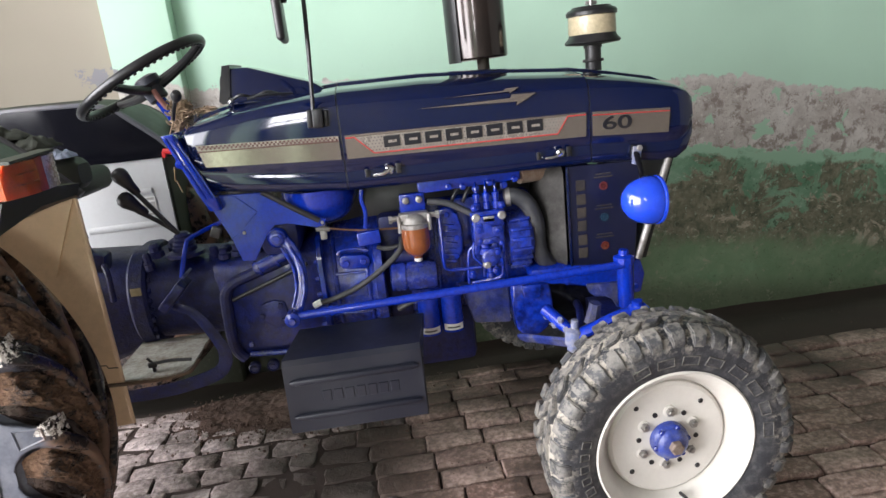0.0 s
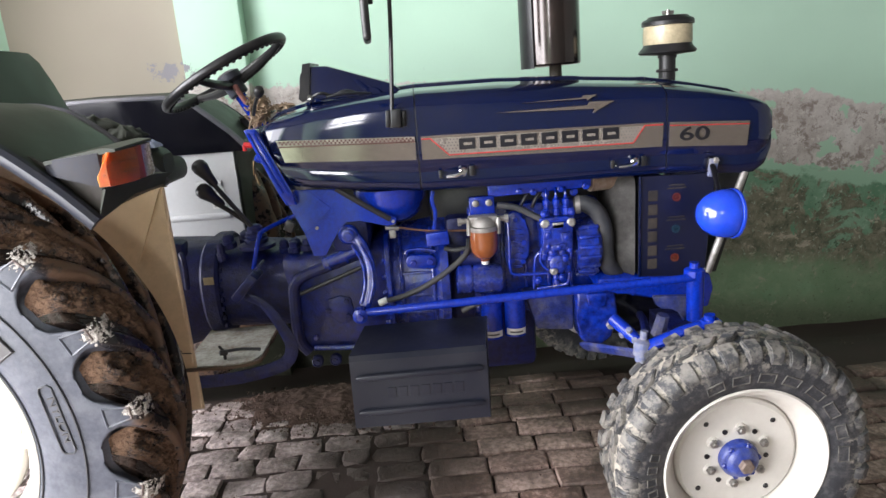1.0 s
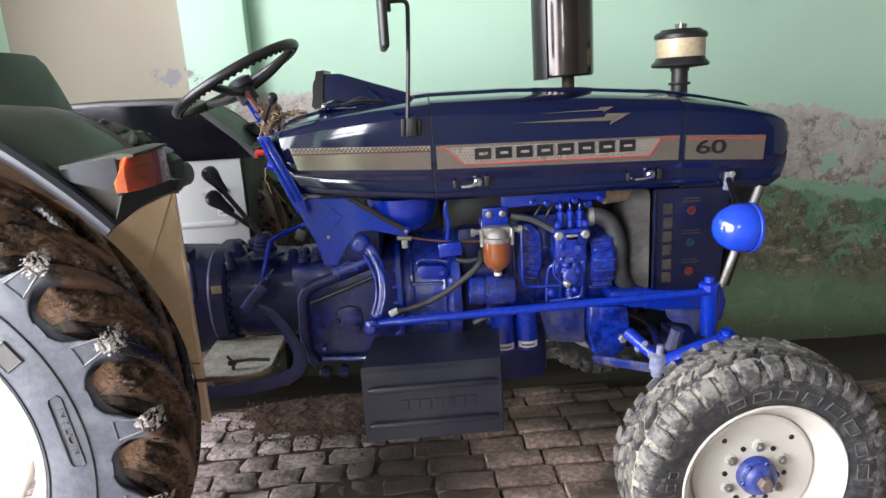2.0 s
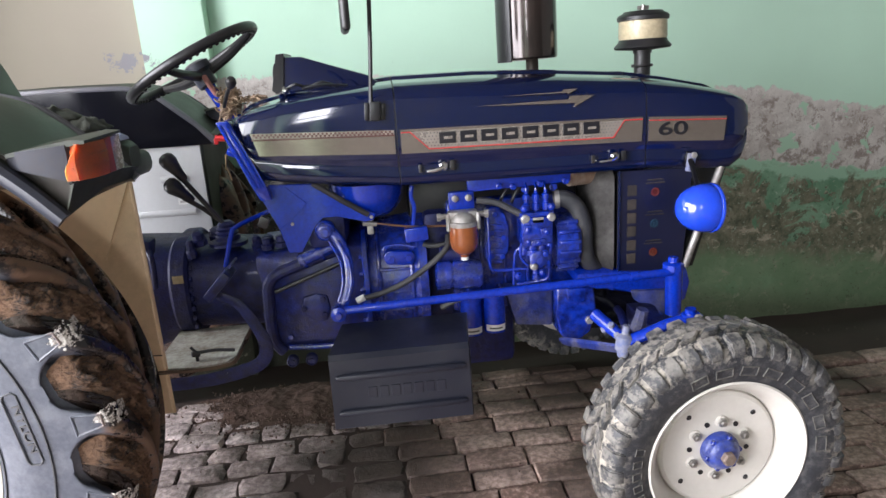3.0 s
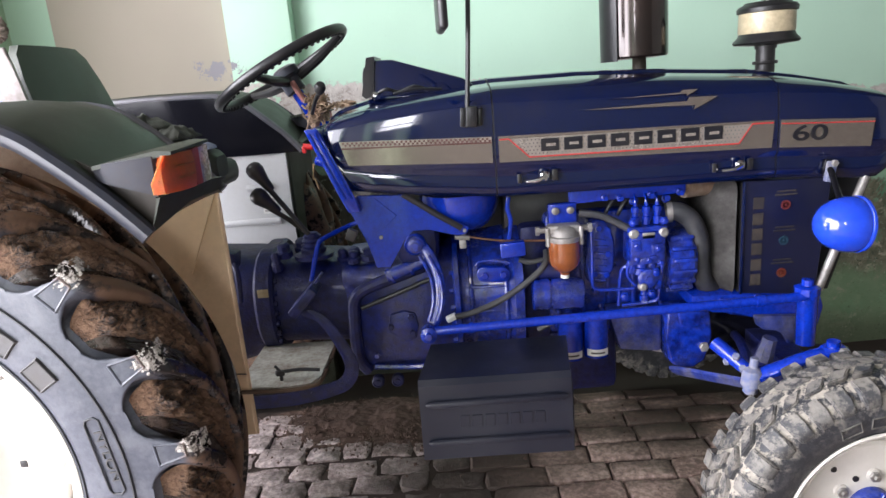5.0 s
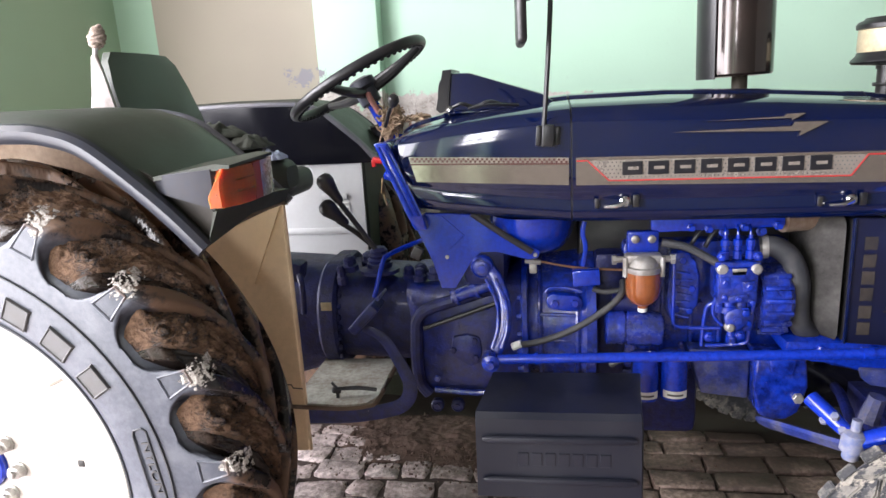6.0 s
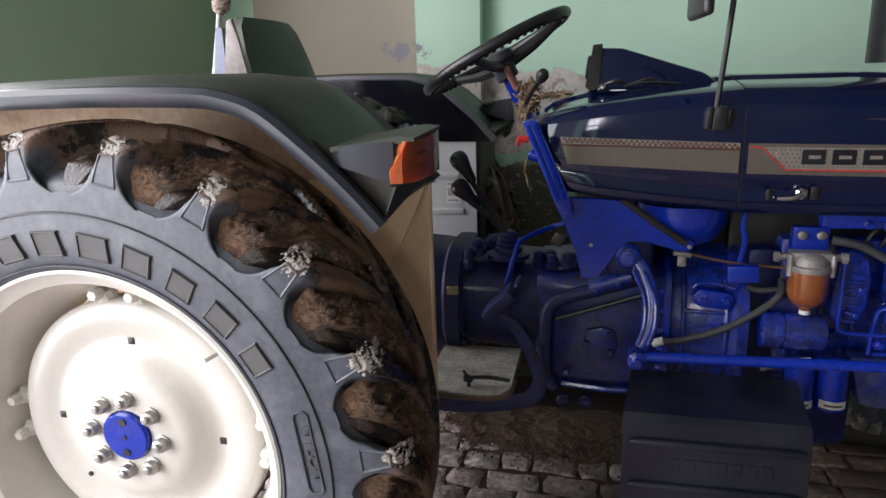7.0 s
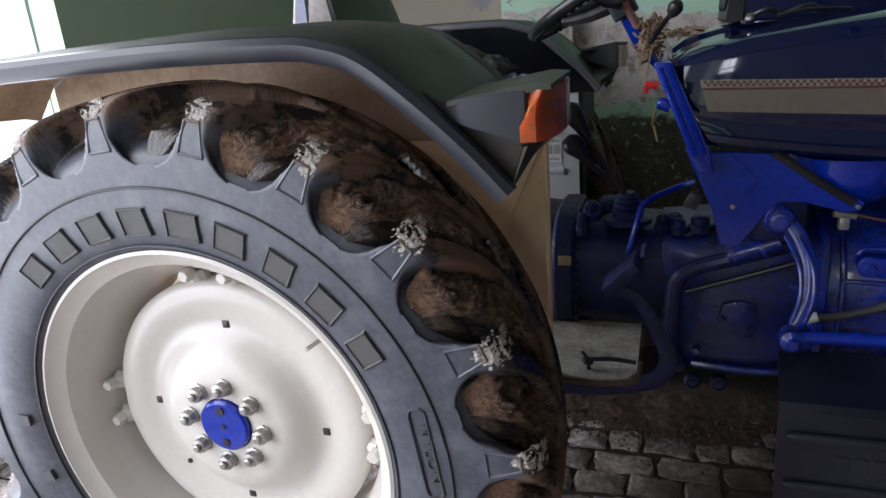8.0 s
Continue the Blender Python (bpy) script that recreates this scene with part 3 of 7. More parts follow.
bx(bm, ((W0 + W1) / 2, NEAR_Y - 0.12, (WZ0 - 0.7) / 2), (W1 - W0, 0.24, WZ0 + 0.7))
bx(bm, ((W0 + W1) / 2, NEAR_Y - 0.12, (WZ1 + 3.9) / 2), (W1 - W0, 0.24, 3.9 - WZ1))
setting("wall_south", bm, GREYWALL, "grey plastered wall opposite the tractor with a small high window", "wall")
# unseen uprights added to reflect as pale strips in the cowl
for x, w in ((0.05, 0.34), (0.66, 0.16)):
    bm = B(); bx(bm, (x, NEAR_Y + 0.07, 0.65 if w < 0.2 else TOP / 2 - 0.3), (w, 0.14, 2.5 if w < 0.2 else TOP + 0.8), bev=0.006)
    setting("pillar", bm, GREENWALL, "unseen pale green upright on the wall opposite, added for its reflection", "pillar")
window = tagged(thing("window_1", "small high window with dark frame bars", "window"), kind="structure")
for c, d in ((((W0 + W1) / 2, NEAR_Y - 0.05, 2.20), (W1 - W0, 0.04, 0.07)), (((W0 + W1) / 2 + 0.02, NEAR_Y - 0.05, 2.35), (0.03, 0.04, 0.8)), ((0.40, NEAR_Y - 0.05, 2.35), (0.02, 0.04, 0.8))):
    bm = B(); bx(bm, c, d)
    part("window_bar", bm, BLACK, window)
bm = B(); bx(bm, ((FRONT_X + REAR_X) / 2, -1.4, TOP + 0.1), (FRONT_X - REAR_X + 0.5, 6.8, 0.2))
setting("ceiling", bm, CEILMAT, "unseen flat ceiling slab, dark grey to cut bounce light", "ceiling")

# glowing board that stands in for the bright open yard beyond the doorway
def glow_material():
    m, nt, b = material("yard_glow")
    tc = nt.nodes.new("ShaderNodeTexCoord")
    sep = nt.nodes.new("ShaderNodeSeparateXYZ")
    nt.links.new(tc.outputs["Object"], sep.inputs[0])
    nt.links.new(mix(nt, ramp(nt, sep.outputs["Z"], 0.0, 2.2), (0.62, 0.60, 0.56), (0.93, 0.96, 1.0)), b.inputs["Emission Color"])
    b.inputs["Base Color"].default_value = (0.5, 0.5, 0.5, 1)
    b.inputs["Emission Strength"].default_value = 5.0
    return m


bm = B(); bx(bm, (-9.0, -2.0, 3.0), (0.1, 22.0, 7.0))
setting("backdrop", bm, glow_material(), "glowing board standing in for the bright open yard beyond the doorway", "backdrop")

# ---- the tractor ----
tractor = thing("tractor", "blue farm tractor with cream wheels parked on a brick floor", "tractor")


def hood_ring(x, w, zb, ztop, zsh, n=9):
    """Cross-section of the bonnet: skirt, side, rounded shoulder and crown."""
    side = [(-w + 0.03, zb), (-w + 0.016, zb + 0.003), (-w + 0.0062, zb + 0.014), (-w + 0.0046, zb + 0.026), (-w + 0.0042, zb + 0.038), (-w + 0.0045, zb + 0.050), (-w + 0.0065, zb + 0.056), (-w + 0.0065, zb + 0.066), (-w, zb + 0.076), (-w, zb + (zsh - zb) * 0.55), (-w + 0.004, zsh - 0.03)]
    arc = []
    for k in range(n):
        a = math.pi / 2 * k / (n - 1)
        arc.append((-w + 0.008 + (w * 0.34) * (1 - math.cos(a)), zsh + (ztop - 0.020 - zsh) * math.sin(a)))
    crown = [(-w * 0.56, ztop - 0.0160), (-w * 0.34, ztop - 0.0110), (-w * 0.32, ztop - 0.0030), (-w * 0.28, ztop - 0.0005)]
    half = side + arc + crown
    return [Vector((x, y, z)) for y, z in half] + [Vector((x, 0, ztop))] + [Vector((x, -y, z)) for y, z in reversed(half)]


HW = 0.313
# cowl over the fuel tank
rings = [hood_ring(x, w, zb, zt, zs) for x, w, zb, zt, zs in (
    (0.85, HW - 0.05, 1.225, 1.345, 1.30), (0.875, HW - 0.012, 1.19, 1.362, 1.312), (0.91, HW - 0.003, 1.145, 1.375, 1.318), (1.0, HW, 1.130, 1.395, 1.33), (1.15, HW, 1.112, 1.41, 1.345), (1.333, HW, 1.094, 1.4235, 1.353))]
bm = B(); loft(bm, rings)
cowl = part("cowl", bm, NAVY, tractor, "glossy navy blue cowl with a silver side stripe")
rings = [hood_ring(x, HW, zb, zt, zs) for x, zb, zt, zs in ((1.3375, 1.094, 1.424, 1.352), (1.6, 1.090, 1.424, 1.342), (1.85, 1.088, 1.412, 1.332), (2.1105, 1.088, 1.390, 1.322))]
bm = B(); loft(bm, rings)
hood = part("hood", bm, NAVY, tractor, "glossy navy blue engine hood with bronze decals")
rings = [hood_ring(x, w, zb, zt, zs) for x, w, zb, zt, zs in (
    (2.115, HW, 1.088, 1.390, 1.322), (2.25, HW, 1.080, 1.366, 1.312), (2.34, HW, 1.070, 1.346, 1.300), (2.400, HW - 0.002, 1.070, 1.333, 1.288), (2.436, HW - 0.008, 1.092, 1.317, 1.275), (2.458, HW - 0.021, 1.132, 1.294, 1.258), (2.465, HW - 0.045, 1.158, 1.272, 1.25))]
bm = B(); loft(bm, rings)
for x0, zb, zt in ((1.335, 1.094, 1.4235), (2.1128, 1.088, 1.390)):
    gasket = B(); loft(gasket, [hood_ring(x, HW - 0.002, zb + 0.002, zt - 0.002, zt - 0.0725) for x in (x0 - 0.006, x0 + 0.006)])
    part("gasket", gasket, BLACK, hood, "black rubber gasket in the joint of the hood")
nose = part("nose", bm, NAVY, tractor, "glossy navy blue nose cap")


# ---- wheels ----
def tyre_ring(bm, prof, seg):
    """prof: (radius, offset along the axle, outwards positive); the wheel's outer side faces -y."""
    rings = [[Vector((r * math.cos(2 * math.pi * i / seg), -h, r * math.sin(2 * math.pi * i / seg))) for i in range(seg)] for r, h in prof]
    rows = [[bm.verts.new(p) for p in ring] for ring in rings]
    for a, b in zip(rows, rows[1:] + rows[:1]):
        for i in range(seg):
            bm.faces.new((a[i], a[(i + 1) % seg], b[(i + 1) % seg], b[i]))
    return bm


def turned(bm, prof, seg=64):
    rows = [[bm.verts.new((r * math.cos(2 * math.pi * i / seg), -h, r * math.sin(2 * math.pi * i / seg))) for i in range(seg)] for r, h in prof]
    for a, b in zip(rows, rows[1:]):
        for i in range(seg):
            bm.faces.new((a[i], a[(i + 1) % seg], b[(i + 1) % seg], b[i]))
    for row in (rows[0], rows[-1]):
        if (row[0].co - row[seg // 2].co).length < 0.25:
            bm.faces.new(row)
    return bm


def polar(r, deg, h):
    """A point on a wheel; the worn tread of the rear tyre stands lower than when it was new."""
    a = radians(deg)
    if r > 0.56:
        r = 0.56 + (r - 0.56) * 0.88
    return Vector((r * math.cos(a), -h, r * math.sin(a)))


def step01(x, lo, hi):
    t = min(max((x - lo) / (hi - lo), 0.0), 1.0)
    return t * t * (3 - 2 * t)


def lug_sweep(h, side):
    """Angle by which a tread bar has swept at the offset h across the tread."""
    t = min(max((0.195 - h) / 0.185 if side > 0 else (h + 0.118) / 0.165, 0.0), 1.2)
    return -(14.0 * t * t + 11.0 * t), t


VALLEY = [(0.385, 0.150), (0.395, 0.178), (0.410, 0.192), (0.435, 0.203), (0.475, 0.211), (0.515, 0.2125), (0.546, 0.210), (0.566, 0.2035), (0.584, 0.193), (0.600, 0.177), (0.613, 0.158), (0.625, 0.138), (0.636, 0.117),
          (0.644, 0.09), (0.648, 0.06), (0.648, 0.03), (0.645, 0.0), (0.640, -0.03), (0.632, -0.06), (0.618, -0.088), (0.595, -0.110), (0.56, -0.125), (0.52, -0.136), (0.45, -0.136), (0.395, -0.13), (0.385, -0.12)]
LUGTOP = [(0.385, 0.150), (0.395, 0.178), (0.410, 0.192), (0.435, 0.203), (0.475, 0.211), (0.515, 0.2125), (0.550, 0.2125), (0.590, 0.2115), (0.632, 0.2085), (0.666, 0.202), (0.687, 0.186), (0.696, 0.158), (0.700, 0.125),
          (0.702, 0.09), (0.703, 0.06), (0.702, 0.03), (0.699, 0.0), (0.694, -0.03), (0.686, -0.06), (0.672, -0.090), (0.640, -0.114), (0.58, -0.130), (0.52, -0.137), (0.45, -0.136), (0.395, -0.13), (0.385, -0.12)]


def dense(prof, steps):
    """Profile points on a smooth curve, several to each stretch."""
    return [(v.x, v.y) for v in smooth_path([Vector((r, h, 0)) for r, h in prof], steps)]


def pocket(p, phi):
    """How far the point p along the profile, at the angle phi, stands on a tread bar (1) or in a valley (0)."""
    m = 0.0
    for side, start in ((1, 6.0), (-1, 15.0)):
        q = p if side > 0 else 25.0 - p
        if q > 17.0:
            continue
        h = float(np.interp(p, range(26), [v[1] for v in VALLEY]))
        sweep, t = lug_sweep(h, side)
        d = abs((phi - start - sweep + 9.0) % 18.0 - 9.0)
        # rounded closed end of the valley at the sidewall, then bars of nearly even width
        e = min(max((q - 6.4) / 3.0, 0.0), 1.0)
        wide = 6.7 * max(0.0, 1.0 - (1.0 - e) ** 2.4) ** (1 / 2.4) if q > 6.4 else -2.0
        half = 9.0 - wide - 0.25 * step01(q, 10.0, 14.0)
        m = max(m, (1.0 - step01(d, half - 0.7, half + 1.0)) * (1.0 - step01(t, 1.0, 1.1)))
    return m


def rear_tyre_mesh():
    """Carcass and tread bars moulded as one body, with rounded valleys at the shoulder."""
    bm = B()
    seg, steps = 720, 8
    low, top = dense(VALLEY, steps), dense(LUGTOP, steps)
    last = len(low) - 1
    rows = []
    for j, ((r0, h0), (r1, h1)) in enumerate(zip(low, top)):
        p = 25.0 * j / last
        cell = [pocket(p, 0.5 * i) for i in range(36)]
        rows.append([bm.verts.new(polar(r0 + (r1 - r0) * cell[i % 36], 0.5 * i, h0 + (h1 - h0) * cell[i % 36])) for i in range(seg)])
    for p, q in zip(rows, rows[1:]):
        for i in range(seg):
            bm.faces.new((p[i], p[(i + 1) % seg], q[(i + 1) % seg], q[i]))
    return bm


SHARED = {}


def rear_wheel(at, mirror):
    rim_bm = B()
    # rim barrel with flanges, then the dished centre disc
    turned(rim_bm, [(0.372, -0.135), (0.400, -0.135), (0.400, -0.125), (0.375, -0.115), (0.362, -0.09), (0.335, -0.06), (0.335, 0.06), (0.362, 0.10),
                    (0.375, 0.155), (0.392, 0.165), (0.402, 0.178), (0.404, 0.190), (0.397, 0.192), (0.388, 0.180), (0.368, 0.165), (0.352, 0.110), (0.325, 0.065), (0.325, -0.06), (0.35, -0.09), (0.372, -0.135)], 96)
    wheel = part("rear_wheel", rim_bm, CREAM, tractor, "large cream rear wheel rim with a lugged black tyre")
    wheel.location = at
    if mirror:
        wheel.rotation_euler = (0, 0, math.pi)
    bm = B()
    turned(bm, [(0.304, 0.030), (0.303, 0.072), (0.298, 0.081), (0.288, 0.086), (0.262, 0.087), (0.240, 0.082), (0.222, 0.076), (0.205, 0.075), (0.192, 0.079), (0.176, 0.090), (0.160, 0.104), (0.146, 0.1125), (0.128, 0.1165), (0.060, 0.118), (0.058, 0.085)], 96)
    part("wheel_disc", bm, CREAM, wheel, "dished cream wheel centre")
    for a in (98, 82, 188, 172, 8, -8, 278, 262):
        bm = B()
        tube(bm, [polar(0.290, a, 0.055), polar(0.326, a, 0.066)], [0.020, 0.024], 10)
        bolt(bm, polar(0.322, a, 0.082), (0, -1, 0), 0.014, 0.024)
        part("rim_clamp", bm, CREAM, wheel)
    for k in range(8):
        bm = B()
        c = polar(0.0875, 45 * k - 7, 0.116)
        lathe(bm, [(0.020, 0), (0.020, 0.005), (0.0165, 0.007), (0.0165, 0.021), (0.009, 0.023), (0.009, 0.029), (0.006, 0.031)], c, (0, -1, 0), 8)
        part("wheel_nut", bm, STEEL, wheel, "dull steel wheel nut")
    for a in (87, -5, 178, 268):
        bm = B(); bx(bm, tuple(polar(0.208, a, 0.0755)), (0.017, 0.004, 0.017), (0, 0, 0), 0.002)
        part("square_hole", bm, BLACK, wheel)
    bm = B(); lathe(bm, [(0.006, 0), (0.006, 0.003)], polar(0.218, 222, 0.0755), (0, -1, 0), 12)
    part("round_hole", bm, BLACK, wheel)
    bm = B(); tube(bm, [polar(0.34, 40, 0.11), polar(0.335, 41, 0.17)], 0.004, 8)
    part("valve_stem", bm, STEEL, wheel)
    bm = B()
    lathe(bm, [(0.058, 0), (0.058, 0.010), (0.053, 0.014)], (0, -0.116, 0), (0, -1, 0), 32)
    hub = part("hub_plate", bm, BLUE, wheel, "round blue hub plate")
    for x, z, r in ((0, 0.037, 0.009), (0, -0.037, 0.009), (0, 0, 0.005)):
        bm = B(); lathe(bm, [(r, 0), (r, 0.003)], (x, -0.1295, z), (0, -1, 0), 12)
        part("hub_hole", bm, BLACK, wheel)
    if "rear" in SHARED:
        tyre = new("tyre", SHARED["rear"])
        tyre.parent = wheel
        tagged(tyre, "black rubber tractor tyre with raised lettering")
    else:
        tyre = part("tyre", rear_tyre_mesh(), TYREMAT, wheel, "black rubber tractor tyre with raised lettering", 100)
        SHARED["rear"] = tyre.data
    if mirror:
        return wheel
    for k in range(20):
        bm = B()
        pts = [polar(0.592, -2.3, 0.2110), polar(0.592, 2.3, 0.2110), polar(0.655, 1.2, 0.2045), polar(0.655, -1.2, 0.2045)]
        for p, q in zip(pts, pts[1:] + pts[:1]):
            tube(bm, [p, q], 0.0031, 6)
        ob = part("lug_outline", bm, TYREMAT, wheel)
        ob.rotation_euler = (0, radians(-(18 * k + 6)), 0)
    bm = B()
    for r in (0.524, 0.415):
        rings = [[polar(r + 0.0025 * math.cos(t), 360 * i / 120, (0.2145 if r > 0.5 else 0.197) + 0.0025 * math.sin(t)) for t in np.linspace(0, 2 * math.pi, 6, endpoint=False)] for i in range(121)]
        loft(bm, rings, caps=False)
    part("sidewall_line", bm, RUBBER, wheel)
    # raised lettering, as plain blocks of its size
    for a, w in ((129, 4.0), (117, 4.2), (105, 4.2), (93, 4.2), (80.5, 4.6), (69, 4.2), (57, 3.8), (45, 4.2), (32.7, 4.0)):
        bm = B()
        lo, hi = [(0.436, -w), (0.436, w), (0.490, w * 0.9), (0.490, -w * 0.9)], [(0.439, -w + 0.5), (0.439, w - 0.5), (0.487, w * 0.9 - 0.5), (0.487, -w * 0.9 + 0.5)]
        loft(bm, [[polar(r, a + d, 0.203 + (r - 0.435) * 0.16) for r, d in lo], [polar(r, a + d, 0.2075 + (r - 0.435) * 0.16) for r, d in hi]])
        edge = [polar(r, a + d, 0.2075 + (r - 0.435) * 0.16) for r, d in hi]
        tube(bm, edge + edge[:1], 0.0024, 6)
        part("raised_letter_block", bm, BROWNRUBBER, wheel)
    for a in (179, 197, 214, 236, 250):
        bm = B()
        loft(bm, [[polar(r, a + d, h) for r, d in ((0.44, -1.6), (0.44, 1.6), (0.468, 1.6), (0.468, -1.6))] for h in (0.204, 0.2125)])
        part("raised_letter_block", bm, RUBBER, wheel)
    # small raised panel with the cord material
    bm = B()
    ring = [(0.476, 17), (0.482, 18), (0.500, 18), (0.507, 17), (0.507, -1), (0.500, -2), (0.482, -2), (0.476, -1)]
    tube(bm, [polar(r, a, 0.2135) for r, a in ring + ring[:1]], 0.0022, 6)
    part("panel_outline", bm, RUBBER, wheel)
    a = radians(8)
    turn = Matrix(((math.sin(a), math.cos(a), 0), (0, 0, -1), (-math.cos(a), math.sin(a), 0))).to_4x4()
    lettering("raised_word", "NYLON", 0.026, Matrix.Translation(polar(0.4915, 8, 0.2135)) @ turn @ Matrix.Diagonal((1.3, 1, 1, 1)), BROWNRUBBER, wheel, 0.0015)
    return wheel


RW = 0.765
rear_right = rear_wheel((0, -RW, 0.69), False)
rear_wheel((0, RW, 0.69), True)


def front_wheel(at, steer, mirror):
    rim = B()
    turned(rim, [(0.205, -0.085), (0.228, -0.085), (0.228, -0.076), (0.210, -0.07), (0.185, -0.03), (0.185, 0.03), (0.205, 0.06), (0.212, 0.074), (0.226, 0.082), (0.231, 0.091), (0.226, 0.094),
                 (0.217, 0.086), (0.205, 0.075), (0.196, 0.055), (0.178, 0.03), (0.172, -0.02), (0.178, -0.03), (0.205, -0.085)], 72)
    wheel = part("front_wheel", rim, CREAM, tractor, "cream front wheel rim with a muddy ribbed tyre")
    wheel.location = at
    wheel.rotation_euler = (0, 0, radians(steer) + (math.pi if mirror else 0))
    bm = B()
    turned(bm, [(0.180, 0.0), (0.172, 0.030), (0.163, 0.036), (0.135, 0.034), (0.110, 0.030), (0.085, 0.034), (0.07, 0.036), (0.05, 0.036), (0.048, 0.0)], 72)
    part("wheel_disc", bm, CREAM, wheel)
    bm = B()
    lathe(bm, [(0.054, 0), (0.054, 0.024), (0.050, 0.030), (0.046, 0.032), (0.045, 0.040), (0.041, 0.044), (0.038, 0.048), (0.030, 0.052)], (0, -0.03, 0), (0, -1, 0), 32)
    part("hub_cap", bm, HUBCAST, wheel, "blue hub with a steel centre nut")
    bm = B(); bolt(bm, (0, -0.081, 0), (0, -1, 0), 0.020, 0.018)
    part("centre_nut", bm, surface("rusty_dusty_steel", (0.26, 0.21, 0.18), 0.6, metal=0.4, amount=0.5, relief=0.3, scale=40, dirt=(0.16, 0.10, 0.07)), wheel, "rusty steel centre nut")
    for k in range(6):
        bm = B(); bolt(bm, polar(0.047, 60 * k + 10, 0.060), (0, -1, 0), 0.008, 0.008)
        part("hub_bolt", bm, CAST, wheel)
        bm = B(); lathe(bm, [(0.019, -0.002), (0.017, 0.003), (0.014, 0.004), (0.010, 0.004)], polar(0.082, 60 * k + 25, 0.033), (0, -1, 0), 18)
        part("pressed_boss", bm, CREAM, wheel)
    for k in range(6):
        bm = B(); c = polar(0.082, 60 * k + 25, 0.034)
        lathe(bm, [(0.013, 0), (0.013, 0.010), (0.008, 0.012), (0.007, 0.018)], c, (0, -1, 0), 6)
        part("wheel_nut", bm, STEEL, wheel)
        bm = B(); lathe(bm, [(0.0075, 0), (0.0075, 0.003)], polar(0.085, 60 * k + 55, 0.0335), (0, -1, 0), 12)
        part("disc_hole", bm, BLACK, wheel)
    for a in (45, 130, 220, 310):
        bm = B(); lathe(bm, [(0.008, 0), (0.006, 0.003)], polar(0.140, a, 0.0342), (0, -1, 0), 14)
        part("disc_hole", bm, BLACK, wheel)
    bm = B(); tube(bm, [polar(0.185, -80, 0.045), polar(0.172, -80, 0.085)], 0.005, 8)
    part("valve", bm, BLACK, wheel)
    bm = B()
    tyre_ring(bm, [(0.218, 0.06), (0.225, 0.083), (0.240, 0.092), (0.27, 0.099), (0.298, 0.101), (0.320, 0.097), (0.337, 0.085), (0.3495, 0.056), (0.353, 0.0),
                   (0.349, -0.055), (0.334, -0.075), (0.318, -0.088), (0.29, -0.092), (0.26, -0.09), (0.225, -0.083), (0.218, -0.06)], 108)
    part("tyre", bm, FRONTTYRE, wheel, "worn black front tyre with pale dried mud")
    # tread blocks: two shoulder rows and a zigzag middle
    kinds = {}
    for row, (h, wid, n, sh) in enumerate(((0.076, 0.040, 36, 0), (0.028, 0.036, 36, 5.0), (-0.018, 0.036, 36, 0), (-0.064, 0.034, 36, 5.0))):
        for k in range(n):
            if row not in kinds:
                bm = B()
                r0, r1 = 0.338, 0.361 - (0.005 if abs(h) > 0.05 else 0)
                half = 3.9
                edge = 0.098 if row == 0 else (-0.086 if row == 3 else None)
                lo, hi = h - wid / 2, h + wid / 2
                rows = []
                for hh, dr in ((lo, 0.0), (hi, 0.0)):
                    d = -0.012 if edge is not None and abs(hh) > 0.09 else 0.0
                    sk = (0, 2.6, -2.6, 0)[row] * (1 if hh == hi else -1)
                    rows.append([polar(r0 - 0.02, sk - half, hh), polar(r1 + d, sk - half + 0.5, hh), polar(r1 + d, sk + half - 0.5, hh), polar(r0 - 0.02, sk + half, hh)])
                if edge is not None:
                    sgn = 1 if edge > 0 else -1
                    tail = [polar(0.300, -half + 0.7, edge), polar(0.316, -half + 0.9, edge + sgn * 0.008), polar(0.316, half - 0.9, edge + sgn * 0.008), polar(0.300, half - 0.7, edge)]
                    rows = rows + [tail] if sgn > 0 else [tail] + rows
                loft(bm, rows)
                bmesh.ops.bevel(bm, geom=[e for e in bm.edges if e.calc_length() > 0.008], offset=0.003, segments=2, affect="EDGES")
                ob = part("tread_block", bm, TREADMUD, wheel, "", 60)
                kinds[row] = ob.data
                ob.rotation_euler = (0, radians(sh), 0)
                continue
            ob = new("tread_block", kinds[row])
            ob.parent = wheel
            ob.rotation_euler = (0, radians(-(360 / n * k) + sh + 0.9 * math.sin(k * 7.3 + row)), 0)
            ob.scale = (1 + 0.012 * math.sin(k * 5.1 + row),) * 3
    for a, w in ((112, 5.2), (97, 5.2), (82, 5.2), (67, 5.2), (50, 5.6), (34, 5.4), (18, 4.6), (3, 5.2), (166, 2.2), (174, 2.2), (182, 2.4), (190, 2.2), (198, 2.4)):
        bm = B()
        out = [polar(0.253, a - w, 0.0945), polar(0.253, a + w, 0.0945), polar(0.279, a + w * 0.9, 0.0995), polar(0.279, a - w * 0.9, 0.0995)]
        loft(bm, [out, [p + Vector((0, -0.002, 0)) for p in out]])
        block = part("raised_letter_block", bm, FRONTTYRE, wheel)
        rim_of = [p + Vector((0, -0.002, 0)) for p in out]
        bm = B(); tube(bm, rim_of + rim_of[:1], 0.0021, 6)
        part("letter_edge", bm, PALELETTER, wheel, "pale scuffed edge of a raised letter")
    return wheel



FX = 2.145
front_wheel((FX, -0.733, 0.366), 2.0, False)
front_wheel((FX, 0.733, 0.366), 2.0, True)


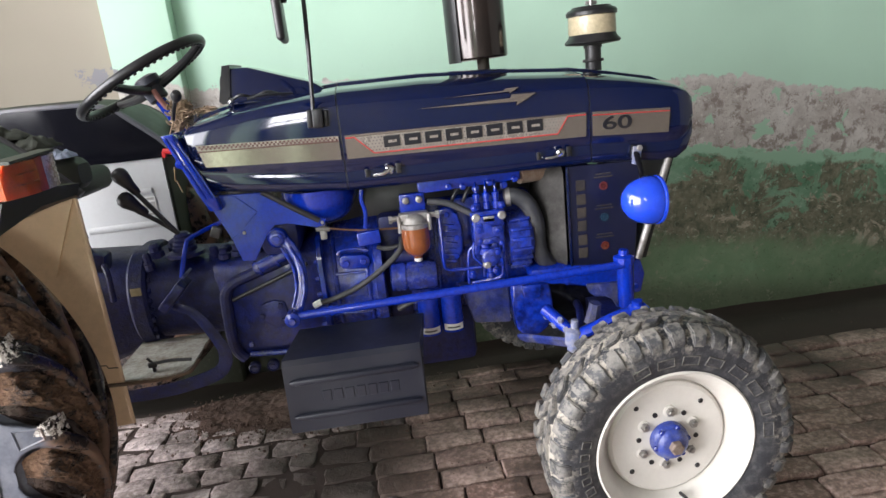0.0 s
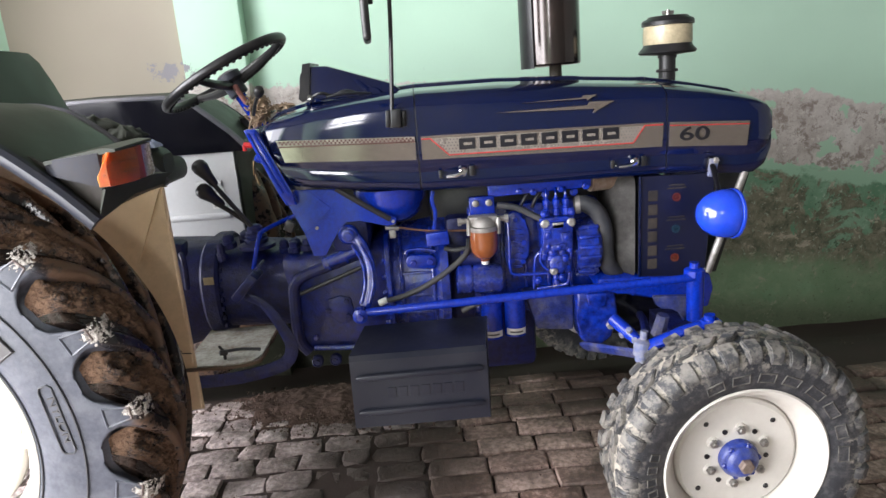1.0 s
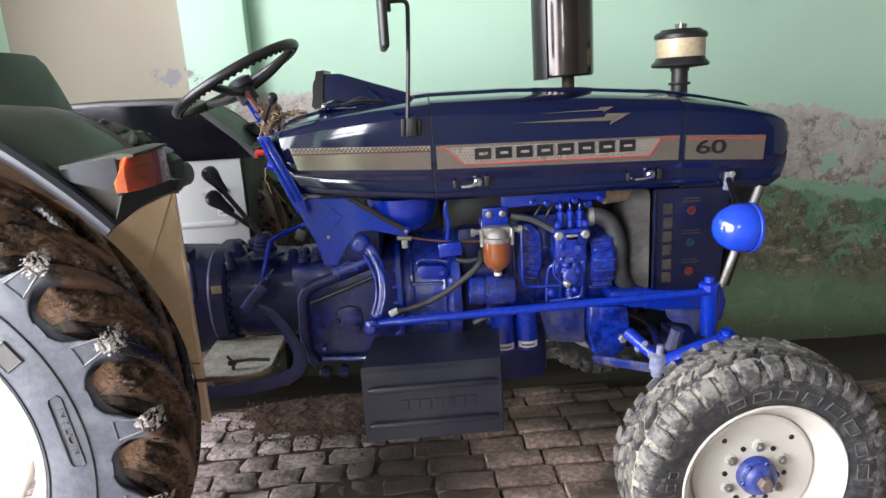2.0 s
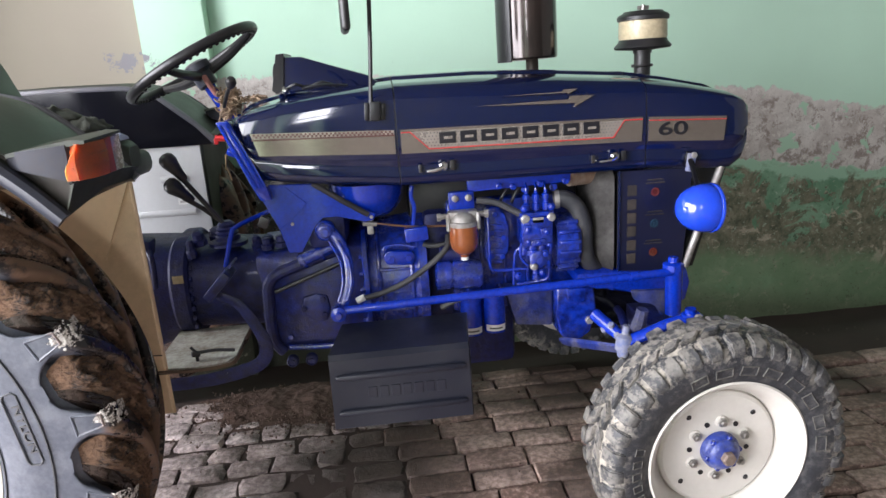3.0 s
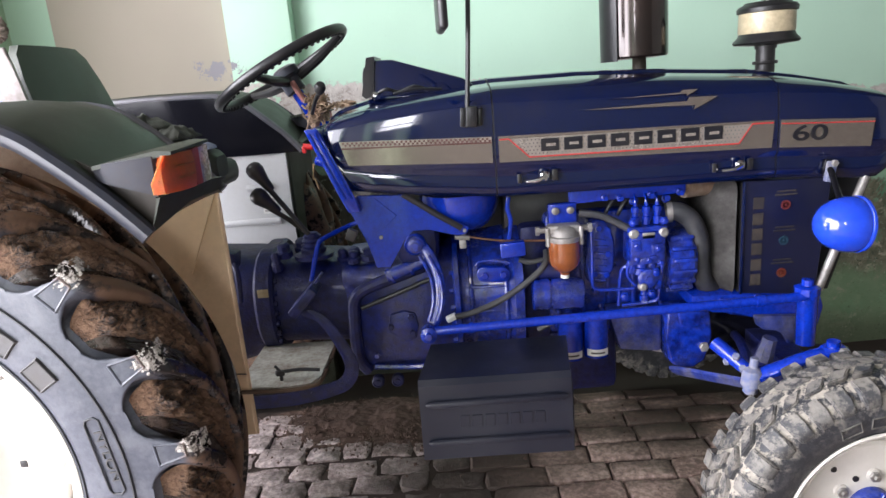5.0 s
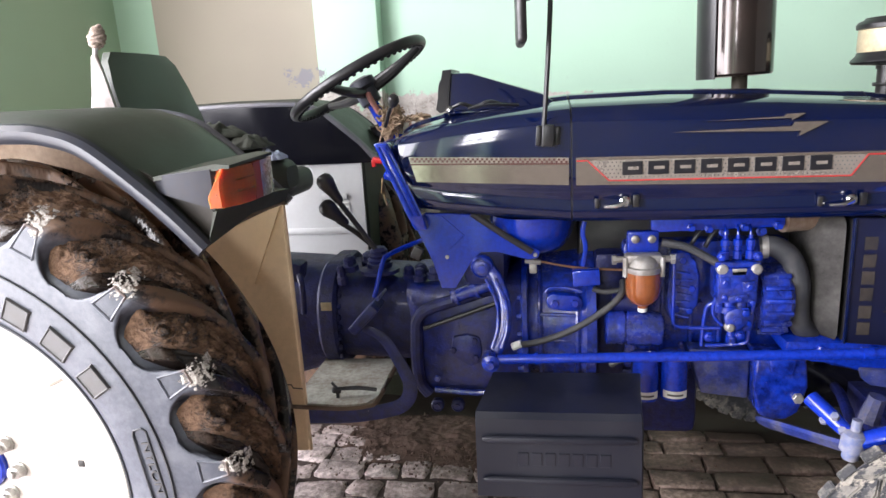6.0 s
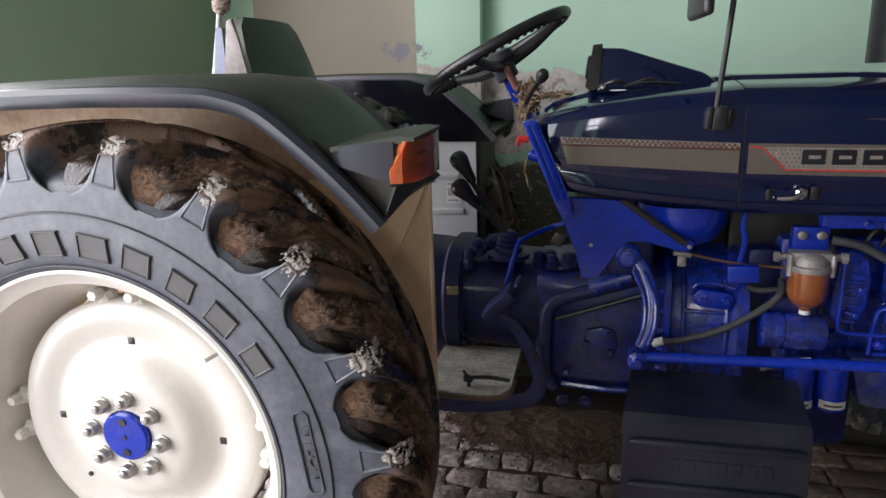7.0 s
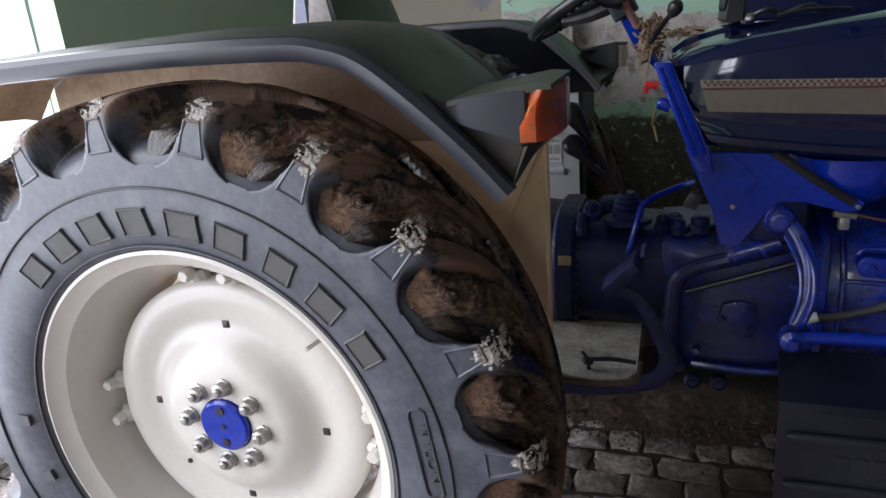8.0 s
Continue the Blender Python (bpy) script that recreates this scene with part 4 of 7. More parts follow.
# ---- fenders ----
def fender(s):
    """s = -1: right hand side, 1: left hand side."""
    root_bm = B()
    prof = [(-0.78, 1.28), (-0.70, 1.37), (-0.60, 1.412), (-0.40, 1.428), (0.0, 1.437), (0.26, 1.433), (0.34, 1.423), (0.405, 1.399), (0.48, 1.340), (0.56, 1.266), (0.622, 1.198)]
    # crowned top shell from the outer lip to the inner edge
    ys = [(0.905, 0.0), (0.88, 0.010), (0.80, 0.019), (0.70, 0.025), (0.60, 0.026), (0.52, 0.022), (0.475, 0.010)]
    outer = []
    for x, z in prof:
        outer.append([Vector((x, s * y, z + dz * (1.0 if x < 0.5 else 0.6))) for y, dz in ys])
    rows = [[root_bm.verts.new(p) for p in r] for r in outer]
    liner = B()
    under = [[liner.verts.new(p - Vector((0, 0, 0.010))) for p in r] for r in outer]
    for grid, flip, root in ((rows, 1, root_bm), (under, -1, liner)):
        for a, b in zip(grid, grid[1:]):
            for i in range(len(ys) - 1):
                root.faces.new((a[i], a[i + 1], b[i + 1], b[i])[::flip])
    shell = part("fender", root_bm, OLIVE, tractor, "dark olive plastic fender with a grey lip")
    part("fender_liner", liner, LINER, shell, "cream underside of the fender")
    bm = B()
    pts = [Vector((x, s * 0.905, z - 0.016)) for x, z in prof]
    pts = smooth_path(pts, 4)
    rings = []
    n = len(pts)
    for i, p in enumerate(pts):
        d = (pts[min(i + 1, n - 1)] - pts[max(i - 1, 0)]).normalized()
        up = Vector((-d.z, 0, d.x))
        rings.append([p + up * 0.020 + Vector((0, -s * 0.004, 0)), p + up * 0.017 + Vector((0, s * 0.007, 0)), p + up * 0.006 + Vector((0, s * 0.015, 0)), p - up * 0.008 + Vector((0, s * 0.012, 0)), p - up * 0.019 + Vector((0, s * 0.001, 0)), p - up * 0.020 + Vector((0, -s * 0.006, 0)), p + Vector((0, -s * 0.004, 0))])
    loft(bm, rings)
    part("fender_lip", bm, LIP, shell, "grey rolled edge of the fender")
    bm = B(); tube(bm, smooth_path([Vector((x, s * 0.468, z + 0.004)) for x, z in prof[1:]], 4), 0.014, 8)
    part("inner_lip", bm, LITLIP, shell, "grey inner edge of the fender")
    # inner side sheet and front flap
    bm = B()
    top = [(-0.70, 1.372), (-0.60, 1.412), (0.0, 1.438), (0.30, 1.430), (0.405, 1.399), (0.55, 1.272), (0.610, 1.20), (-0.70, 1.20)]
    upper = B(); prism(upper, top, s * 0.454, s * 0.461)
    part("inner_cover", upper, MATTEBLACK, shell, "black plastic inner cover of the fender")
    upper = B(); prism(upper, top, s * 0.463, s * 0.478)
    part("wheel_arch", upper, LINER, shell, "mud splashed cream wheel arch")
    front = 0.607 if s < 0 else 0.553
    side = [(-0.70, 1.198), (front, 1.198), (front, 0.50), (0.30, 0.48), (-0.3, 0.50), (-0.74, 0.60)]
    prism(bm, side, s * 0.462, s * 0.474)
    if s > 0:
        part("inner_sheet", bm, WHITE, shell, "white inner fender sheet with pressed ribs")
    else:
        part("inner_sheet", bm, TAN, shell, "cream inner fender sheet")
    bm = B()
    if s < 0:
        tube(bm, [(0.604, s * 0.470, 1.20), (0.604, s * 0.470, 0.50)], 0.006, 8)
        part("rolled_edge", bm, TAN, shell)
        bm = B(); loft(bm, [[Vector((x, s * y, z)) for x, z in ((0.585, 1.196), (0.602, 1.196), (0.505, 0.985), (0.480, 0.985))] for y in (0.474, 0.482)])
        part("stiffener", bm, TAN, shell, "folded cream stiffener strip")
        bm = B(); tube(bm, [(0.540, s * 0.4755, 0.700), (0.572, s * 0.4755, 0.697), (0.575, s * 0.4755, 0.688), (0.603, s * 0.4755, 0.686)], 0.0016, 6)
        part("seam", bm, BLACK, shell, "dark seam in the cream sheet")
    else:
        out = [(0.470, 0.62), (0.905, 0.62), (0.905, 1.19), (0.70, 1.225), (0.470, 1.21)]
        loft(bm, [[Vector((0.554 + dx, s * y, z)) for y, z in out] for dx in (0.0, 0.006)])
        tube(bm, [(0.560, s * 0.474, 1.21), (0.560, s * 0.474, 0.575)], 0.005, 6)
        part("front_flap", bm, OLIVE, shell, "dark olive front flap of the fender")
    return shell


fender(-1)
fender_left = fender(1)

# ---- decals and fittings of the bonnet ----
HS = -HW
LABEL2 = surface("pale_bronze_decal", (0.33, 0.29, 0.255), 0.25, metal=0.4, amount=0.12, relief=0)


def plate(pts, y, t=0.002):
    bm = B()
    prism(bm, pts, y - t, y)
    return bm


part("side_stripe", plate([(0.906, 1.286), (1.328, 1.268), (1.328, 1.196), (0.925, 1.219)], HS), STRIPE, cowl, "silver bronze side stripe")
part("pale_band", plate([(0.908, 1.285), (1.328, 1.267), (1.328, 1.254), (0.910, 1.270)], HS - 0.0015, 0.001), LABEL2, cowl, "pale band behind a chequered edge")
part("side_stripe", plate([(1.346, 1.267), (2.100, 1.253), (2.096, 1.178), (1.346, 1.195)], HS), STRIPE, hood, "silver bronze side stripe")
part("side_stripe", plate([(2.119, 1.252), (2.372, 1.238), (2.366, 1.162), (2.117, 1.177)], HS + 0.001, 0.004), STRIPE, nose, "silver bronze side stripe")
part("red_line", plate([(0.909, 1.268), (1.328, 1.254), (1.328, 1.2505), (0.910, 1.2645)], HS - 0.003, 0.001), CHECK, cowl)
part("red_line", plate([(2.119, 1.243), (2.37, 1.230), (2.37, 1.227), (2.119, 1.240)], HS - 0.004, 0.001), REDLINE, nose)
bm = B()
for k in range(66):
    x = 0.915 + 0.41 * k / 66
    z = 1.2835 - 0.018 * k / 66 - (0.0058 if k % 2 else 0.0)
    prism(bm, [(x, z), (x + 0.0058, z), (x + 0.0058, z - 0.0058), (x, z - 0.0058)], HS - 0.0035, HS - 0.002)
tagged(part("check_pattern", bm, CHECK, cowl), kind="stuff")
# framed field behind the maker's mark
field = [(1.375, 1.258), (2.04, 1.247), (2.005, 1.198), (1.43, 1.2055)]
part("mark_field", plate(field, HS - 0.002, 0.001), LABEL2, hood)
bm = B()
for (x0, z0), (x1, z1) in (((1.348, 1.258), (1.375, 1.258)), ((1.375, 1.258), (1.43, 1.2045)), ((1.43, 1.2045), (2.005, 1.1965)), ((2.005, 1.1965), (2.04, 1.247)), ((2.04, 1.247), (2.098, 1.246))):
    tube(bm, [(x0, HS - 0.003, z0), (x1, HS - 0.003, z1)], 0.0022, 6, flat=0.4)
part("red_outline", bm, REDLINE, hood)
bm = B()
for i in range(62):
    for j in range(5):
        x, z = 1.385 + 0.0104 * i + (0.005 if j % 2 else 0), 1.209 + 0.0095 * j - (i - 31) * 0.00016
        t = (z - 1.202) / 0.052
        if 1.436 - 0.055 * t < x < 2.0 + 0.035 * t:
            prism(bm, [(x, z + 0.0022), (x + 0.0022, z), (x, z - 0.0022), (x - 0.0022, z)], HS - 0.0036, HS - 0.003)
tagged(part("dot_pattern", bm, PALEINK, hood), kind="stuff")
# maker's mark as plain dark blocks of its size
for k in range(8):
    x0 = 1.462 + 0.0638 * k
    w = 0.050
    z0, z1 = 1.2175 - 0.0006 * k, 1.2515 - 0.0003 * k
    bm = B()
    prism(bm, [(x0, z0), (x0 + w, z0), (x0 + w, z1), (x0, z1)], HS - 0.006, HS - 0.0042, 0.0006, 1)
    part("mark_block", bm, INK, hood, "plain dark block of the maker's mark")
    bm = B(); zm = (z0 + z1) / 2
    prism(bm, [(x0 + 0.014, zm - 0.004), (x0 + w - 0.010, zm - 0.004), (x0 + w - 0.010, zm + 0.004), (x0 + 0.014, zm + 0.004)], HS - 0.0065, HS - 0.0055)
    part("mark_slot", bm, LABEL2, hood)
lettering("model_number", "60", 0.058, Matrix.Translation((2.197, HS - 0.0045, 1.2095)) @ pose(0, 0, 0, 90, 2, 0) @ Matrix.Diagonal((1.7, 1, 1, 1)), INK, nose, label="dark model number sixty", bold=0.0008)
part("arrow_decal", plate([(1.580, 1.320), (1.862, 1.322), (1.868, 1.332), (1.945, 1.330), (1.880, 1.298), (1.884, 1.310)], HS + 0.001, 0.004), STRIPE, hood, "bronze arrow flash")
part("arrow_decal", plate([(1.655, 1.3435), (1.845, 1.346), (1.850, 1.352), (1.893, 1.352), (1.862, 1.336), (1.862, 1.3415)], HS + 0.006, 0.006), STRIPE, hood, "bronze arrow flash")
def latch(x, z):
    bm = B()
    lathe(bm, [(0.014, 0), (0.014, 0.008), (0.009, 0.014)], (x + 0.018, HS, z + 0.003), (0, -1, 0), 16)
    tube(bm, [(x + 0.018, HS - 0.014, z + 0.004), (x - 0.005, HS - 0.018, z - 0.006), (x - 0.035, HS - 0.012, z - 0.008)], [0.007, 0.006, 0.004], 8, 4)
    ob = part("latch", bm, CHROME, hood, "chrome bonnet latch")
    bm = B()
    bx(bm, (x + 0.045, HS - 0.004, z + 0.004), (0.016, 0.01, 0.032), bev=0.003)
    part("latch_keeper", bm, BLACK, ob)
    bm = B(); bx(bm, (x - 0.053, HS - 0.003, z), (0.012, 0.008, 0.026), bev=0.003)
    part("latch_keeper", bm, BLACK, ob)


latch(1.452, 1.146)
latch(1.992, 1.134)

# mirror on its stalk
bm = B()
tube(bm, smooth_path([(1.262, HS - 0.012, 1.30), (1.278, HS - 0.015, 1.50), (1.287, HS - 0.02, 1.645), (1.285, HS - 0.02, 1.675), (1.270, HS - 0.02, 1.683), (1.232, HS - 0.02, 1.682)], 6), 0.0065, 10)
stalk = part("mirror_stalk", bm, BLACK, tractor, "thin black mirror stalk clamped to the cowl")
bm = B(); bx(bm, (1.276, HS - 0.010, 1.327), (0.032, 0.024, 0.056), (0, 4, 0), 0.004); bx(bm, (1.252, HS - 0.008, 1.327), (0.014, 0.022, 0.052), (0, 4, 0), 0.003); bx(bm, (1.300, HS + 0.004, 1.324), (0.014, 0.014, 0.048), (0, 4, 0), 0.003)
part("clamp", bm, BLACK, stalk)
bm = B(); bx(bm, (1.214, HS - 0.02, 1.70), (0.024, 0.19, 0.30), (0, 0, 3.5), 0.011, 3)
bx(bm, (1.230, HS - 0.02, 1.68), (0.02, 0.03, 0.05), bev=0.004)
part("mirror", bm, BLACK, stalk, "black rear view mirror housing")

# instrument console
bm = B()
outline = [(0.995, 1.385), (0.975, 1.415), (0.992, 1.503), (1.06, 1.500), (1.09, 1.488), (1.262, 1.432), (1.30, 1.405), (1.28, 1.385)]
loft(bm, [[Vector((x, sg * (0.150 - 0.42 * (z - 1.385)), z)) for x, z in outline] for sg in (-1, 1)])
bmesh.ops.bevel(bm, geom=list(bm.edges), offset=0.010, segments=3, affect="EDGES", profile=0.5)
console = part("instrument_console", bm, NAVY, tractor, "navy instrument console behind the hood")
bm = B()
loft(bm, [[Vector((x, sg * (0.156 - 0.42 * (z - 1.385)), z)) for x, z in ((0.974, 1.392), (0.962, 1.402), (0.980, 1.511), (1.005, 1.513), (0.997, 1.40))] for sg in (-1, 1)])
part("instrument_face", bm, BLACK, console)
for y in (-0.075, 0.0, 0.075):
    bm = B(); lathe(bm, [(0.032, 0), (0.032, 0.006), (0.026, 0.008)], (0.971, y, 1.452), (-1, 0, 0.12), 24)
    part("gauge", bm, INK, console)
bm = B()
tube(bm, [(1.005, -0.172, 1.402), (1.04, -0.19, 1.416), (1.075, -0.176, 1.406), (1.12, -0.18, 1.418), (1.16, -0.168, 1.404)], 0.005, 8, 5)
part("wiring", bm, BLACK, console, "black wiring beside the console")
bm = B(); tube(bm, [(1.06, -0.2, 1.402), (1.12, -0.205, 1.410), (1.2, -0.19, 1.404)], 0.004, 8, 5)
part("wiring", bm, INK, console, "dark wire")
bm = B(); lathe(bm, [(0.011, 0), (0.011, 0.012), (0.006, 0.018)], (1.01, -0.19, 1.395), (-0.3, -0.6, 0.7), 10)
part("terminal", bm, CHROME, console)

# dash support: slanted back panel, side plate and struts
bm = B()
loft(bm, [[Vector((x, y, z)) for x, z in ((0.822, 1.325), (0.838, 1.327), (0.945, 1.095), (0.925, 1.095))] for y in (-0.275, 0.275)])
dash = part("dash_panel", bm, BLUE, tractor, "bright blue sheet steel under the dash")
bm = B(); prism(bm, [(0.812, 1.326), (0.850, 1.326), (0.874, 1.27), (0.934, 1.128), (0.945, 1.085), (0.910, 1.085), (0.887, 1.140)], -0.318, -0.272, 0.005, 2)
part("cheek_plate", bm, BLUE, dash)
for t in (0.010, 0.028):
    bm = B(); tube(bm, [(0.816 + t, -0.318, 1.315), (0.895 + t, -0.318, 1.125)], 0.0055, 8)
    part("pressed_rib", bm, BLUE, dash)
bm = B()
prism(bm, [(0.885, 1.128), (1.080, 1.118), (1.165, 1.055), (1.250, 1.010), (1.243, 0.990), (1.215, 0.985), (1.13, 1.012), (1.085, 1.012), (1.055, 0.985), (1.040, 0.955), (1.008, 0.903), (0.968, 0.905), (0.950, 0.985)], -0.272, -0.262, 0.002, 1)
side = part("side_plate", bm, BLUE, tractor, "bright blue steel side plate of the dash support")
bm = B(); prism(bm, [(0.892, 1.124), (0.978, 1.120), (1.042, 1.060), (0.984, 1.008), (0.953, 0.986)], -0.2755, -0.272, 0.0008, 1)
part("fold_plate", bm, BLUE, side)
for x, z in ((0.990, 0.998), (1.236, 1.0)):
    bm = B(); bolt(bm, (x, -0.272, z), (0, -1, 0), 0.006, 0.006)
    part("bolt", bm, STEEL, side)
bm = B(); tube(bm, [(1.065, -0.279, 1.122), (1.150, -0.277, 1.060), (1.228, -0.276, 1.008)], 0.009, 8, flat=0.4)
part("dark_strap", bm, INK, tractor, "black strap along the tank bracket")
bm = B(); bx(bm, (0.905, -0.276, 1.012), (0.03, 0.02, 0.035), (0, 25, 0), 0.004)
part("switch_block", bm, BLACK, side)
bm = B(); tube(bm, [(0.795, -0.26, 1.277), (0.822, -0.262, 1.274)], 0.009, 8)
bx(bm, (0.796, -0.26, 1.268), (0.012, 0.014, 0.02), bev=0.003)
part("stop_knob", bm, surface("red_plastic", (0.55, 0.02, 0.02), 0.35, amount=0.1), dash, "small red stop knob")
bm = B(); lathe(bm, [(0.014, 0), (0.014, 0.025), (0.009, 0.03)], (0.85, -0.255, 1.225), (-1, 0, 0.4), 14)
sw = part("ignition_switch", bm, BLUE, dash)
bm = B(); bx(bm, (0.815, -0.258, 1.205), (0.004, 0.014, 0.045), (0, 10, 5), 0.002); bx(bm, (0.820, -0.256, 1.165), (0.004, 0.011, 0.04), (0, -14, 25), 0.002); tube(bm, [(0.815, -0.258, 1.225), (0.812, -0.258, 1.18)], 0.002, 6)
part("key_bunch", bm, surface("tarnished_brass", (0.30, 0.20, 0.09), 0.4, metal=0.8, amount=0.4), sw, "brass keys hanging in the switch")

# fuel tank bottom
bm = B()
rings = []
for k in range(9):
    a = math.pi / 2 * k / 8
    r = math.cos(a) ** 0.6 if k < 8 else 0.12
    z = 1.10 - 0.125 * math.sin(a)
    rings.append([Vector((1.228 + (0.126 * max(r, 0.12)) * math.copysign(abs(math.cos(t)) ** 0.8, math.cos(t)), -0.125 + 0.155 * max(r, 0.12) * math.sin(t), z)) for t in np.linspace(0, 2 * math.pi, 36, endpoint=False)])
loft(bm, rings)
part("fuel_tank", bm, BLUE, tractor, "bright blue rounded fuel tank bottom")
bm = B(); tube(bm, [(1.228, -0.2, 0.985), (1.228, -0.2, 0.955)], 0.012, 10); tube(bm, [(1.205, -0.215, 0.968), (1.25, -0.215, 0.962)], 0.008, 8); bx(bm, (1.228, -0.21, 0.945), (0.022, 0.02, 0.03), bev=0.004)
part("fuel_tap", bm, ALU, tractor, "small metal fuel tap")
bm = B(); tube(bm, [(1.25, -0.215, 0.965), (1.35, -0.225, 0.948), (1.49, -0.225, 0.938)], 0.0035, 6, 5)
part("fuel_line", bm, surface("copper_line", (0.30, 0.15, 0.08), 0.4, metal=0.7, amount=0.4), tractor, "thin copper fuel line")


# ---- drive train ----
def rr(x, hw, z0, z1, r=0.05, n=4, y=0.0):
    """Ring of a rounded box across x."""
    pts = []
    for cy, cz, a0 in ((hw - r, z1 - r, 0), (-hw + r, z1 - r, 90), (-hw + r, z0 + r, 180), (hw - r, z0 + r, 270)):
        for k in range(n):
            a = radians(a0 + 90 * k / (n - 1))
            pts.append(Vector((x, y + cy + r * math.cos(a), cz + r * math.sin(a))))
    return pts


bm = B()
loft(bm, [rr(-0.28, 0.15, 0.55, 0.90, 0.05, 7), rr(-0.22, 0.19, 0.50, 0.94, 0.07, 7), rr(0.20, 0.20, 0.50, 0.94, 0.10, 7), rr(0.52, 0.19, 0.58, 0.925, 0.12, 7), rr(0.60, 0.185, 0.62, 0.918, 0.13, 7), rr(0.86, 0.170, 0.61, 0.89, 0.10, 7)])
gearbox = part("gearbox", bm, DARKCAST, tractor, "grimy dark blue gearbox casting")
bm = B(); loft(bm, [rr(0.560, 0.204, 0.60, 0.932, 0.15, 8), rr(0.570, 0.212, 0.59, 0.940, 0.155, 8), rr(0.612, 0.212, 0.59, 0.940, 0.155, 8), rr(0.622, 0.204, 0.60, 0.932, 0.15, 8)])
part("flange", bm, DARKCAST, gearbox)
bm = B(); bx(bm, (0.600, -0.221, 0.835), (0.034, 0.004, 0.026), bev=0.001)
part("data_tag", bm, surface("yellowed_label", (0.5, 0.42, 0.25), 0.5, amount=0.4), gearbox, "small yellowed data tag")
for a in range(8):
    bm = B(); bolt(bm, (0.622, -0.192 + 0.045 * max(0, a - 4) / 3, 0.66 + 0.032 * a), (1, 0, 0), 0.010, 0.010)
    part("bolt", bm, DARKCAST, gearbox)
bm = B()
loft(bm, [rr(0.84, 0.165, 0.60, 0.89, 0.05), rr(0.90, 0.20, 0.53, 0.885, 0.05), rr(1.05, 0.213, 0.525, 0.90, 0.06), rr(1.16, 0.215, 0.53, 0.925, 0.08), rr(1.21, 0.195, 0.55, 0.925, 0.09)])
clutch = part("clutch_housing", bm, DUSTCAST, tractor, "dusty blue clutch housing casting")
bm = B(); tube(bm, smooth_path([(1.135, -0.205, 0.892), (1.03, -0.212, 0.86), (0.92, -0.212, 0.825), (0.882, -0.212, 0.792), (0.873, -0.212, 0.74), (0.872, -0.21, 0.60), (0.90, -0.205, 0.545)], 6), 0.019, 10)
part("housing_rib", bm, DARKCAST, clutch)
bm = B(); tube(bm, [(0.90, -0.224, 0.765), (1.02, -0.226, 0.808), (1.16, -0.224, 0.858)], 0.007, 8, 4)
part("rod", bm, BLACK, clutch, "thin black control rod")
bm = B(); tube(bm, [(0.99, -0.222, 0.862), (1.10, -0.222, 0.90)], 0.021, 12)
part("cross_shaft", bm, CAST, clutch)
for x in (1.0, 1.06):
    bm = B(); tube(bm, [(x, -0.222, 0.858 + (x - 0.99) * 0.35), (x + 0.008, -0.222, 0.862 + (x - 0.99) * 0.35)], 0.028, 12)
    part("clamp_band", bm, CAST, clutch)
bm = B(); prism(bm, [(0.985, 0.735), (1.03, 0.745), (1.065, 0.735), (1.072, 0.69), (1.06, 0.65), (1.03, 0.64), (0.975, 0.68)], -0.222, -0.205, 0.006, 2)
cover = part("cover_plate", bm, DUSTCAST, clutch)
for x, z in ((0.985, 0.696), (1.05, 0.725), (1.052, 0.672)):
    bm = B(); bolt(bm, (x, -0.222, z), (0, -1, 0), 0.010, 0.008)
    part("bolt", bm, DARKCAST, clutch)
for x in (0.925, 0.988):
    bm = B(); lathe(bm, [(0.020, 0), (0.020, 0.02), (0.016, 0.024), (0.014, 0.020), (0.008, 0.020), (0.008, 0.026)], (x, -0.2, 0.51), (0, -1, 0), 24)
    part("drain_boss", bm, DARKCAST, clutch)
bm = B(); lathe(bm, [(0.17, 1.19), (0.195, 1.205), (0.205, 1.24), (0.212, 1.30), (0.220, 1.36), (0.238, 1.378), (0.238, 1.405), (0.215, 1.412), (0.15, 1.415)], (0, 0, 0.742), (1, 0, 0), 56)
bell = part("bell_housing", bm, CAST, tractor, "blue bell housing casting")
bm = B()
slot = [(1.285 + 0.022 * math.cos(a), 0.845 + 0.024 * math.sin(a)) for a in np.linspace(math.pi / 2, 3 * math.pi / 2, 8)] + [(1.345 + 0.022 * math.cos(a), 0.838 + 0.024 * math.sin(a)) for a in np.linspace(-math.pi / 2, math.pi / 2, 8)]
prism(bm, slot, -0.222, -0.18, 0.004, 2)
part("inspection_cover", bm, BLUE, bell, "oval blue inspection cover")
for x in (1.288, 1.345):
    bm = B(); bolt(bm, (x, -0.222, 0.841), (0, -1, 0), 0.012, 0.010)
    part("bolt", bm, BLUE, bell)
for k in range(7):
    a = radians(100 + 23 * k)
    bm = B(); bolt(bm, (1.385, 0.22 * math.cos(a) * 1.02, 0.752 + 0.215 * math.sin(a)), (-1, 0, 0), 0.010, 0.012)
    part("bolt", bm, CAST, bell)
bm = B(); loft(bm, [rr(1.188, 0.212, 0.535, 0.930, 0.09), rr(1.193, 0.219, 0.527, 0.938, 0.09), rr(1.207, 0.219, 0.527, 0.938, 0.09), rr(1.212, 0.212, 0.535, 0.930, 0.09)])
part("flange", bm, CAST, clutch)
for k in range(6):
    bm = B(); bolt(bm, (1.188, -0.206 + 0.010 * (k == 5), 0.575 + 0.055 * k), (-1, 0, 0), 0.010, 0.012)
    part("bolt", bm, CAST, clutch)
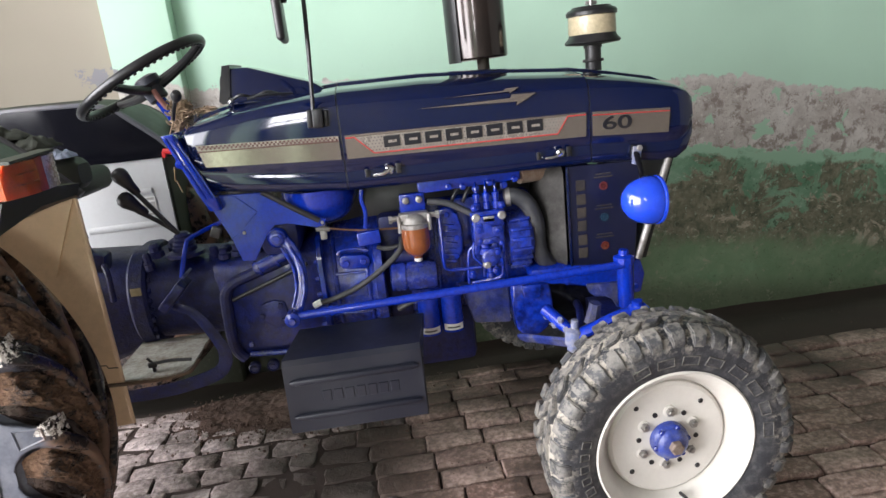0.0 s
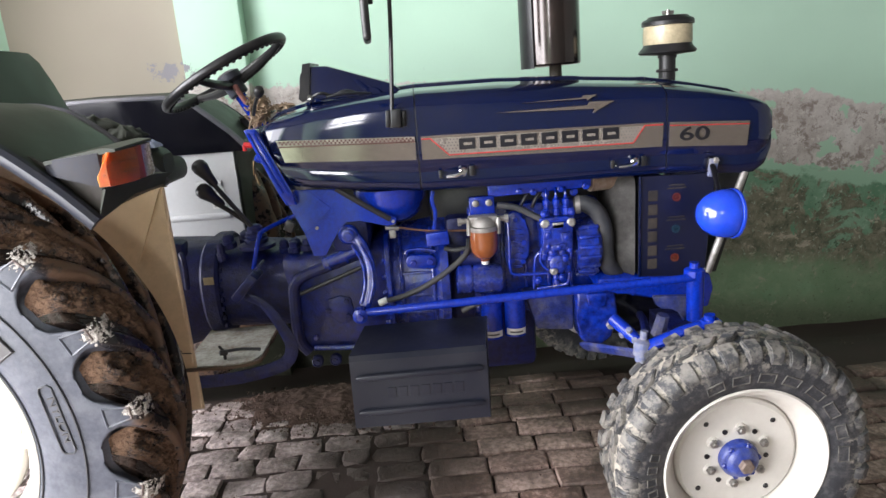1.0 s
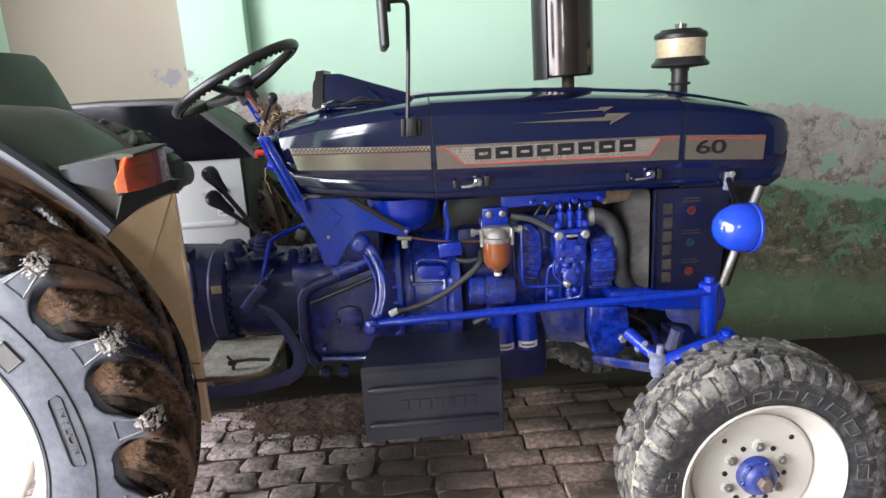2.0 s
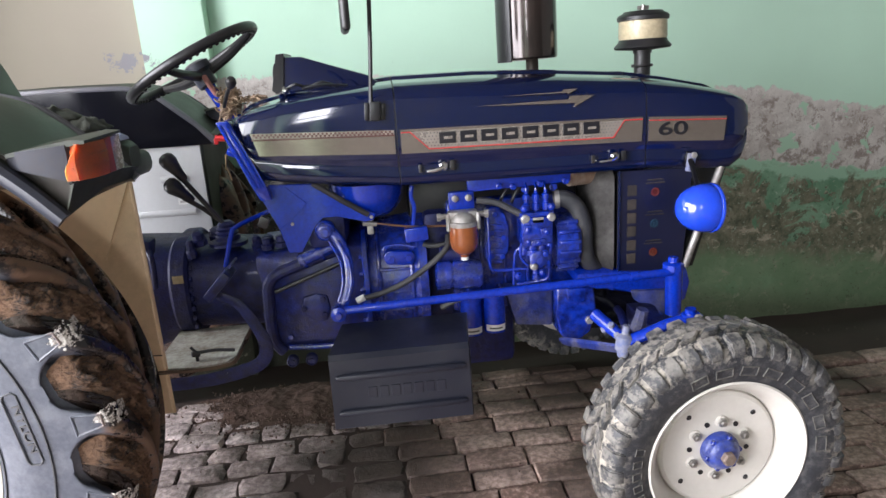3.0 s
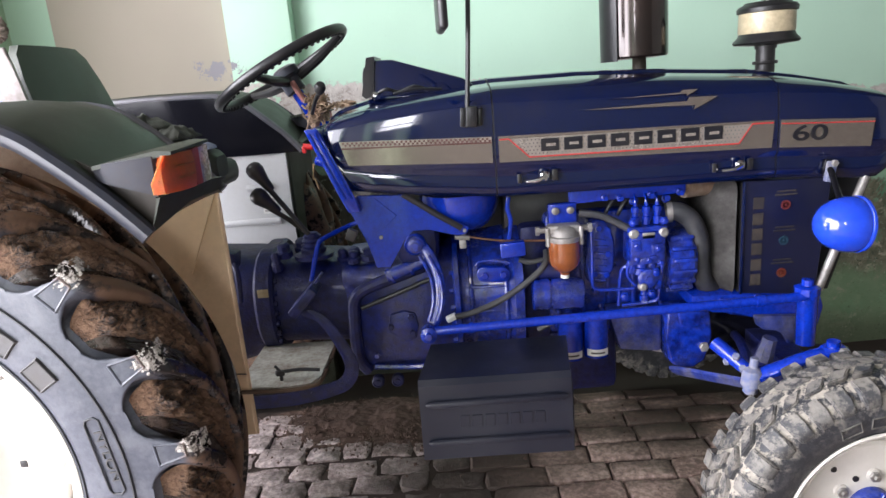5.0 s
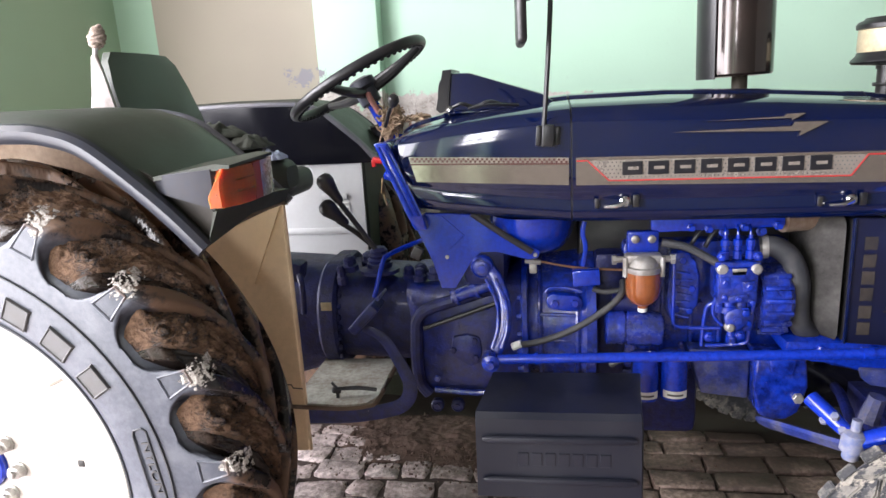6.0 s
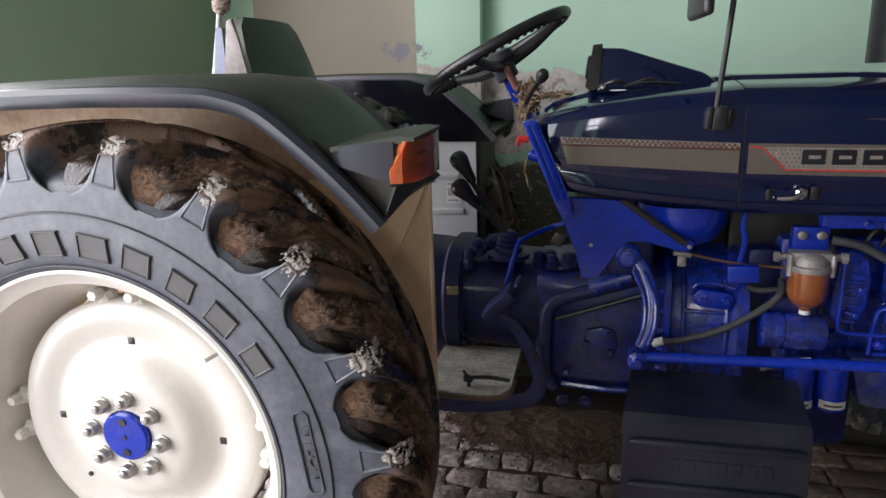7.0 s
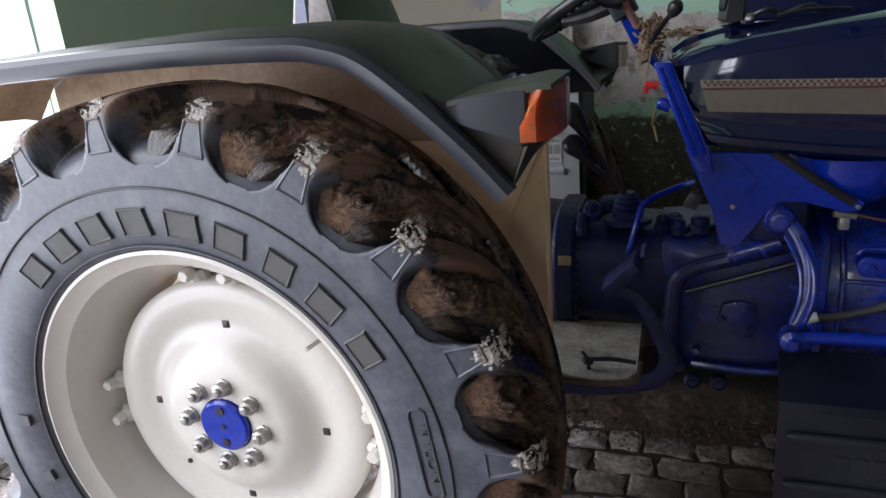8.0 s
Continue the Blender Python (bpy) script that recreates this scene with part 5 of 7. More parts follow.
bm = B(); tube(bm, smooth_path([(1.262, -0.216, 0.872), (1.275, -0.214, 0.884), (1.32, -0.213, 0.884), (1.366, -0.221, 0.874)], 5), 0.006, 8)
part("cast_bead", bm, CAST, bell)
for x, r in ((1.245, 0.206), (1.352, 0.2185)):
    bm = B(); tube(bm, [(x, r * math.cos(a), 0.742 + r * math.sin(a)) for a in np.linspace(radians(120), radians(245), 16)], 0.008, 8)
    part("casting_rib", bm, CAST, bell)
for z in (0.66, 0.72, 0.80):
    bm = B(); bx(bm, (1.30, -0.2, z), (0.11, 0.024, 0.010), (0, 0, -6), 0.004)
    part("casting_rib", bm, CAST, bell)
bm = B(); tube(bm, [(0.92, -0.208, 0.56), (1.05, -0.217, 0.555), (1.17, -0.217, 0.56)], 0.010, 8, 3)
part("casting_rib", bm, CAST, clutch)
for x, z in ((0.93, 0.60), (1.13, 0.60), (1.14, 0.79), (1.09, 0.83)):
    bm = B(); bolt(bm, (x, -0.212, z), (0, -1, 0), 0.010, 0.012)
    part("bolt", bm, CAST, clutch)
# rear axle and stub of the linkage
for s in (-1, 1):
    bm = B(); lathe(bm, [(0.15, 0.16), (0.12, 0.22), (0.095, 0.40), (0.10, 0.60), (0.13, 0.62), (0.13, 0.66)], (0, 0, 0.69), (0, s, 0), 28)
    part("axle_trumpet", bm, DARKCAST, gearbox)
bm = B(); bx(bm, (-0.34, 0, 0.80), (0.12, 0.26, 0.26), bev=0.03)
part("lift_cover", bm, DARKCAST, gearbox)
for s in (-1, 1):
    bm = B(); tube(bm, [(-0.30, s * 0.22, 0.55), (-0.95, s * 0.38, 0.42)], 0.022, 8)
    part("lower_link", bm, DARKCAST, gearbox)

for x, y, z, r, h in ((0.66, -0.13, 0.935, 0.020, 0.03), (0.70, -0.02, 0.93, 0.03, 0.02), (0.84, -0.10, 0.895, 0.016, 0.03), (0.87, -0.06, 0.892, 0.02, 0.025), (0.64, -0.16, 0.90, 0.014, 0.04)):
    bm = B(); lathe(bm, [(r * 1.3, -0.01), (r * 1.3, h * 0.3), (r, h * 0.4), (r, h), (r * 0.5, h * 1.3)], (x, y, z), (0, -0.25, 1), 8)
    part("plug", bm, DARKCAST, gearbox)
# brake pedal bar
bm = B()
path = smooth_path([(0.735, -0.30, 0.795), (0.79, -0.30, 0.765), (0.835, -0.30, 0.69), (0.862, -0.30, 0.615), (0.845, -0.30, 0.562), (0.79, -0.30, 0.535), (0.66, -0.30, 0.512), (0.50, -0.30, 0.508)], 6)
tube(bm, path, [0.012, 0.018, 0.023, 0.024, 0.022], 10, flat=0.3)
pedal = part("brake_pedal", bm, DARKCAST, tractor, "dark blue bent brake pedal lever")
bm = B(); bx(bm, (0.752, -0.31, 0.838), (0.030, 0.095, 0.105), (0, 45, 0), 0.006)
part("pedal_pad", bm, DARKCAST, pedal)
for k in range(4):
    bm = B(); bx(bm, (0.722 + 0.026 * k, -0.31, 0.822 + 0.026 * k), (0.008, 0.088, 0.012), (0, 45, 0), 0.002)
    part("tread_rib", bm, DUSTCAST, pedal)

# gear levers
base = Vector((0.752, -0.12, 0.915))
bm = B(); lathe(bm, [(0.062, 0), (0.062, 0.012), (0.040, 0.018), (0.040, 0.03), (0.034, 0.034), (0.038, 0.042), (0.030, 0.048), (0.034, 0.056), (0.026, 0.062), (0.028, 0.070), (0.018, 0.080)], base, (0, 0, 1), 24)
boot = part("lever_boot", bm, DARKCAST, tractor, "ribbed dark boot at the foot of the gear levers")
for (x, y, z), y0 in (((0.627, -0.16, 1.190), -0.13), ((0.634, -0.17, 1.115), -0.11)):
    bm = B(); tube(bm, [(0.755, y0, 0.975), ((0.755 + x) / 2 - 0.002, (y0 + y) / 2, (0.975 + z) / 2), (x + 0.012, y, z - 0.025)], 0.008, 10, 3)
    lev = part("gear_lever", bm, BLACK, tractor, "black gear lever with a worn knob")
    d = (Vector((x, y, z)) - Vector((0.755, y0, 0.975))).normalized()
    bm = B(); lathe(bm, [(0.010, -0.055), (0.014, -0.045), (0.017, -0.02), (0.022, 0.0), (0.027, 0.018), (0.025, 0.034), (0.016, 0.044), (0.005, 0.047)], (x, y, z), d, 20)
    part("knob", bm, BLACK, lev)
bm = B(); tube(bm, [(0.915, -0.125, 1.022), (0.87, -0.13, 1.008), (0.80, -0.19, 0.987), (0.785, -0.215, 0.965), (0.762, -0.25, 0.872)], 0.0075, 10, 4)
part("throttle_rod", bm, BLUE, tractor, "bent blue control rod")
for x, y, z, r in ((0.93, -0.13, 0.905, 0.022), (0.985, -0.12, 0.905, 0.018), (0.88, -0.14, 0.90, 0.015)):
    bm = B(); lathe(bm, [(r * 1.4, -0.01), (r * 1.4, 0.006), (r, 0.010), (r, 0.026), (r * 0.6, 0.03)], (x, y, z), (0, 0, 1), 8)
    part("plug", bm, DARKCAST, gearbox)
bm = B(); bx(bm, (0.505, -0.22, 0.955), (0.075, 0.07, 0.06), (0, 12, 0), 0.012); lathe(bm, [(0.018, 0), (0.018, 0.05), (0.024, 0.055), (0.024, 0.07)], (0.49, -0.23, 0.975), (-0.2, 0, 1), 14)
valve = part("hydraulic_valve", bm, DARKCAST, tractor, "dark hydraulic control valve beside the seat")
bm = B(); lathe(bm, [(0.009, 0), (0.009, 0.02), (0.012, 0.024), (0.010, 0.034)], (0.485, -0.24, 1.045), (0, 0, 1), 12)
part("red_cap", bm, REDLENS, valve, "small red cap")
bm = B(); tube(bm, [(0.53, -0.24, 0.95), (0.545, -0.26, 0.92), (0.54, -0.25, 0.86), (0.53, -0.23, 0.82)], 0.010, 8, 4)
part("pipe", bm, DARKCAST, valve)

# ---- engine ----
bm = B()
bx(bm, (1.715, 0.03, 0.80), (0.46, 0.34, 0.40), bev=0.02)
block = part("engine_block", bm, CAST, tractor, "blue painted engine block")
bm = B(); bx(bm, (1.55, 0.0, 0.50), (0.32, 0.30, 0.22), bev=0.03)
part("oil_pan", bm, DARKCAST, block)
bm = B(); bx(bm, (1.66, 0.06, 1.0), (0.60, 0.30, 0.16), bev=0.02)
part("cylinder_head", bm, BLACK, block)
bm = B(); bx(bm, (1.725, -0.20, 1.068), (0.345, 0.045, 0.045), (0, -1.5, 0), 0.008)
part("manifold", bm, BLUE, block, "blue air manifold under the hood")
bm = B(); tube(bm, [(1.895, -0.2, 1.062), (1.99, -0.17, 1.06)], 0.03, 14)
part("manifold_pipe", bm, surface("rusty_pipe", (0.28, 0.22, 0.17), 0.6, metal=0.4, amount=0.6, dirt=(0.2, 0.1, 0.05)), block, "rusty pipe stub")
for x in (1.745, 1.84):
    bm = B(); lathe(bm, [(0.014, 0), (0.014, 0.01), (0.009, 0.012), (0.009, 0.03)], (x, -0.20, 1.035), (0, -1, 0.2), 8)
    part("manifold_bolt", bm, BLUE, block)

# black box added for the deep shade below the cowl
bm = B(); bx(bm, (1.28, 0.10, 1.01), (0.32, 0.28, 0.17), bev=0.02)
part("gap_filler", bm, BLACK, tractor, "black box filling the shaded gap below the cowl")
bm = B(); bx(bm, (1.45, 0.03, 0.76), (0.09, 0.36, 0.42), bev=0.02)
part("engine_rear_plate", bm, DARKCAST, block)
# fuel filter
bm = B(); bx(bm, (1.530, -0.215, 1.018), (0.085, 0.03, 0.062), bev=0.006)
fb = part("filter_bracket", bm, BLUE, tractor, "blue bracket carrying the fuel filter")
for x in (1.508, 1.552):
    bm = B(); lathe(bm, [(0.011, 0), (0.011, 0.008), (0.006, 0.010)], (x, -0.23, 1.028), (0, -1, 0), 16)
    part("bolt", bm, STEEL, fb)
FXF = 1.528
bm = B()
bx(bm, (FXF, -0.245, 0.978), (0.098, 0.045, 0.026), bev=0.008)
lathe(bm, [(0.047, -0.028), (0.048, -0.020), (0.048, -0.012), (0.041, -0.009), (0.040, 0.000), (0.034, 0.012), (0.020, 0.021), (0.003, 0.023)], (FXF, -0.25, 0.968), (0, 0, 1), 28)
filt = part("fuel_filter", bm, ALU, tractor, "fuel filter with cast metal head and amber bowl")
for dx in (-0.062, 0.062):
    bm = B(); tube(bm, [(FXF + dx * 0.7, -0.245, 0.976), (FXF + dx * 1.25, -0.245, 0.974)], 0.009, 8); lathe(bm, [(0.014, -0.005), (0.014, 0.006)], (FXF + dx * 1.25, -0.245, 0.974), (1, 0, 0), 6)
    part("union", bm, ALU, filt)
    bm = B(); tube(bm, [(FXF + dx * 0.78, -0.262, 0.985), (FXF + dx * 0.78, -0.262, 0.93)], 0.008, 8)
    part("clamp_screw", bm, ALU, filt)
bm = B(); lathe(bm, [(0.0475, 0.0), (0.0475, -0.050), (0.045, -0.070), (0.034, -0.088), (0.018, -0.096), (0.014, -0.105)], (FXF, -0.25, 0.942), (0, 0, 1), 32)
part("bowl", bm, AMBER, filt, "amber bowl full of fuel")
bm = B(); lathe(bm, [(0.013, 0), (0.013, -0.012), (0.009, -0.014)], (FXF, -0.25, 0.838), (0, 0, 1), 12)
part("drain_plug", bm, LABEL, filt)
# starter motor and hoses
bm = B(); lathe(bm, [(0.03, -0.005), (0.050, 0.0), (0.050, 0.045), (0.046, 0.047), (0.046, 0.052), (0.050, 0.054), (0.050, 0.14), (0.046, 0.148), (0.02, 0.15)], (1.432, -0.235, 0.775), (1, 0, -0.05), 28)
starter = part("starter_motor", bm, CAST, tractor, "blue starter motor cylinder")
bm = B(); lathe(bm, [(0.028, 0), (0.028, 0.07), (0.022, 0.075)], (1.45, -0.215, 0.842), (1, 0, -0.03), 20)
part("solenoid", bm, DARKCAST, starter)
bm = B(); tube(bm, [(1.178, -0.245, 0.722), (1.24, -0.252, 0.735), (1.33, -0.255, 0.77), (1.42, -0.25, 0.825), (1.47, -0.235, 0.868), (1.48, -0.20, 0.90)], 0.0092, 10, 6)
hose = part("breather_hose", bm, HOSE, tractor, "grey rubber hose across the bell housing")
bm = B(); tube(bm, [(1.163, -0.243, 0.715), (1.190, -0.246, 0.727)], 0.0115, 12)
part("hose_tip", bm, LABEL, hose, "white hose tip")
bm = B(); tube(bm, [(1.395, -0.21, 0.88), (1.43, -0.215, 0.872), (1.48, -0.215, 0.878)], 0.008, 8, 4)
part("cable", bm, HOSE, starter)
bm = B(); tube(bm, [(1.58, -0.222, 1.015), (1.64, -0.235, 1.005), (1.69, -0.25, 0.98), (1.728, -0.262, 0.958)], 0.011, 10, 5)
part("fuel_hose", bm, HOSE, tractor, "grey fuel hose from filter to pump")
bm = B(); tube(bm, [(1.372, -0.235, 1.082), (1.366, -0.24, 1.05), (1.374, -0.24, 1.01), (1.366, -0.24, 0.955)], 0.0065, 8, 4, flat=0.5)
br = part("tank_strap", bm, BLUE, tractor, "bent blue strap down to a bracket")
bm = B(); bx(bm, (1.375, -0.24, 0.925), (0.075, 0.035, 0.045), (0, -3, 0), 0.004)
part("bracket", bm, BLUE, br)
# injection pump
bm = B()
bx(bm, (1.768, -0.235, 0.905), (0.105, 0.09, 0.10), bev=0.010)
bx(bm, (1.768, -0.24, 0.962), (0.115, 0.07, 0.016), bev=0.004)
pump = part("injection_pump", bm, CAST, tractor, "blue injection pump with three outlets")
for dx in (-0.030, 0.002, 0.034):
    bm = B(); lathe(bm, [(0.012, 0), (0.012, 0.022), (0.009, 0.024), (0.009, 0.034), (0.012, 0.036), (0.012, 0.052), (0.006, 0.056), (0.006, 0.066)], (1.77 + dx, -0.245, 0.972), (0, 0, 1), 8)
    part("outlet", bm, BLUE, pump)
    bm = B(); tube(bm, [(1.77 + dx, -0.245, 1.03), (1.77 + dx, -0.24, 1.05), (1.775 + dx, -0.21, 1.06), (1.78 + dx, -0.15, 1.05)], 0.0035, 6, 4)
    part("injector_pipe", bm, BLUE, pump)
for x in (1.728, 1.814):
    bm = B(); lathe(bm, [(0.013, -0.004), (0.015, 0.0), (0.015, 0.016), (0.010, 0.020)], (x, -0.262, 0.950), (0, -1, 0), 10)
    part("banjo_bolt", bm, ALU, pump)
bm = B(); bx(bm, (1.770, -0.278, 0.944), (0.036, 0.004, 0.018), bev=0.001)
part("data_plate", bm, ALU, pump)
for c, r, h, ax, mt in (((1.752, -0.255, 0.825), 0.024, 0.05, (0, 0, 1), CAST), ((1.785, -0.25, 0.84), 0.016, 0.06, (0, 0, 1), CAST), ((1.760, -0.26, 0.80), 0.026, 0.045, (1, 0, 0), CAST), ((1.752, -0.262, 0.876), 0.012, 0.018, (0, 0, 1), ALU), ((1.752, -0.275, 0.79), 0.014, 0.018, (0, -1, 0), ALU), ((1.765, -0.25, 0.735), 0.015, 0.05, (0, 0, 1), CAST)):
    bm = B(); lathe(bm, [(r, 0), (r, h * 0.35), (r * 0.8, h * 0.4), (r * 0.8, h * 0.8), (r * 0.5, h)], c, ax, 14)
    part("lift_pump", bm, mt, pump)
for pts in ([(1.612, -0.235, 0.965), (1.612, -0.24, 0.86), (1.612, -0.24, 0.80), (1.622, -0.24, 0.778), (1.66, -0.24, 0.773), (1.735, -0.25, 0.775)], [(1.816, -0.27, 0.945), (1.814, -0.265, 0.86), (1.806, -0.265, 0.77), (1.80, -0.262, 0.74), (1.77, -0.25, 0.728), (1.70, -0.24, 0.72)], [(1.69, -0.24, 0.72), (1.695, -0.24, 0.80), (1.705, -0.24, 0.84), (1.74, -0.255, 0.85)]):
    bm = B(); tube(bm, smooth_path(pts, 5), 0.0055, 8)
    part("fuel_pipe", bm, BLUE, pump, "thin blue fuel pipe")
bm = B()
out = [(1.673, 0.955), (1.66, 0.982), (1.638, 0.990), (1.615, 0.982), (1.605, 0.955), (1.60, 0.86), (1.605, 0.79), (1.655, 0.785), (1.685, 0.83), (1.688, 0.92)]
prism(bm, out, -0.215, -0.14, 0.010, 3)
tc = part("side_cover", bm, CAST, block, "blue side cover")
for x, z in ((1.638, 0.962), (1.625, 0.90), (1.665, 0.88), (1.625, 0.82), (1.66, 0.815)):
    bm = B(); bolt(bm, (x, -0.215, z), (0, -1, 0), 0.010, 0.008)
    part("bolt", bm, BLUE, block)
rngb = random.Random(21)
for k in range(26):
    x, z = rngb.uniform(1.50, 1.83), rngb.uniform(0.60, 0.99)
    bm = B(); r = rngb.uniform(0.006, 0.012)
    lathe(bm, [(r, -0.03), (r, 0.004), (r * 0.7, 0.006), (r * 0.7, 0.014)], (x, -0.15, z), (0, -1, 0), 6)
    part("block_bolt", bm, CAST if k % 3 else BLUE, block)
for x in (1.52, 1.60, 1.68, 1.76, 1.84):
    bm = B(); bx(bm, (x, -0.145, 0.78), (0.014, 0.02, 0.34), bev=0.004)
    part("block_rib", bm, CAST, block)
for x, y, z, sx, sz in ((1.735, -0.268, 0.915, 0.03, 0.035), (1.795, -0.272, 0.905, 0.035, 0.03), (1.768, -0.275, 0.872, 0.05, 0.02), (1.725, -0.255, 0.845, 0.02, 0.04), (1.80, -0.26, 0.80, 0.022, 0.05)):
    bm = B(); bx(bm, (x, y, z), (sx, 0.03, sz), (0, rngb.uniform(-8, 8), 0), 0.005)
    pb = part("pump_boss", bm, CAST, pump)
    bm = B(); bolt(bm, (x, y - 0.015, z), (0, -1, 0), 0.008, 0.007)
    part("pump_bolt", bm, BLUE, pump)
for k in range(7):
    bm = B(); bx(bm, (1.640 + 0.006 * (k % 2), -0.218, 0.80 + 0.021 * k), (0.040, 0.010, 0.007), (0, 12 - 5 * (k % 3), 0), 0.003)
    part("cover_rib", bm, CAST, block)
for x, z, r in ((1.725, 0.985, 0.009), (1.815, 0.985, 0.009), (1.735, 0.875, 0.008), (1.805, 0.86, 0.008), (1.79, 0.83, 0.010), (1.70, 0.76, 0.010), (1.78, 0.765, 0.009)):
    bm = B(); lathe(bm, [(r * 1.5, 0), (r * 1.5, 0.004), (r, 0.005), (r, 0.016), (r * 0.6, 0.018)], (x, -0.272, z), (0, -1, 0), 6)
    part("pump_nut", bm, BLUE, pump)
bm = B(); lathe(bm, [(0.030, 0), (0.030, 0.012), (0.024, 0.016), (0.010, 0.016), (0.010, 0.024)], (1.768, -0.27, 0.812), (0, -1, 0), 20)
part("pump_cap", bm, CAST, pump)
bm = B(); tube(bm, smooth_path([(1.735, -0.255, 0.885), (1.715, -0.262, 0.86), (1.712, -0.265, 0.82), (1.735, -0.268, 0.79)], 5), 0.0045, 8)
part("fuel_pipe", bm, BLUE, pump)
for x in (1.66, 1.70):
    bm = B(); tube(bm, [(x, -0.20, 0.995), (x + 0.01, -0.205, 1.02), (x + 0.03, -0.2, 1.045)], 0.006, 8, 3)
    part("return_pipe", bm, BLACK, block)
for x, z in ((1.655, 1.045), (1.70, 1.04), (1.79, 1.042), (1.875, 1.045)):
    bm = B(); lathe(bm, [(0.012, 0), (0.012, 0.010), (0.008, 0.012), (0.008, 0.026)], (x, -0.222, z + 0.012), (0, -1, 0), 6)
    part("manifold_nut", bm, BLUE, block)
# finned timing cover
bm = B(); lathe(bm, [(0.095, 0), (0.095, 0.07), (0.080, 0.085)], (1.835, -0.185, 0.845), (1, 0, 0), 32)
fin = part("timing_cover", bm, CAST, tractor, "blue finned round cover beside the pump")
for k in range(7):
    a = radians(130 + 20 * k)
    y, z = math.cos(a), math.sin(a)
    bm = B(); bx(bm, (1.876, -0.185 + 0.096 * y, 0.845 + 0.096 * z), (0.07, 0.012, 0.020), (math.degrees(a) - 90, 0, 0), 0.003)
    part("fin", bm, CAST, fin)
# radiator hose, shroud
bm = B(); tube(bm, smooth_path([(1.842, -0.205, 0.992), (1.875, -0.215, 0.995), (1.915, -0.222, 0.965), (1.938, -0.225, 0.90), (1.94, -0.225, 0.83), (1.952, -0.22, 0.775), (1.985, -0.20, 0.745)], 6), 0.0285, 16)
rh = part("radiator_hose", bm, HOSE, tractor, "thick curved grey radiator hose")
bm = B(); lathe(bm, [(0.031, -0.008), (0.032, 0.0), (0.031, 0.008)], (1.852, -0.208, 0.994), (1, -0.2, 0.05), 20)
part("hose_clamp", bm, ALU, rh)
bm = B()
loft(bm, [rr(1.965, 0.20, 0.76, 1.07, 0.09, 6), rr(1.985, 0.23, 0.745, 1.075, 0.06, 6), rr(2.03, 0.26, 0.735, 1.08, 0.03, 6)])
part("fan_shroud", bm, surface("grey_shroud", (0.050, 0.046, 0.042), 0.6, amount=0.6, scale=9, dirt=(0.012, 0.011, 0.010)), tractor, "dusty grey fan shroud")
bm = B(); bx(bm, (2.09, 0.0, 0.905), (0.09, 0.52, 0.34), bev=0.01)
part("radiator", bm, BLACK, tractor)
bm = B(); prism(bm, [(2.033, 1.085), (2.278, 1.080), (2.252, 0.735), (2.033, 0.752)], -0.296, -0.286, 0.002, 1)
grille = part("side_grille", bm, surface("black_mesh_panel", (0.006, 0.008, 0.028), 0.30, amount=0.25, relief=0.3, fine=400, dirt=(0.014, 0.013, 0.022)), tractor, "black side panel with small coloured stickers")
bm = B(); bx(bm, (2.033, -0.296, 0.918), (0.006, 0.012, 0.335), bev=0.002)
part("grille_edge", bm, NAVY, grille)
bands = ((2.075, 0.775, 0.02), (2.075, 0.820, 0.03), (2.075, 0.868, 0.03), (2.075, 0.912, 0.03), (2.075, 0.957, 0.03), (2.075, 1.003, 0.03))
for x, z, h in bands:
    bm = B(); prism(bm, [(x - 0.015, z), (x + 0.015, z), (x + 0.015, z + 0.034), (x - 0.015, z + 0.034)], -0.2985, -0.297)
    part("mark_block", bm, DIMINK, grille, "plain grey block of a vertical mark")
for x, z, c in ((2.152, 1.010, (0.11, 0.014, 0.013)), (2.152, 0.905, (0.010, 0.035, 0.06)), (2.15, 0.808, (0.12, 0.022, 0.010))):
    bm = B(); lathe(bm, [(0.008, 0), (0.008, 0.0012), (0.014, 0.0012), (0.014, 0.0)], (x, -0.2975, z), (0, -1, 0), 20); lathe(bm, [(0.004, 0), (0.004, 0.002)], (x, -0.2975, z), (0, -1, 0), 14)
    part("sticker", bm, surface("round_sticker", c, 0.4, amount=0.3), grille, "small round coloured sticker")
    for k in range(2):
        bm = B(); bx(bm, (x, -0.298, z + 0.030 + 0.010 * k), (0.062 - 0.01 * k, 0.0015, 0.004))
        part("sticker_bar", bm, DIMINK, grille)
bm = B(); tube(bm, [(2.375, -0.29, 1.075), (2.265, -0.29, 0.745)], 0.012, 12)
part("grille_strut", bm, ALU, tractor, "slanted bright steel strut at the grille")
bm = B(); tube(bm, [(2.375, 0.29, 1.075), (2.265, 0.29, 0.745)], 0.013, 12)
part("grille_strut", bm, STEEL, tractor)
bm = B(); loft(bm, [[Vector((x, y, z)) for x, z in ((2.28, 0.74), (2.30, 0.74), (2.40, 1.07), (2.38, 1.08))] for y in (-0.275, 0.275)])
part("front_grille", bm, BLACK, tractor)

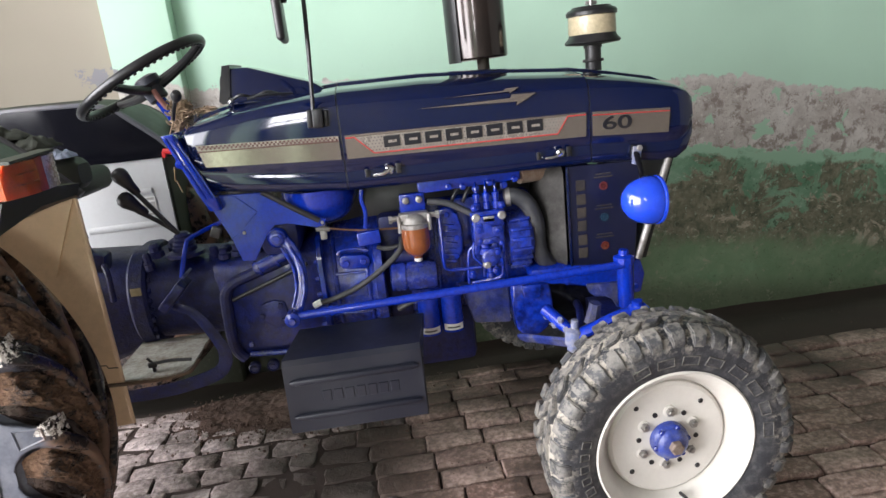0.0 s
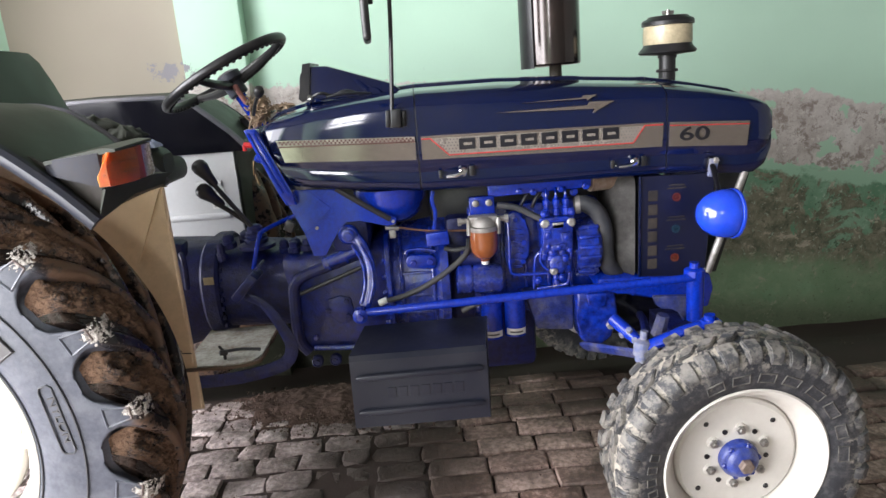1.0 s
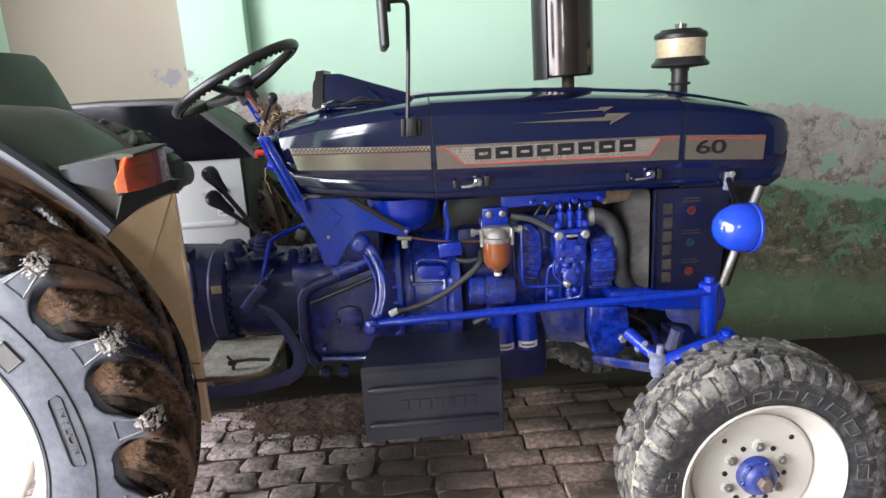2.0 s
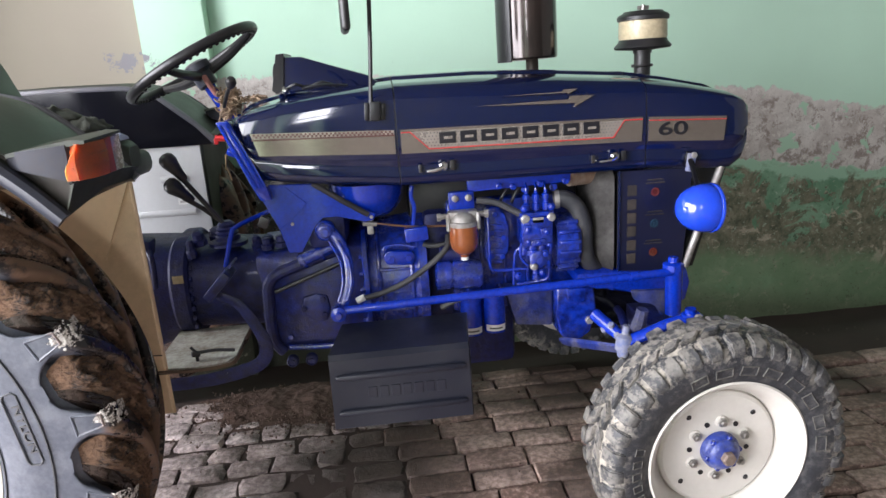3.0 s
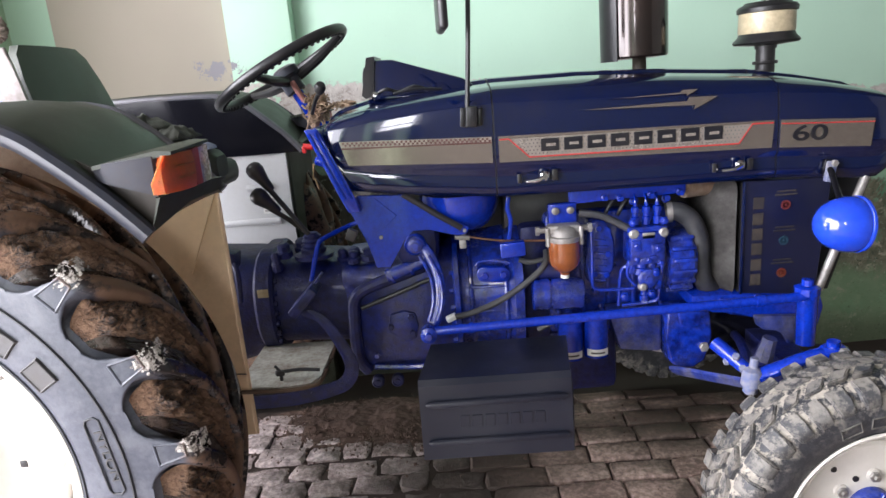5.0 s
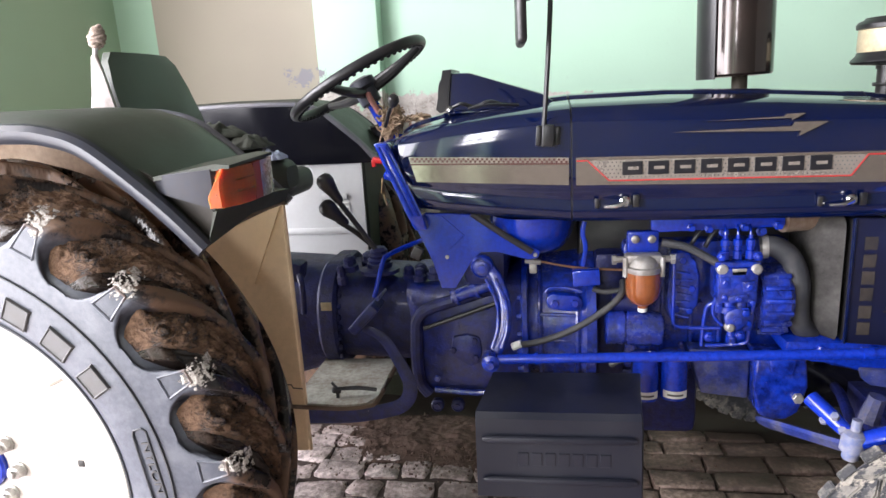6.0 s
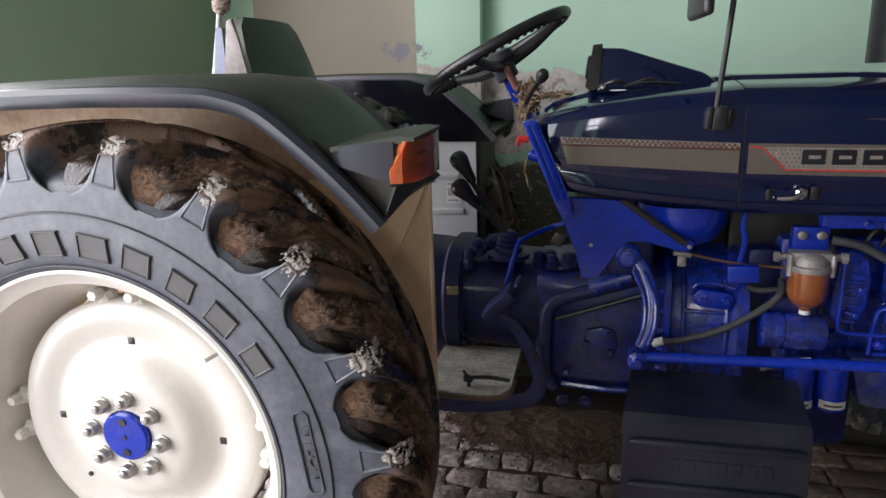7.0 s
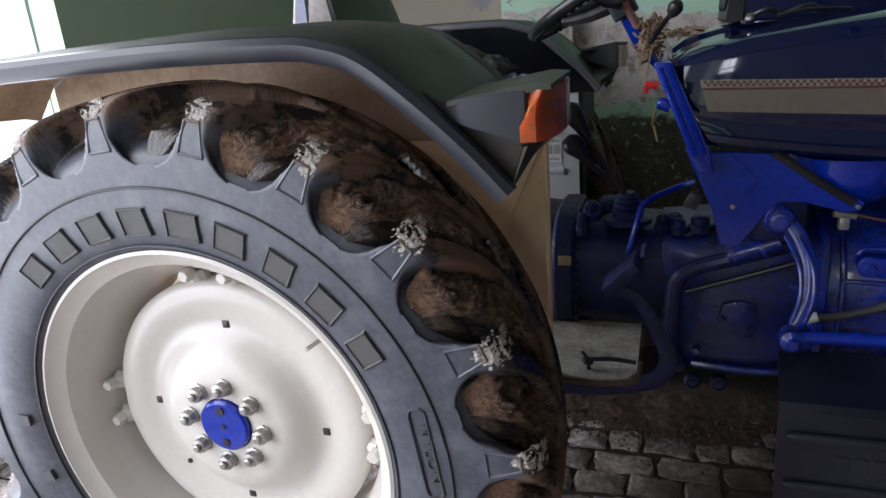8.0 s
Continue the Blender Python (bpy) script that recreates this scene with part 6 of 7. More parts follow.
# headlamp
def headlamp(y):
    bm = B()
    axis = (1, 0.03 if y < 0 else -0.03, -0.06)
    lathe(bm, [(0.006, -0.066), (0.028, -0.061), (0.049, -0.046), (0.064, -0.024), (0.072, 0.0), (0.0745, 0.020), (0.0745, 0.032), (0.072, 0.038)], (2.222, y, 0.980), axis, 40)
    ob = part("headlamp", bm, BLUEGLOSS, tractor, "bright blue egg-shaped headlamp shell")
    bm = B(); lathe(bm, [(0.072, 0.039), (0.0755, 0.041), (0.0755, 0.048), (0.068, 0.052), (0.064, 0.048)], (2.222, y, 0.980), axis, 40)
    rim = part("lamp_rim", bm, BLUEGLOSS, ob)
    bm = B(); lathe(bm, [(0.067, 0.047), (0.045, 0.056), (0.01, 0.060)], (2.222, y, 0.980), axis, 32)
    part("lamp_glass", bm, CHROME, ob)
    sgn = -1 if y < 0 else 1
    bm = B(); bx(bm, (2.255, sgn * 0.318, 1.112), (0.036, 0.018, 0.044), (0, 8, 0), 0.004)
    tube(bm, [(2.252, sgn * 0.326, 1.112), (2.250, sgn * 0.345, 1.095), (2.246, sgn * 0.385, 1.050), (2.238, sgn * 0.43, 1.020)], 0.0095, 10, 4, flat=0.6)
    part("lamp_arm", bm, MATTEBLACK, ob, "black lamp arm")
    bm = B(); bx(bm, (2.255, sgn * 0.322, 1.110), (0.030, 0.018, 0.040), (0, 8, 0), 0.004); bx(bm, (2.250, sgn * 0.328, 1.090), (0.018, 0.020, 0.034), (0, 12, 0), 0.004)
    part("arm_bracket", bm, DUSTYBLUE, ob, "scuffed blue grey bracket")
    bm = B(); bolt(bm, (2.262, sgn * 0.327, 1.124), (0, sgn, 0), 0.010, 0.010); bolt(bm, (2.250, sgn * 0.327, 1.104), (0, sgn, 0), 0.008, 0.008)
    part("arm_bolt", bm, ALU, ob, "dull bracket bolts")


BLUEGLOSS = surface("glossy_blue_lamp", (0.014, 0.06, 0.60), 0.15, amount=0.06, coat=0.8, relief=0.02)
headlamp(-0.445)
headlamp(0.445)

# muffler and air cleaner
MX, MY = 1.857, 0.17
bm = B(); lathe(bm, [(0.060, 0.0), (0.102, 0.003), (0.107, 0.010), (0.107, 0.86), (0.09, 0.90), (0.04, 0.92)], (MX, MY, 1.446), (-0.012, 0.0, 1), 56)
muf = part("muffler", bm, SMOKE, tractor, "tall glossy dark muffler drum")
bm = B(); loft(bm, [[Vector((MX - 0.012 * (z - 1.446) + r * math.cos(radians(d)), MY + r * math.sin(radians(d)), z)) for r, ds in ((0.110, range(165, 226, 5)), (0.114, range(225, 164, -5))) for d in ds] for z in (1.442, 2.2)])
part("heat_shield", bm, BLACK, muf, "black heat shield strip")
bm = B(); lathe(bm, [(0.023, 0), (0.023, 0.10)], (MX + 0.014, MY, 1.36), (0, 0, 1), 20)
part("exhaust_pipe", bm, surface("sooty_pipe", (0.05, 0.045, 0.04), 0.6, metal=0.5, amount=0.5), muf)
AX, AY = 2.290, 0.16
bm = B(); lathe(bm, [(0.030, 0), (0.030, 0.085), (0.034, 0.085), (0.034, 0.10)], (AX, AY, 1.36), (0, 0, 1), 24); lathe(bm, [(0.038, 0.035), (0.040, 0.04), (0.038, 0.046)], (AX, AY, 1.36), (0, 0, 1), 24)
cl = part("air_cleaner", bm, BLACK, tractor, "air cleaner with an ivory bowl and black cap")
bm = B(); lathe(bm, [(0.030, -0.012), (0.098, -0.006), (0.104, 0.0), (0.102, 0.006), (0.090, 0.018), (0.086, 0.028), (0.03, 0.028)], (AX, AY, 1.467), (0, 0, 1), 40)
part("skirt", bm, BLACK, cl)
bm = B(); lathe(bm, [(0.084, 0), (0.088, 0.01), (0.087, 0.066), (0.084, 0.070)], (AX, AY, 1.492), (0, 0, 1), 40)
part("bowl", bm, IVORY, cl, "ivory dust bowl")
bm = B(); lathe(bm, [(0.086, 0), (0.093, 0.002), (0.094, 0.014), (0.088, 0.022), (0.075, 0.027), (0.070, 0.033), (0.02, 0.037)], (AX, AY, 1.560), (0, 0, 1), 40)
cap = part("cap", bm, BLACK, cl)
bm = B(); bx(bm, (AX, AY, 1.606), (0.045, 0.006, 0.014), bev=0.003); lathe(bm, [(0.009, 0), (0.007, 0.022)], (AX, AY, 1.594), (0, 0, 1), 10)
part("wing_nut", bm, STEEL, cl)

# oil filters
for x, z in ((1.542, 0.548), (1.622, 0.552)):
    bm = B(); lathe(bm, [(0.030, 0), (0.038, 0.006), (0.039, 0.02), (0.039, 0.125), (0.041, 0.128), (0.041, 0.14), (0.03, 0.142)], (x, -0.225, z), (0, 0, 1), 28)
    f = part("oil_filter", bm, BLUE, tractor, "blue spin-on oil filter with a white label")
    bm = B(); m0 = []
    rows = [[Vector((x + 0.0398 * math.cos(a), -0.225 + 0.0398 * math.sin(a), z + h)) for a in [radians(d) for d in range(215, 326, 6)]] for h in (0.015, 0.037)]
    loft(bm, rows, closed=False)
    part("label", bm, LABEL, f, "white paper label")
    bm = B(); rows = [[Vector((x + 0.0402 * math.cos(a), -0.225 + 0.0402 * math.sin(a), z + h)) for a in [radians(d) for d in range(235, 306, 6)]] for h in (0.022, 0.028)]
    loft(bm, rows, closed=False)
    part("label_bar", bm, PALEINK, f)
bm = B(); tube(bm, [(1.44, -0.25, 0.665), (1.49, -0.26, 0.69), (1.53, -0.265, 0.70)], 0.009, 8, 4)
cab = part("battery_cable", bm, HOSE, tractor, "short dark cable")
bm = B(); tube(bm, [(1.52, -0.265, 0.698), (1.552, -0.267, 0.703)], 0.010, 8)
part("cable_tip", bm, LABEL, cab)
# lower front gear cover
bm = B(); prism(bm, [(1.83, 0.70), (1.965, 0.695), (1.975, 0.60), (1.955, 0.525), (1.92, 0.50), (1.865, 0.50), (1.84, 0.53), (1.832, 0.60)], -0.255, -0.16, 0.012, 3)
gc = part("gear_cover", bm, CAST, tractor, "blue lower gear cover")
bm = B(); prism(bm, [(1.862, 0.695), (1.935, 0.692), (1.93, 0.642), (1.87, 0.645)], -0.266, -0.25, 0.008, 2)
part("raised_pad", bm, CAST, gc)
bm = B(); bolt(bm, (1.946, -0.255, 0.572), (0, -1, 0), 0.015, 0.012)
part("bolt", bm, ALU, gc)
bm = B(); prism(bm, [(1.66, 0.70), (1.83, 0.695), (1.83, 0.545), (1.70, 0.56)], -0.215, -0.15, 0.010, 2)
part("sump_flank", bm, SUMPCAST, tractor, "dusty flank of the engine sump")

# ---- front end ----
bm = B(); prism(bm, [(1.90, 0.745), (2.285, 0.735), (2.300, 0.68), (2.285, 0.612), (2.17, 0.605), (2.12, 0.668), (2.02, 0.672), (1.97, 0.700), (1.90, 0.705)], -0.27, 0.27, 0.012, 2)
bol = part("front_bolster", bm, BLUE, tractor, "bright blue front bolster casting")
# axle support in flat black, the shade under the bolster put into its colour
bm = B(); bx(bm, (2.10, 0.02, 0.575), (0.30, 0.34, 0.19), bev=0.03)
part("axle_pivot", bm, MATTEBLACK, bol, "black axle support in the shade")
bm = B()
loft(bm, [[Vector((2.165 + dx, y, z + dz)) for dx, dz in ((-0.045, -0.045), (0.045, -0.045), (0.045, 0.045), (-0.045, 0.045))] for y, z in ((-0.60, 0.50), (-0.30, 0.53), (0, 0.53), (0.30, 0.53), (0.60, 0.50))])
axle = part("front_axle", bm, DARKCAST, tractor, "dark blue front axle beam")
for s in (-1, 1):
    bm = B(); tube(bm, [(2.165, s * 0.595, 0.37), (2.14, s * 0.60, 0.70)], 0.026, 14)
    part("king_pin", bm, BLUE, axle)
    bm = B(); tube(bm, [(2.150, s * 0.56, 0.372), (2.145, s * 0.72, 0.368)], 0.03, 14)
    part("stub_axle", bm, BLUE, axle)
# steering shaft, arms and rod ends on the right
bm = B(); tube(bm, [(2.178, -0.385, 0.788), (2.182, -0.385, 0.765), (2.184, -0.385, 0.62)], [0.030, 0.030, 0.026, 0.026], 16)
sh = part("steering_shaft", bm, BLUE, tractor, "bright blue upright steering shaft")
bm = B(); lathe(bm, [(0.034, 0), (0.034, 0.02), (0.022, 0.026), (0.016, 0.026), (0.016, 0.042)], (2.178, -0.388, 0.772), (0, 0, 1), 10)
part("shaft_cap", bm, BLUE, sh)
bm = B(); tube(bm, smooth_path([(2.128, -0.605, 0.690), (2.07, -0.60, 0.680), (2.01, -0.59, 0.652), (1.955, -0.575, 0.625)], 4), [0.024, 0.020, 0.022, 0.024], 12, flat=0.8, up=(0, 0, 1))
arm = part("steering_arm", bm, BLUE, tractor, "bright blue curved steering arm")
bm = B(); lathe(bm, [(0.034, -0.03), (0.034, 0.012), (0.024, 0.02), (0.016, 0.02), (0.016, 0.034)], (2.135, -0.605, 0.690), (-0.1, 0, 1), 12)
part("arm_clamp", bm, BLUE, arm)
bm = B(); bolt(bm, (2.14, -0.636, 0.705), (0, -1, 0), 0.013, 0.016)
part("clamp_bolt", bm, ALU, arm)
bm = B(); lathe(bm, [(0.014, -0.05), (0.018, -0.045), (0.018, -0.03), (0.026, -0.026), (0.026, 0.016), (0.018, 0.022), (0.011, 0.024), (0.011, 0.05)], (1.948, -0.575, 0.628), (0.1, 0, 1), 14)
part("ball_joint", bm, DUSTYBLUE, arm, "dusty metal ball joint")
bm = B(); tube(bm, [(1.945, -0.57, 0.635), (1.922, -0.53, 0.655), (1.890, -0.475, 0.682)], [0.015, 0.020, 0.020], 12)
part("tie_rod_end", bm, BLUE, arm)
bm = B(); tube(bm, [(1.955, -0.52, 0.580), (1.865, -0.31, 0.520), (1.85, -0.27, 0.508)], 0.020, 8, 3, flat=0.5)
part("radius_bar", bm, SUMPCAST, axle, "dull blue flat bar behind the ball joint")
bm = B(); tube(bm, [(1.96, -0.55, 0.585), (2.08, -0.2, 0.56), (2.08, 0.2, 0.56), (1.96, 0.55, 0.585)], 0.014, 10, 3)
part("tie_rod", bm, DARKCAST, axle)
# cast lug with a rough lower edge under the bolster
bm = B(); prism(bm, [(2.085, 0.672), (2.215, 0.665), (2.212, 0.585), (2.192, 0.57), (2.178, 0.612), (2.150, 0.628), (2.118, 0.622), (2.095, 0.640)], -0.285, -0.262, 0.006, 2)
part("cast_lug", bm, SUMPCAST, bol, "dusty cast lug under the bolster")
bm = B(); tube(bm, [(2.06, -0.40, 0.585), (2.072, -0.41, 0.655)], [0.026, 0.020], 8)
part("stop_block", bm, SUMPCAST, arm)
for x, y, z in ((1.918, -0.545, 0.668), (1.905, -0.52, 0.645), (1.93, -0.56, 0.64)):
    bm = B(); bolt(bm, (x, y, z), (-0.3, -0.6, 0.7), 0.010, 0.014)
    part("rod_nut", bm, DUSTYBLUE, arm)
for x, z in ((2.12, 0.722), (2.24, 0.70), (2.26, 0.64), (1.99, 0.722)):
    bm = B(); bolt(bm, (x, -0.27, z), (0, -1, 0), 0.012, 0.010)
    part("bolt", bm, BLUE, bol)
# drag link with pitman arm
bm = B(); tube(bm, [(1.118, -0.388, 0.738), (1.15, -0.388, 0.739), (2.14, -0.402, 0.768), (2.172, -0.403, 0.769)], [0.012, 0.0135, 0.0135, 0.0135, 0.0135, 0.012], 14)
dl = part("drag_link", bm, BLUE, tractor, "long bright blue steering drag link")
bm = B(); tube(bm, [(1.23, -0.389, 0.7415), (1.24, -0.389, 0.742)], 0.0165, 14)
part("lock_ring", bm, BLUE, dl)
bm = B(); tube(bm, [(2.03, -0.400, 0.7648), (2.055, -0.4005, 0.7655)], 0.0165, 14)
part("lock_ring", bm, BLUE, dl)
bm = B(); lathe(bm, [(0.024, -0.02), (0.026, 0.0), (0.024, 0.02), (0.012, 0.026), (0.010, 0.036)], (1.112, -0.385, 0.732), (0, -1, 0), 14)
part("rod_end", bm, CAST, dl)
bm = B(); tube(bm, smooth_path([(1.088, -0.262, 0.972), (1.125, -0.285, 0.935), (1.148, -0.31, 0.875), (1.150, -0.335, 0.81), (1.130, -0.355, 0.755), (1.112, -0.36, 0.732)], 5), [0.023, 0.019, 0.017, 0.016, 0.017], 12, flat=0.5)
pit = part("pitman_arm", bm, CAST, tractor, "bright blue curved pitman arm")
for dx in (-0.013, 0.013):
    bm = B(); tube(bm, smooth_path([(1.112 + dx, -0.294, 0.938), (1.141 + dx, -0.318, 0.875), (1.143 + dx, -0.343, 0.81), (1.126 + dx, -0.363, 0.760)], 5), 0.0055, 8)
    part("arm_rib", bm, CAST, pit)
bm = B(); lathe(bm, [(0.033, -0.01), (0.033, 0.008), (0.029, 0.014), (0.026, 0.011), (0.021, 0.011), (0.021, 0.022), (0.018, 0.024), (0.012, 0.024), (0.012, 0.036)], (1.088, -0.270, 0.968), (0, -1, 0), 24)
part("arm_boss", bm, CAST, pit)
bm = B(); bx(bm, (1.09, -0.12, 0.96), (0.13, 0.26, 0.12), bev=0.03)
part("steering_box", bm, DARKCAST, tractor)

# ---- step box ----
def step_box():
    bm = B()
    sections = []
    for x, sk in ((1.078, 0.0), (1.490, 0.0)):
        sections.append([Vector((x + 0.03, -0.28, 0.652)), Vector((x, -0.515, 0.650)), Vector((x, -0.528, 0.636)), Vector((x, -0.545, 0.425)), Vector((x + 0.004, -0.535, 0.420)), Vector((x + 0.006, -0.518, 0.60)), Vector((x + 0.03, -0.28, 0.628))])
    loft(bm, sections)
    step = part("step", bm, STEPMAT, tractor, "dark grey moulded plastic step with raised ribs")
    for z0 in (0.585, 0.475):
        bm = B()
        y = -0.532 - (0.636 - z0) * 0.08
        tube(bm, [(1.095, y - 0.002, z0), (1.11, y - 0.004, z0), (1.465, y - 0.004, z0 + 0.003), (1.478, y - 0.002, z0 + 0.003)], [0.004, 0.010, 0.010, 0.004], 8, flat=0.7)
        part("step_rib", bm, STEPMAT, step)
    for k in range(7):
        bm = B(); x = 1.185 + 0.034 * k
        prism(bm, [(x, 0.513), (x + 0.026, 0.513), (x + 0.026, 0.548), (x, 0.548)], -0.5388, -0.530, 0.001, 1)
        part("mark_block", bm, STEPMAT, step)
    bm = B(); bx(bm, (1.30, -0.33, 0.60), (0.30, 0.05, 0.05)); tube(bm, [(1.16, -0.2, 0.58), (1.16, -0.48, 0.62)], 0.014, 8); tube(bm, [(1.42, -0.2, 0.58), (1.42, -0.48, 0.62)], 0.014, 8)
    part("step_bracket", bm, DARKCAST, step)
    return step


step_box()
bm = B(); bx(bm, (1.285, 0.42, 0.535), (0.42, 0.24, 0.23), bev=0.02)
part("step", bm, STEPMAT, tractor, "dark grey plastic step on the far side")

# ---- seat, steering wheel, lamps ----
WC, tilt = Vector((0.70, 0.0, 1.503)), 27.5
M = Matrix.Translation(WC) @ pose(0, 0, 0, 0, -tilt, 0)
bm = B()
R = 0.226
rings = []
for k in range(72):
    a = 2 * math.pi * k / 72
    c = Vector((R * math.cos(a), R * math.sin(a), 0))
    o = Vector((math.cos(a), math.sin(a), 0))
    rings.append([M @ (c + o * 0.0155 * math.cos(t) + Vector((0, 0, 0.0155 * math.sin(t)))) for t in np.linspace(0, 2 * math.pi, 12, endpoint=False)])
loft(bm, rings + [rings[0]], caps=False)
bmesh.ops.remove_doubles(bm, verts=bm.verts, dist=1e-5)
steer = part("steering_wheel", bm, BLACK, tractor, "black steering wheel with finger grips")
for k in range(60):
    a = 2 * math.pi * k / 60
    bm = B(); lathe(bm, [(0.007, -0.006), (0.007, 0.003), (0.004, 0.006)], M @ Vector(((R - 0.006) * math.cos(a), (R - 0.006) * math.sin(a), -0.013)), M.to_3x3() @ Vector((0, 0, -1)), 6)
    part("finger_grip", bm, BLACK, steer)
for a in (20, 140, 260):
    a = radians(a)
    bm = B(); tube(bm, [M @ Vector((0.02 * math.cos(a), 0.02 * math.sin(a), -0.045)), M @ Vector((0.12 * math.cos(a), 0.12 * math.sin(a), -0.03)), M @ Vector((0.222 * math.cos(a), 0.222 * math.sin(a), 0.0))], [0.017, 0.015, 0.011], 10, 4)
    part("spoke", bm, BLACK, steer)
bm = B(); lathe(bm, [(0.030, -0.085), (0.034, -0.08), (0.034, -0.04), (0.045, -0.03), (0.045, -0.008), (0.03, 0.0)], WC, M.to_3x3() @ Vector((0, 0, 1)), 20)
part("hub", bm, LIP, steer)
bm = B(); tube(bm, [M @ Vector((0, 0, -0.08)), M @ Vector((0, 0, -0.17)), (0.86, 0.0, 1.27)], 0.020, 14)
col = part("steering_column", bm, BLUE, tractor, "blue steering column wrapped in straw rope")
bm = B(); tube(bm, [(0.735, -0.035, 1.46), (0.745, -0.04, 1.44), (0.765, -0.035, 1.40)], 0.009, 8, 4)
part("cable_sheath", bm, surface("faded_red_cable", (0.35, 0.14, 0.12), 0.6, amount=0.3), col, "faded red cable")
bm = B()
rng = random.Random(5)
for k in range(150):
    c = Vector((0.795 + rng.uniform(-0.024, 0.024), rng.uniform(-0.045, 0.03), 1.378 + rng.uniform(-0.05, 0.035)))
    d = Vector((rng.uniform(-1, 1), rng.uniform(-1, 1), rng.uniform(-0.6, 0.6))).normalized() * rng.uniform(0.016, 0.036)
    tube(bm, [c - d * 0.7, c + Vector((rng.uniform(-0.01, 0.01),) * 3), c + d * 0.7], 0.0028, 5, 3)
core = B()
bmesh.ops.create_icosphere(core, subdivisions=4, radius=1.0)
for v in core.verts:
    p = v.co.copy()
    k = 1 + 0.30 * noise.noise(p * 2.1) + 0.20 * noise.noise(p * 5.3) + 0.10 * noise.noise(p * 12)
    v.co = Vector((0.797 + 0.028 * p.x * k + 0.012 * p.z, -0.004 + 0.040 * p.y * k, 1.368 + 0.055 * p.z * k))
part("straw_bundle", core, ROPE, col, "bundle of dry straw and rag round the column", 80)
tagged(part("straw_wrap", bm, ROPE, col, "dry straw rope wound round the column"), kind="stuff")
bm = B()
for k in range(40):
    c = Vector((0.865 + rng.uniform(-0.045, 0.05), -0.04 + rng.uniform(-0.03, 0.03), 1.374 + rng.uniform(-0.004, 0.012)))
    d = Vector((rng.uniform(-1, 1), rng.uniform(-1, 1), rng.uniform(-0.15, 0.15))).normalized() * rng.uniform(0.012, 0.03)
    tube(bm, [c - d, c + Vector((0, 0, 0.004)), c + d], 0.0025, 5, 3)
tagged(part("straw_wrap", bm, ROPE, col), kind="stuff")
bm = B(); tube(bm, [(0.785, -0.05, 1.36), (0.775, -0.10, 1.31), (0.79, -0.12, 1.28), (0.80, -0.11, 1.33)], 0.0025, 6, 5)
part("straw_wrap", bm, ROPE, col)
bm = B(); tube(bm, [(0.80, -0.11, 1.362), (0.826, -0.165, 1.400), (0.848, -0.205, 1.426)], 0.006, 8, 3)
il = part("indicator_lever", bm, BLACK, tractor, "black indicator lever with a round knob")
bm = B(); lathe(bm, [(0.006, -0.02), (0.014, -0.008), (0.017, 0.006), (0.012, 0.018), (0.004, 0.021)], (0.852, -0.212, 1.432), (0.3, -0.5, 0.6), 14)
part("knob", bm, BLACK, il)

# seat
bm = B()
rings = []
for z, x, w in ((1.16, 0.085, 0.20), (1.20, 0.075, 0.225), (1.30, 0.062, 0.232), (1.42, 0.040, 0.225), (1.52, 0.010, 0.21), (1.595, -0.012, 0.185), (1.625, -0.022, 0.15)):
    rings.append([Vector((x + 0.02 * math.cos(t) ** 2, w * math.sin(t), z)) if math.cos(t) > 0 else Vector((x - 0.055 * abs(math.cos(t)) ** 0.5, w * math.sin(t), z)) for t in np.linspace(0, 2 * math.pi, 28, endpoint=False)])
loft(bm, rings)
seat = part("seat_back", bm, OLIVE, tractor, "dark olive padded seat back")
SHELL = surface("pale_grey_shell", (0.33, 0.29, 0.285), 0.4, amount=0.5, scale=12)
for sgn in (-1,):
    bm = B(); prism(bm, [(-0.075, 1.18), (0.045, 1.18), (0.030, 1.42), (0.002, 1.56), (-0.010, 1.615), (-0.028, 1.610), (-0.045, 1.50), (-0.060, 1.38)], sgn * 0.232 - 0.006, sgn * 0.232 + 0.006, 0.004, 2)
    part("seat_frame", bm, SHELL, seat, "pale grey seat shell edge")
bm = B(); bx(bm, (0.24, 0, 1.17), (0.42, 0.44, 0.09), (0, -3, 0), 0.035, 3)
part("seat_cushion", bm, OLIVE, seat)
bm = B(); bx(bm, (0.12, 0, 1.05), (0.22, 0.2, 0.2), bev=0.02)
part("seat_stand", bm, DARKCAST, seat)


SHADEWEB = surface("shade_brown_web", (0.022, 0.017, 0.012), 0.6, amount=0.4, relief=0.2, dirt=(0.034, 0.026, 0.018))
HOUSING = surface("grey_lamp_housing", (0.038, 0.040, 0.050), 0.36, amount=0.3, relief=0.12, dirt=(0.085, 0.07, 0.062))
LIP.node_tree.nodes["Principled BSDF"].inputs["Specular IOR Level"].default_value = 0.40
HOUSING.node_tree.nodes["Principled BSDF"].inputs["Specular IOR Level"].default_value = 0.10
ORANGE.node_tree.nodes["Principled BSDF"].inputs["Subsurface Weight"].default_value = 1.0
ORANGE.node_tree.nodes["Principled BSDF"].inputs["Subsurface Radius"].default_value = (1.0, 0.35, 0.08)
ORANGE.node_tree.nodes["Principled BSDF"].inputs["Subsurface Scale"].default_value = 0.05
SMOKELENS = surface("dusty_clear_lens", (0.33, 0.29, 0.22), 0.2, amount=0.4, coat=0.6, relief=0.2, fine=150)


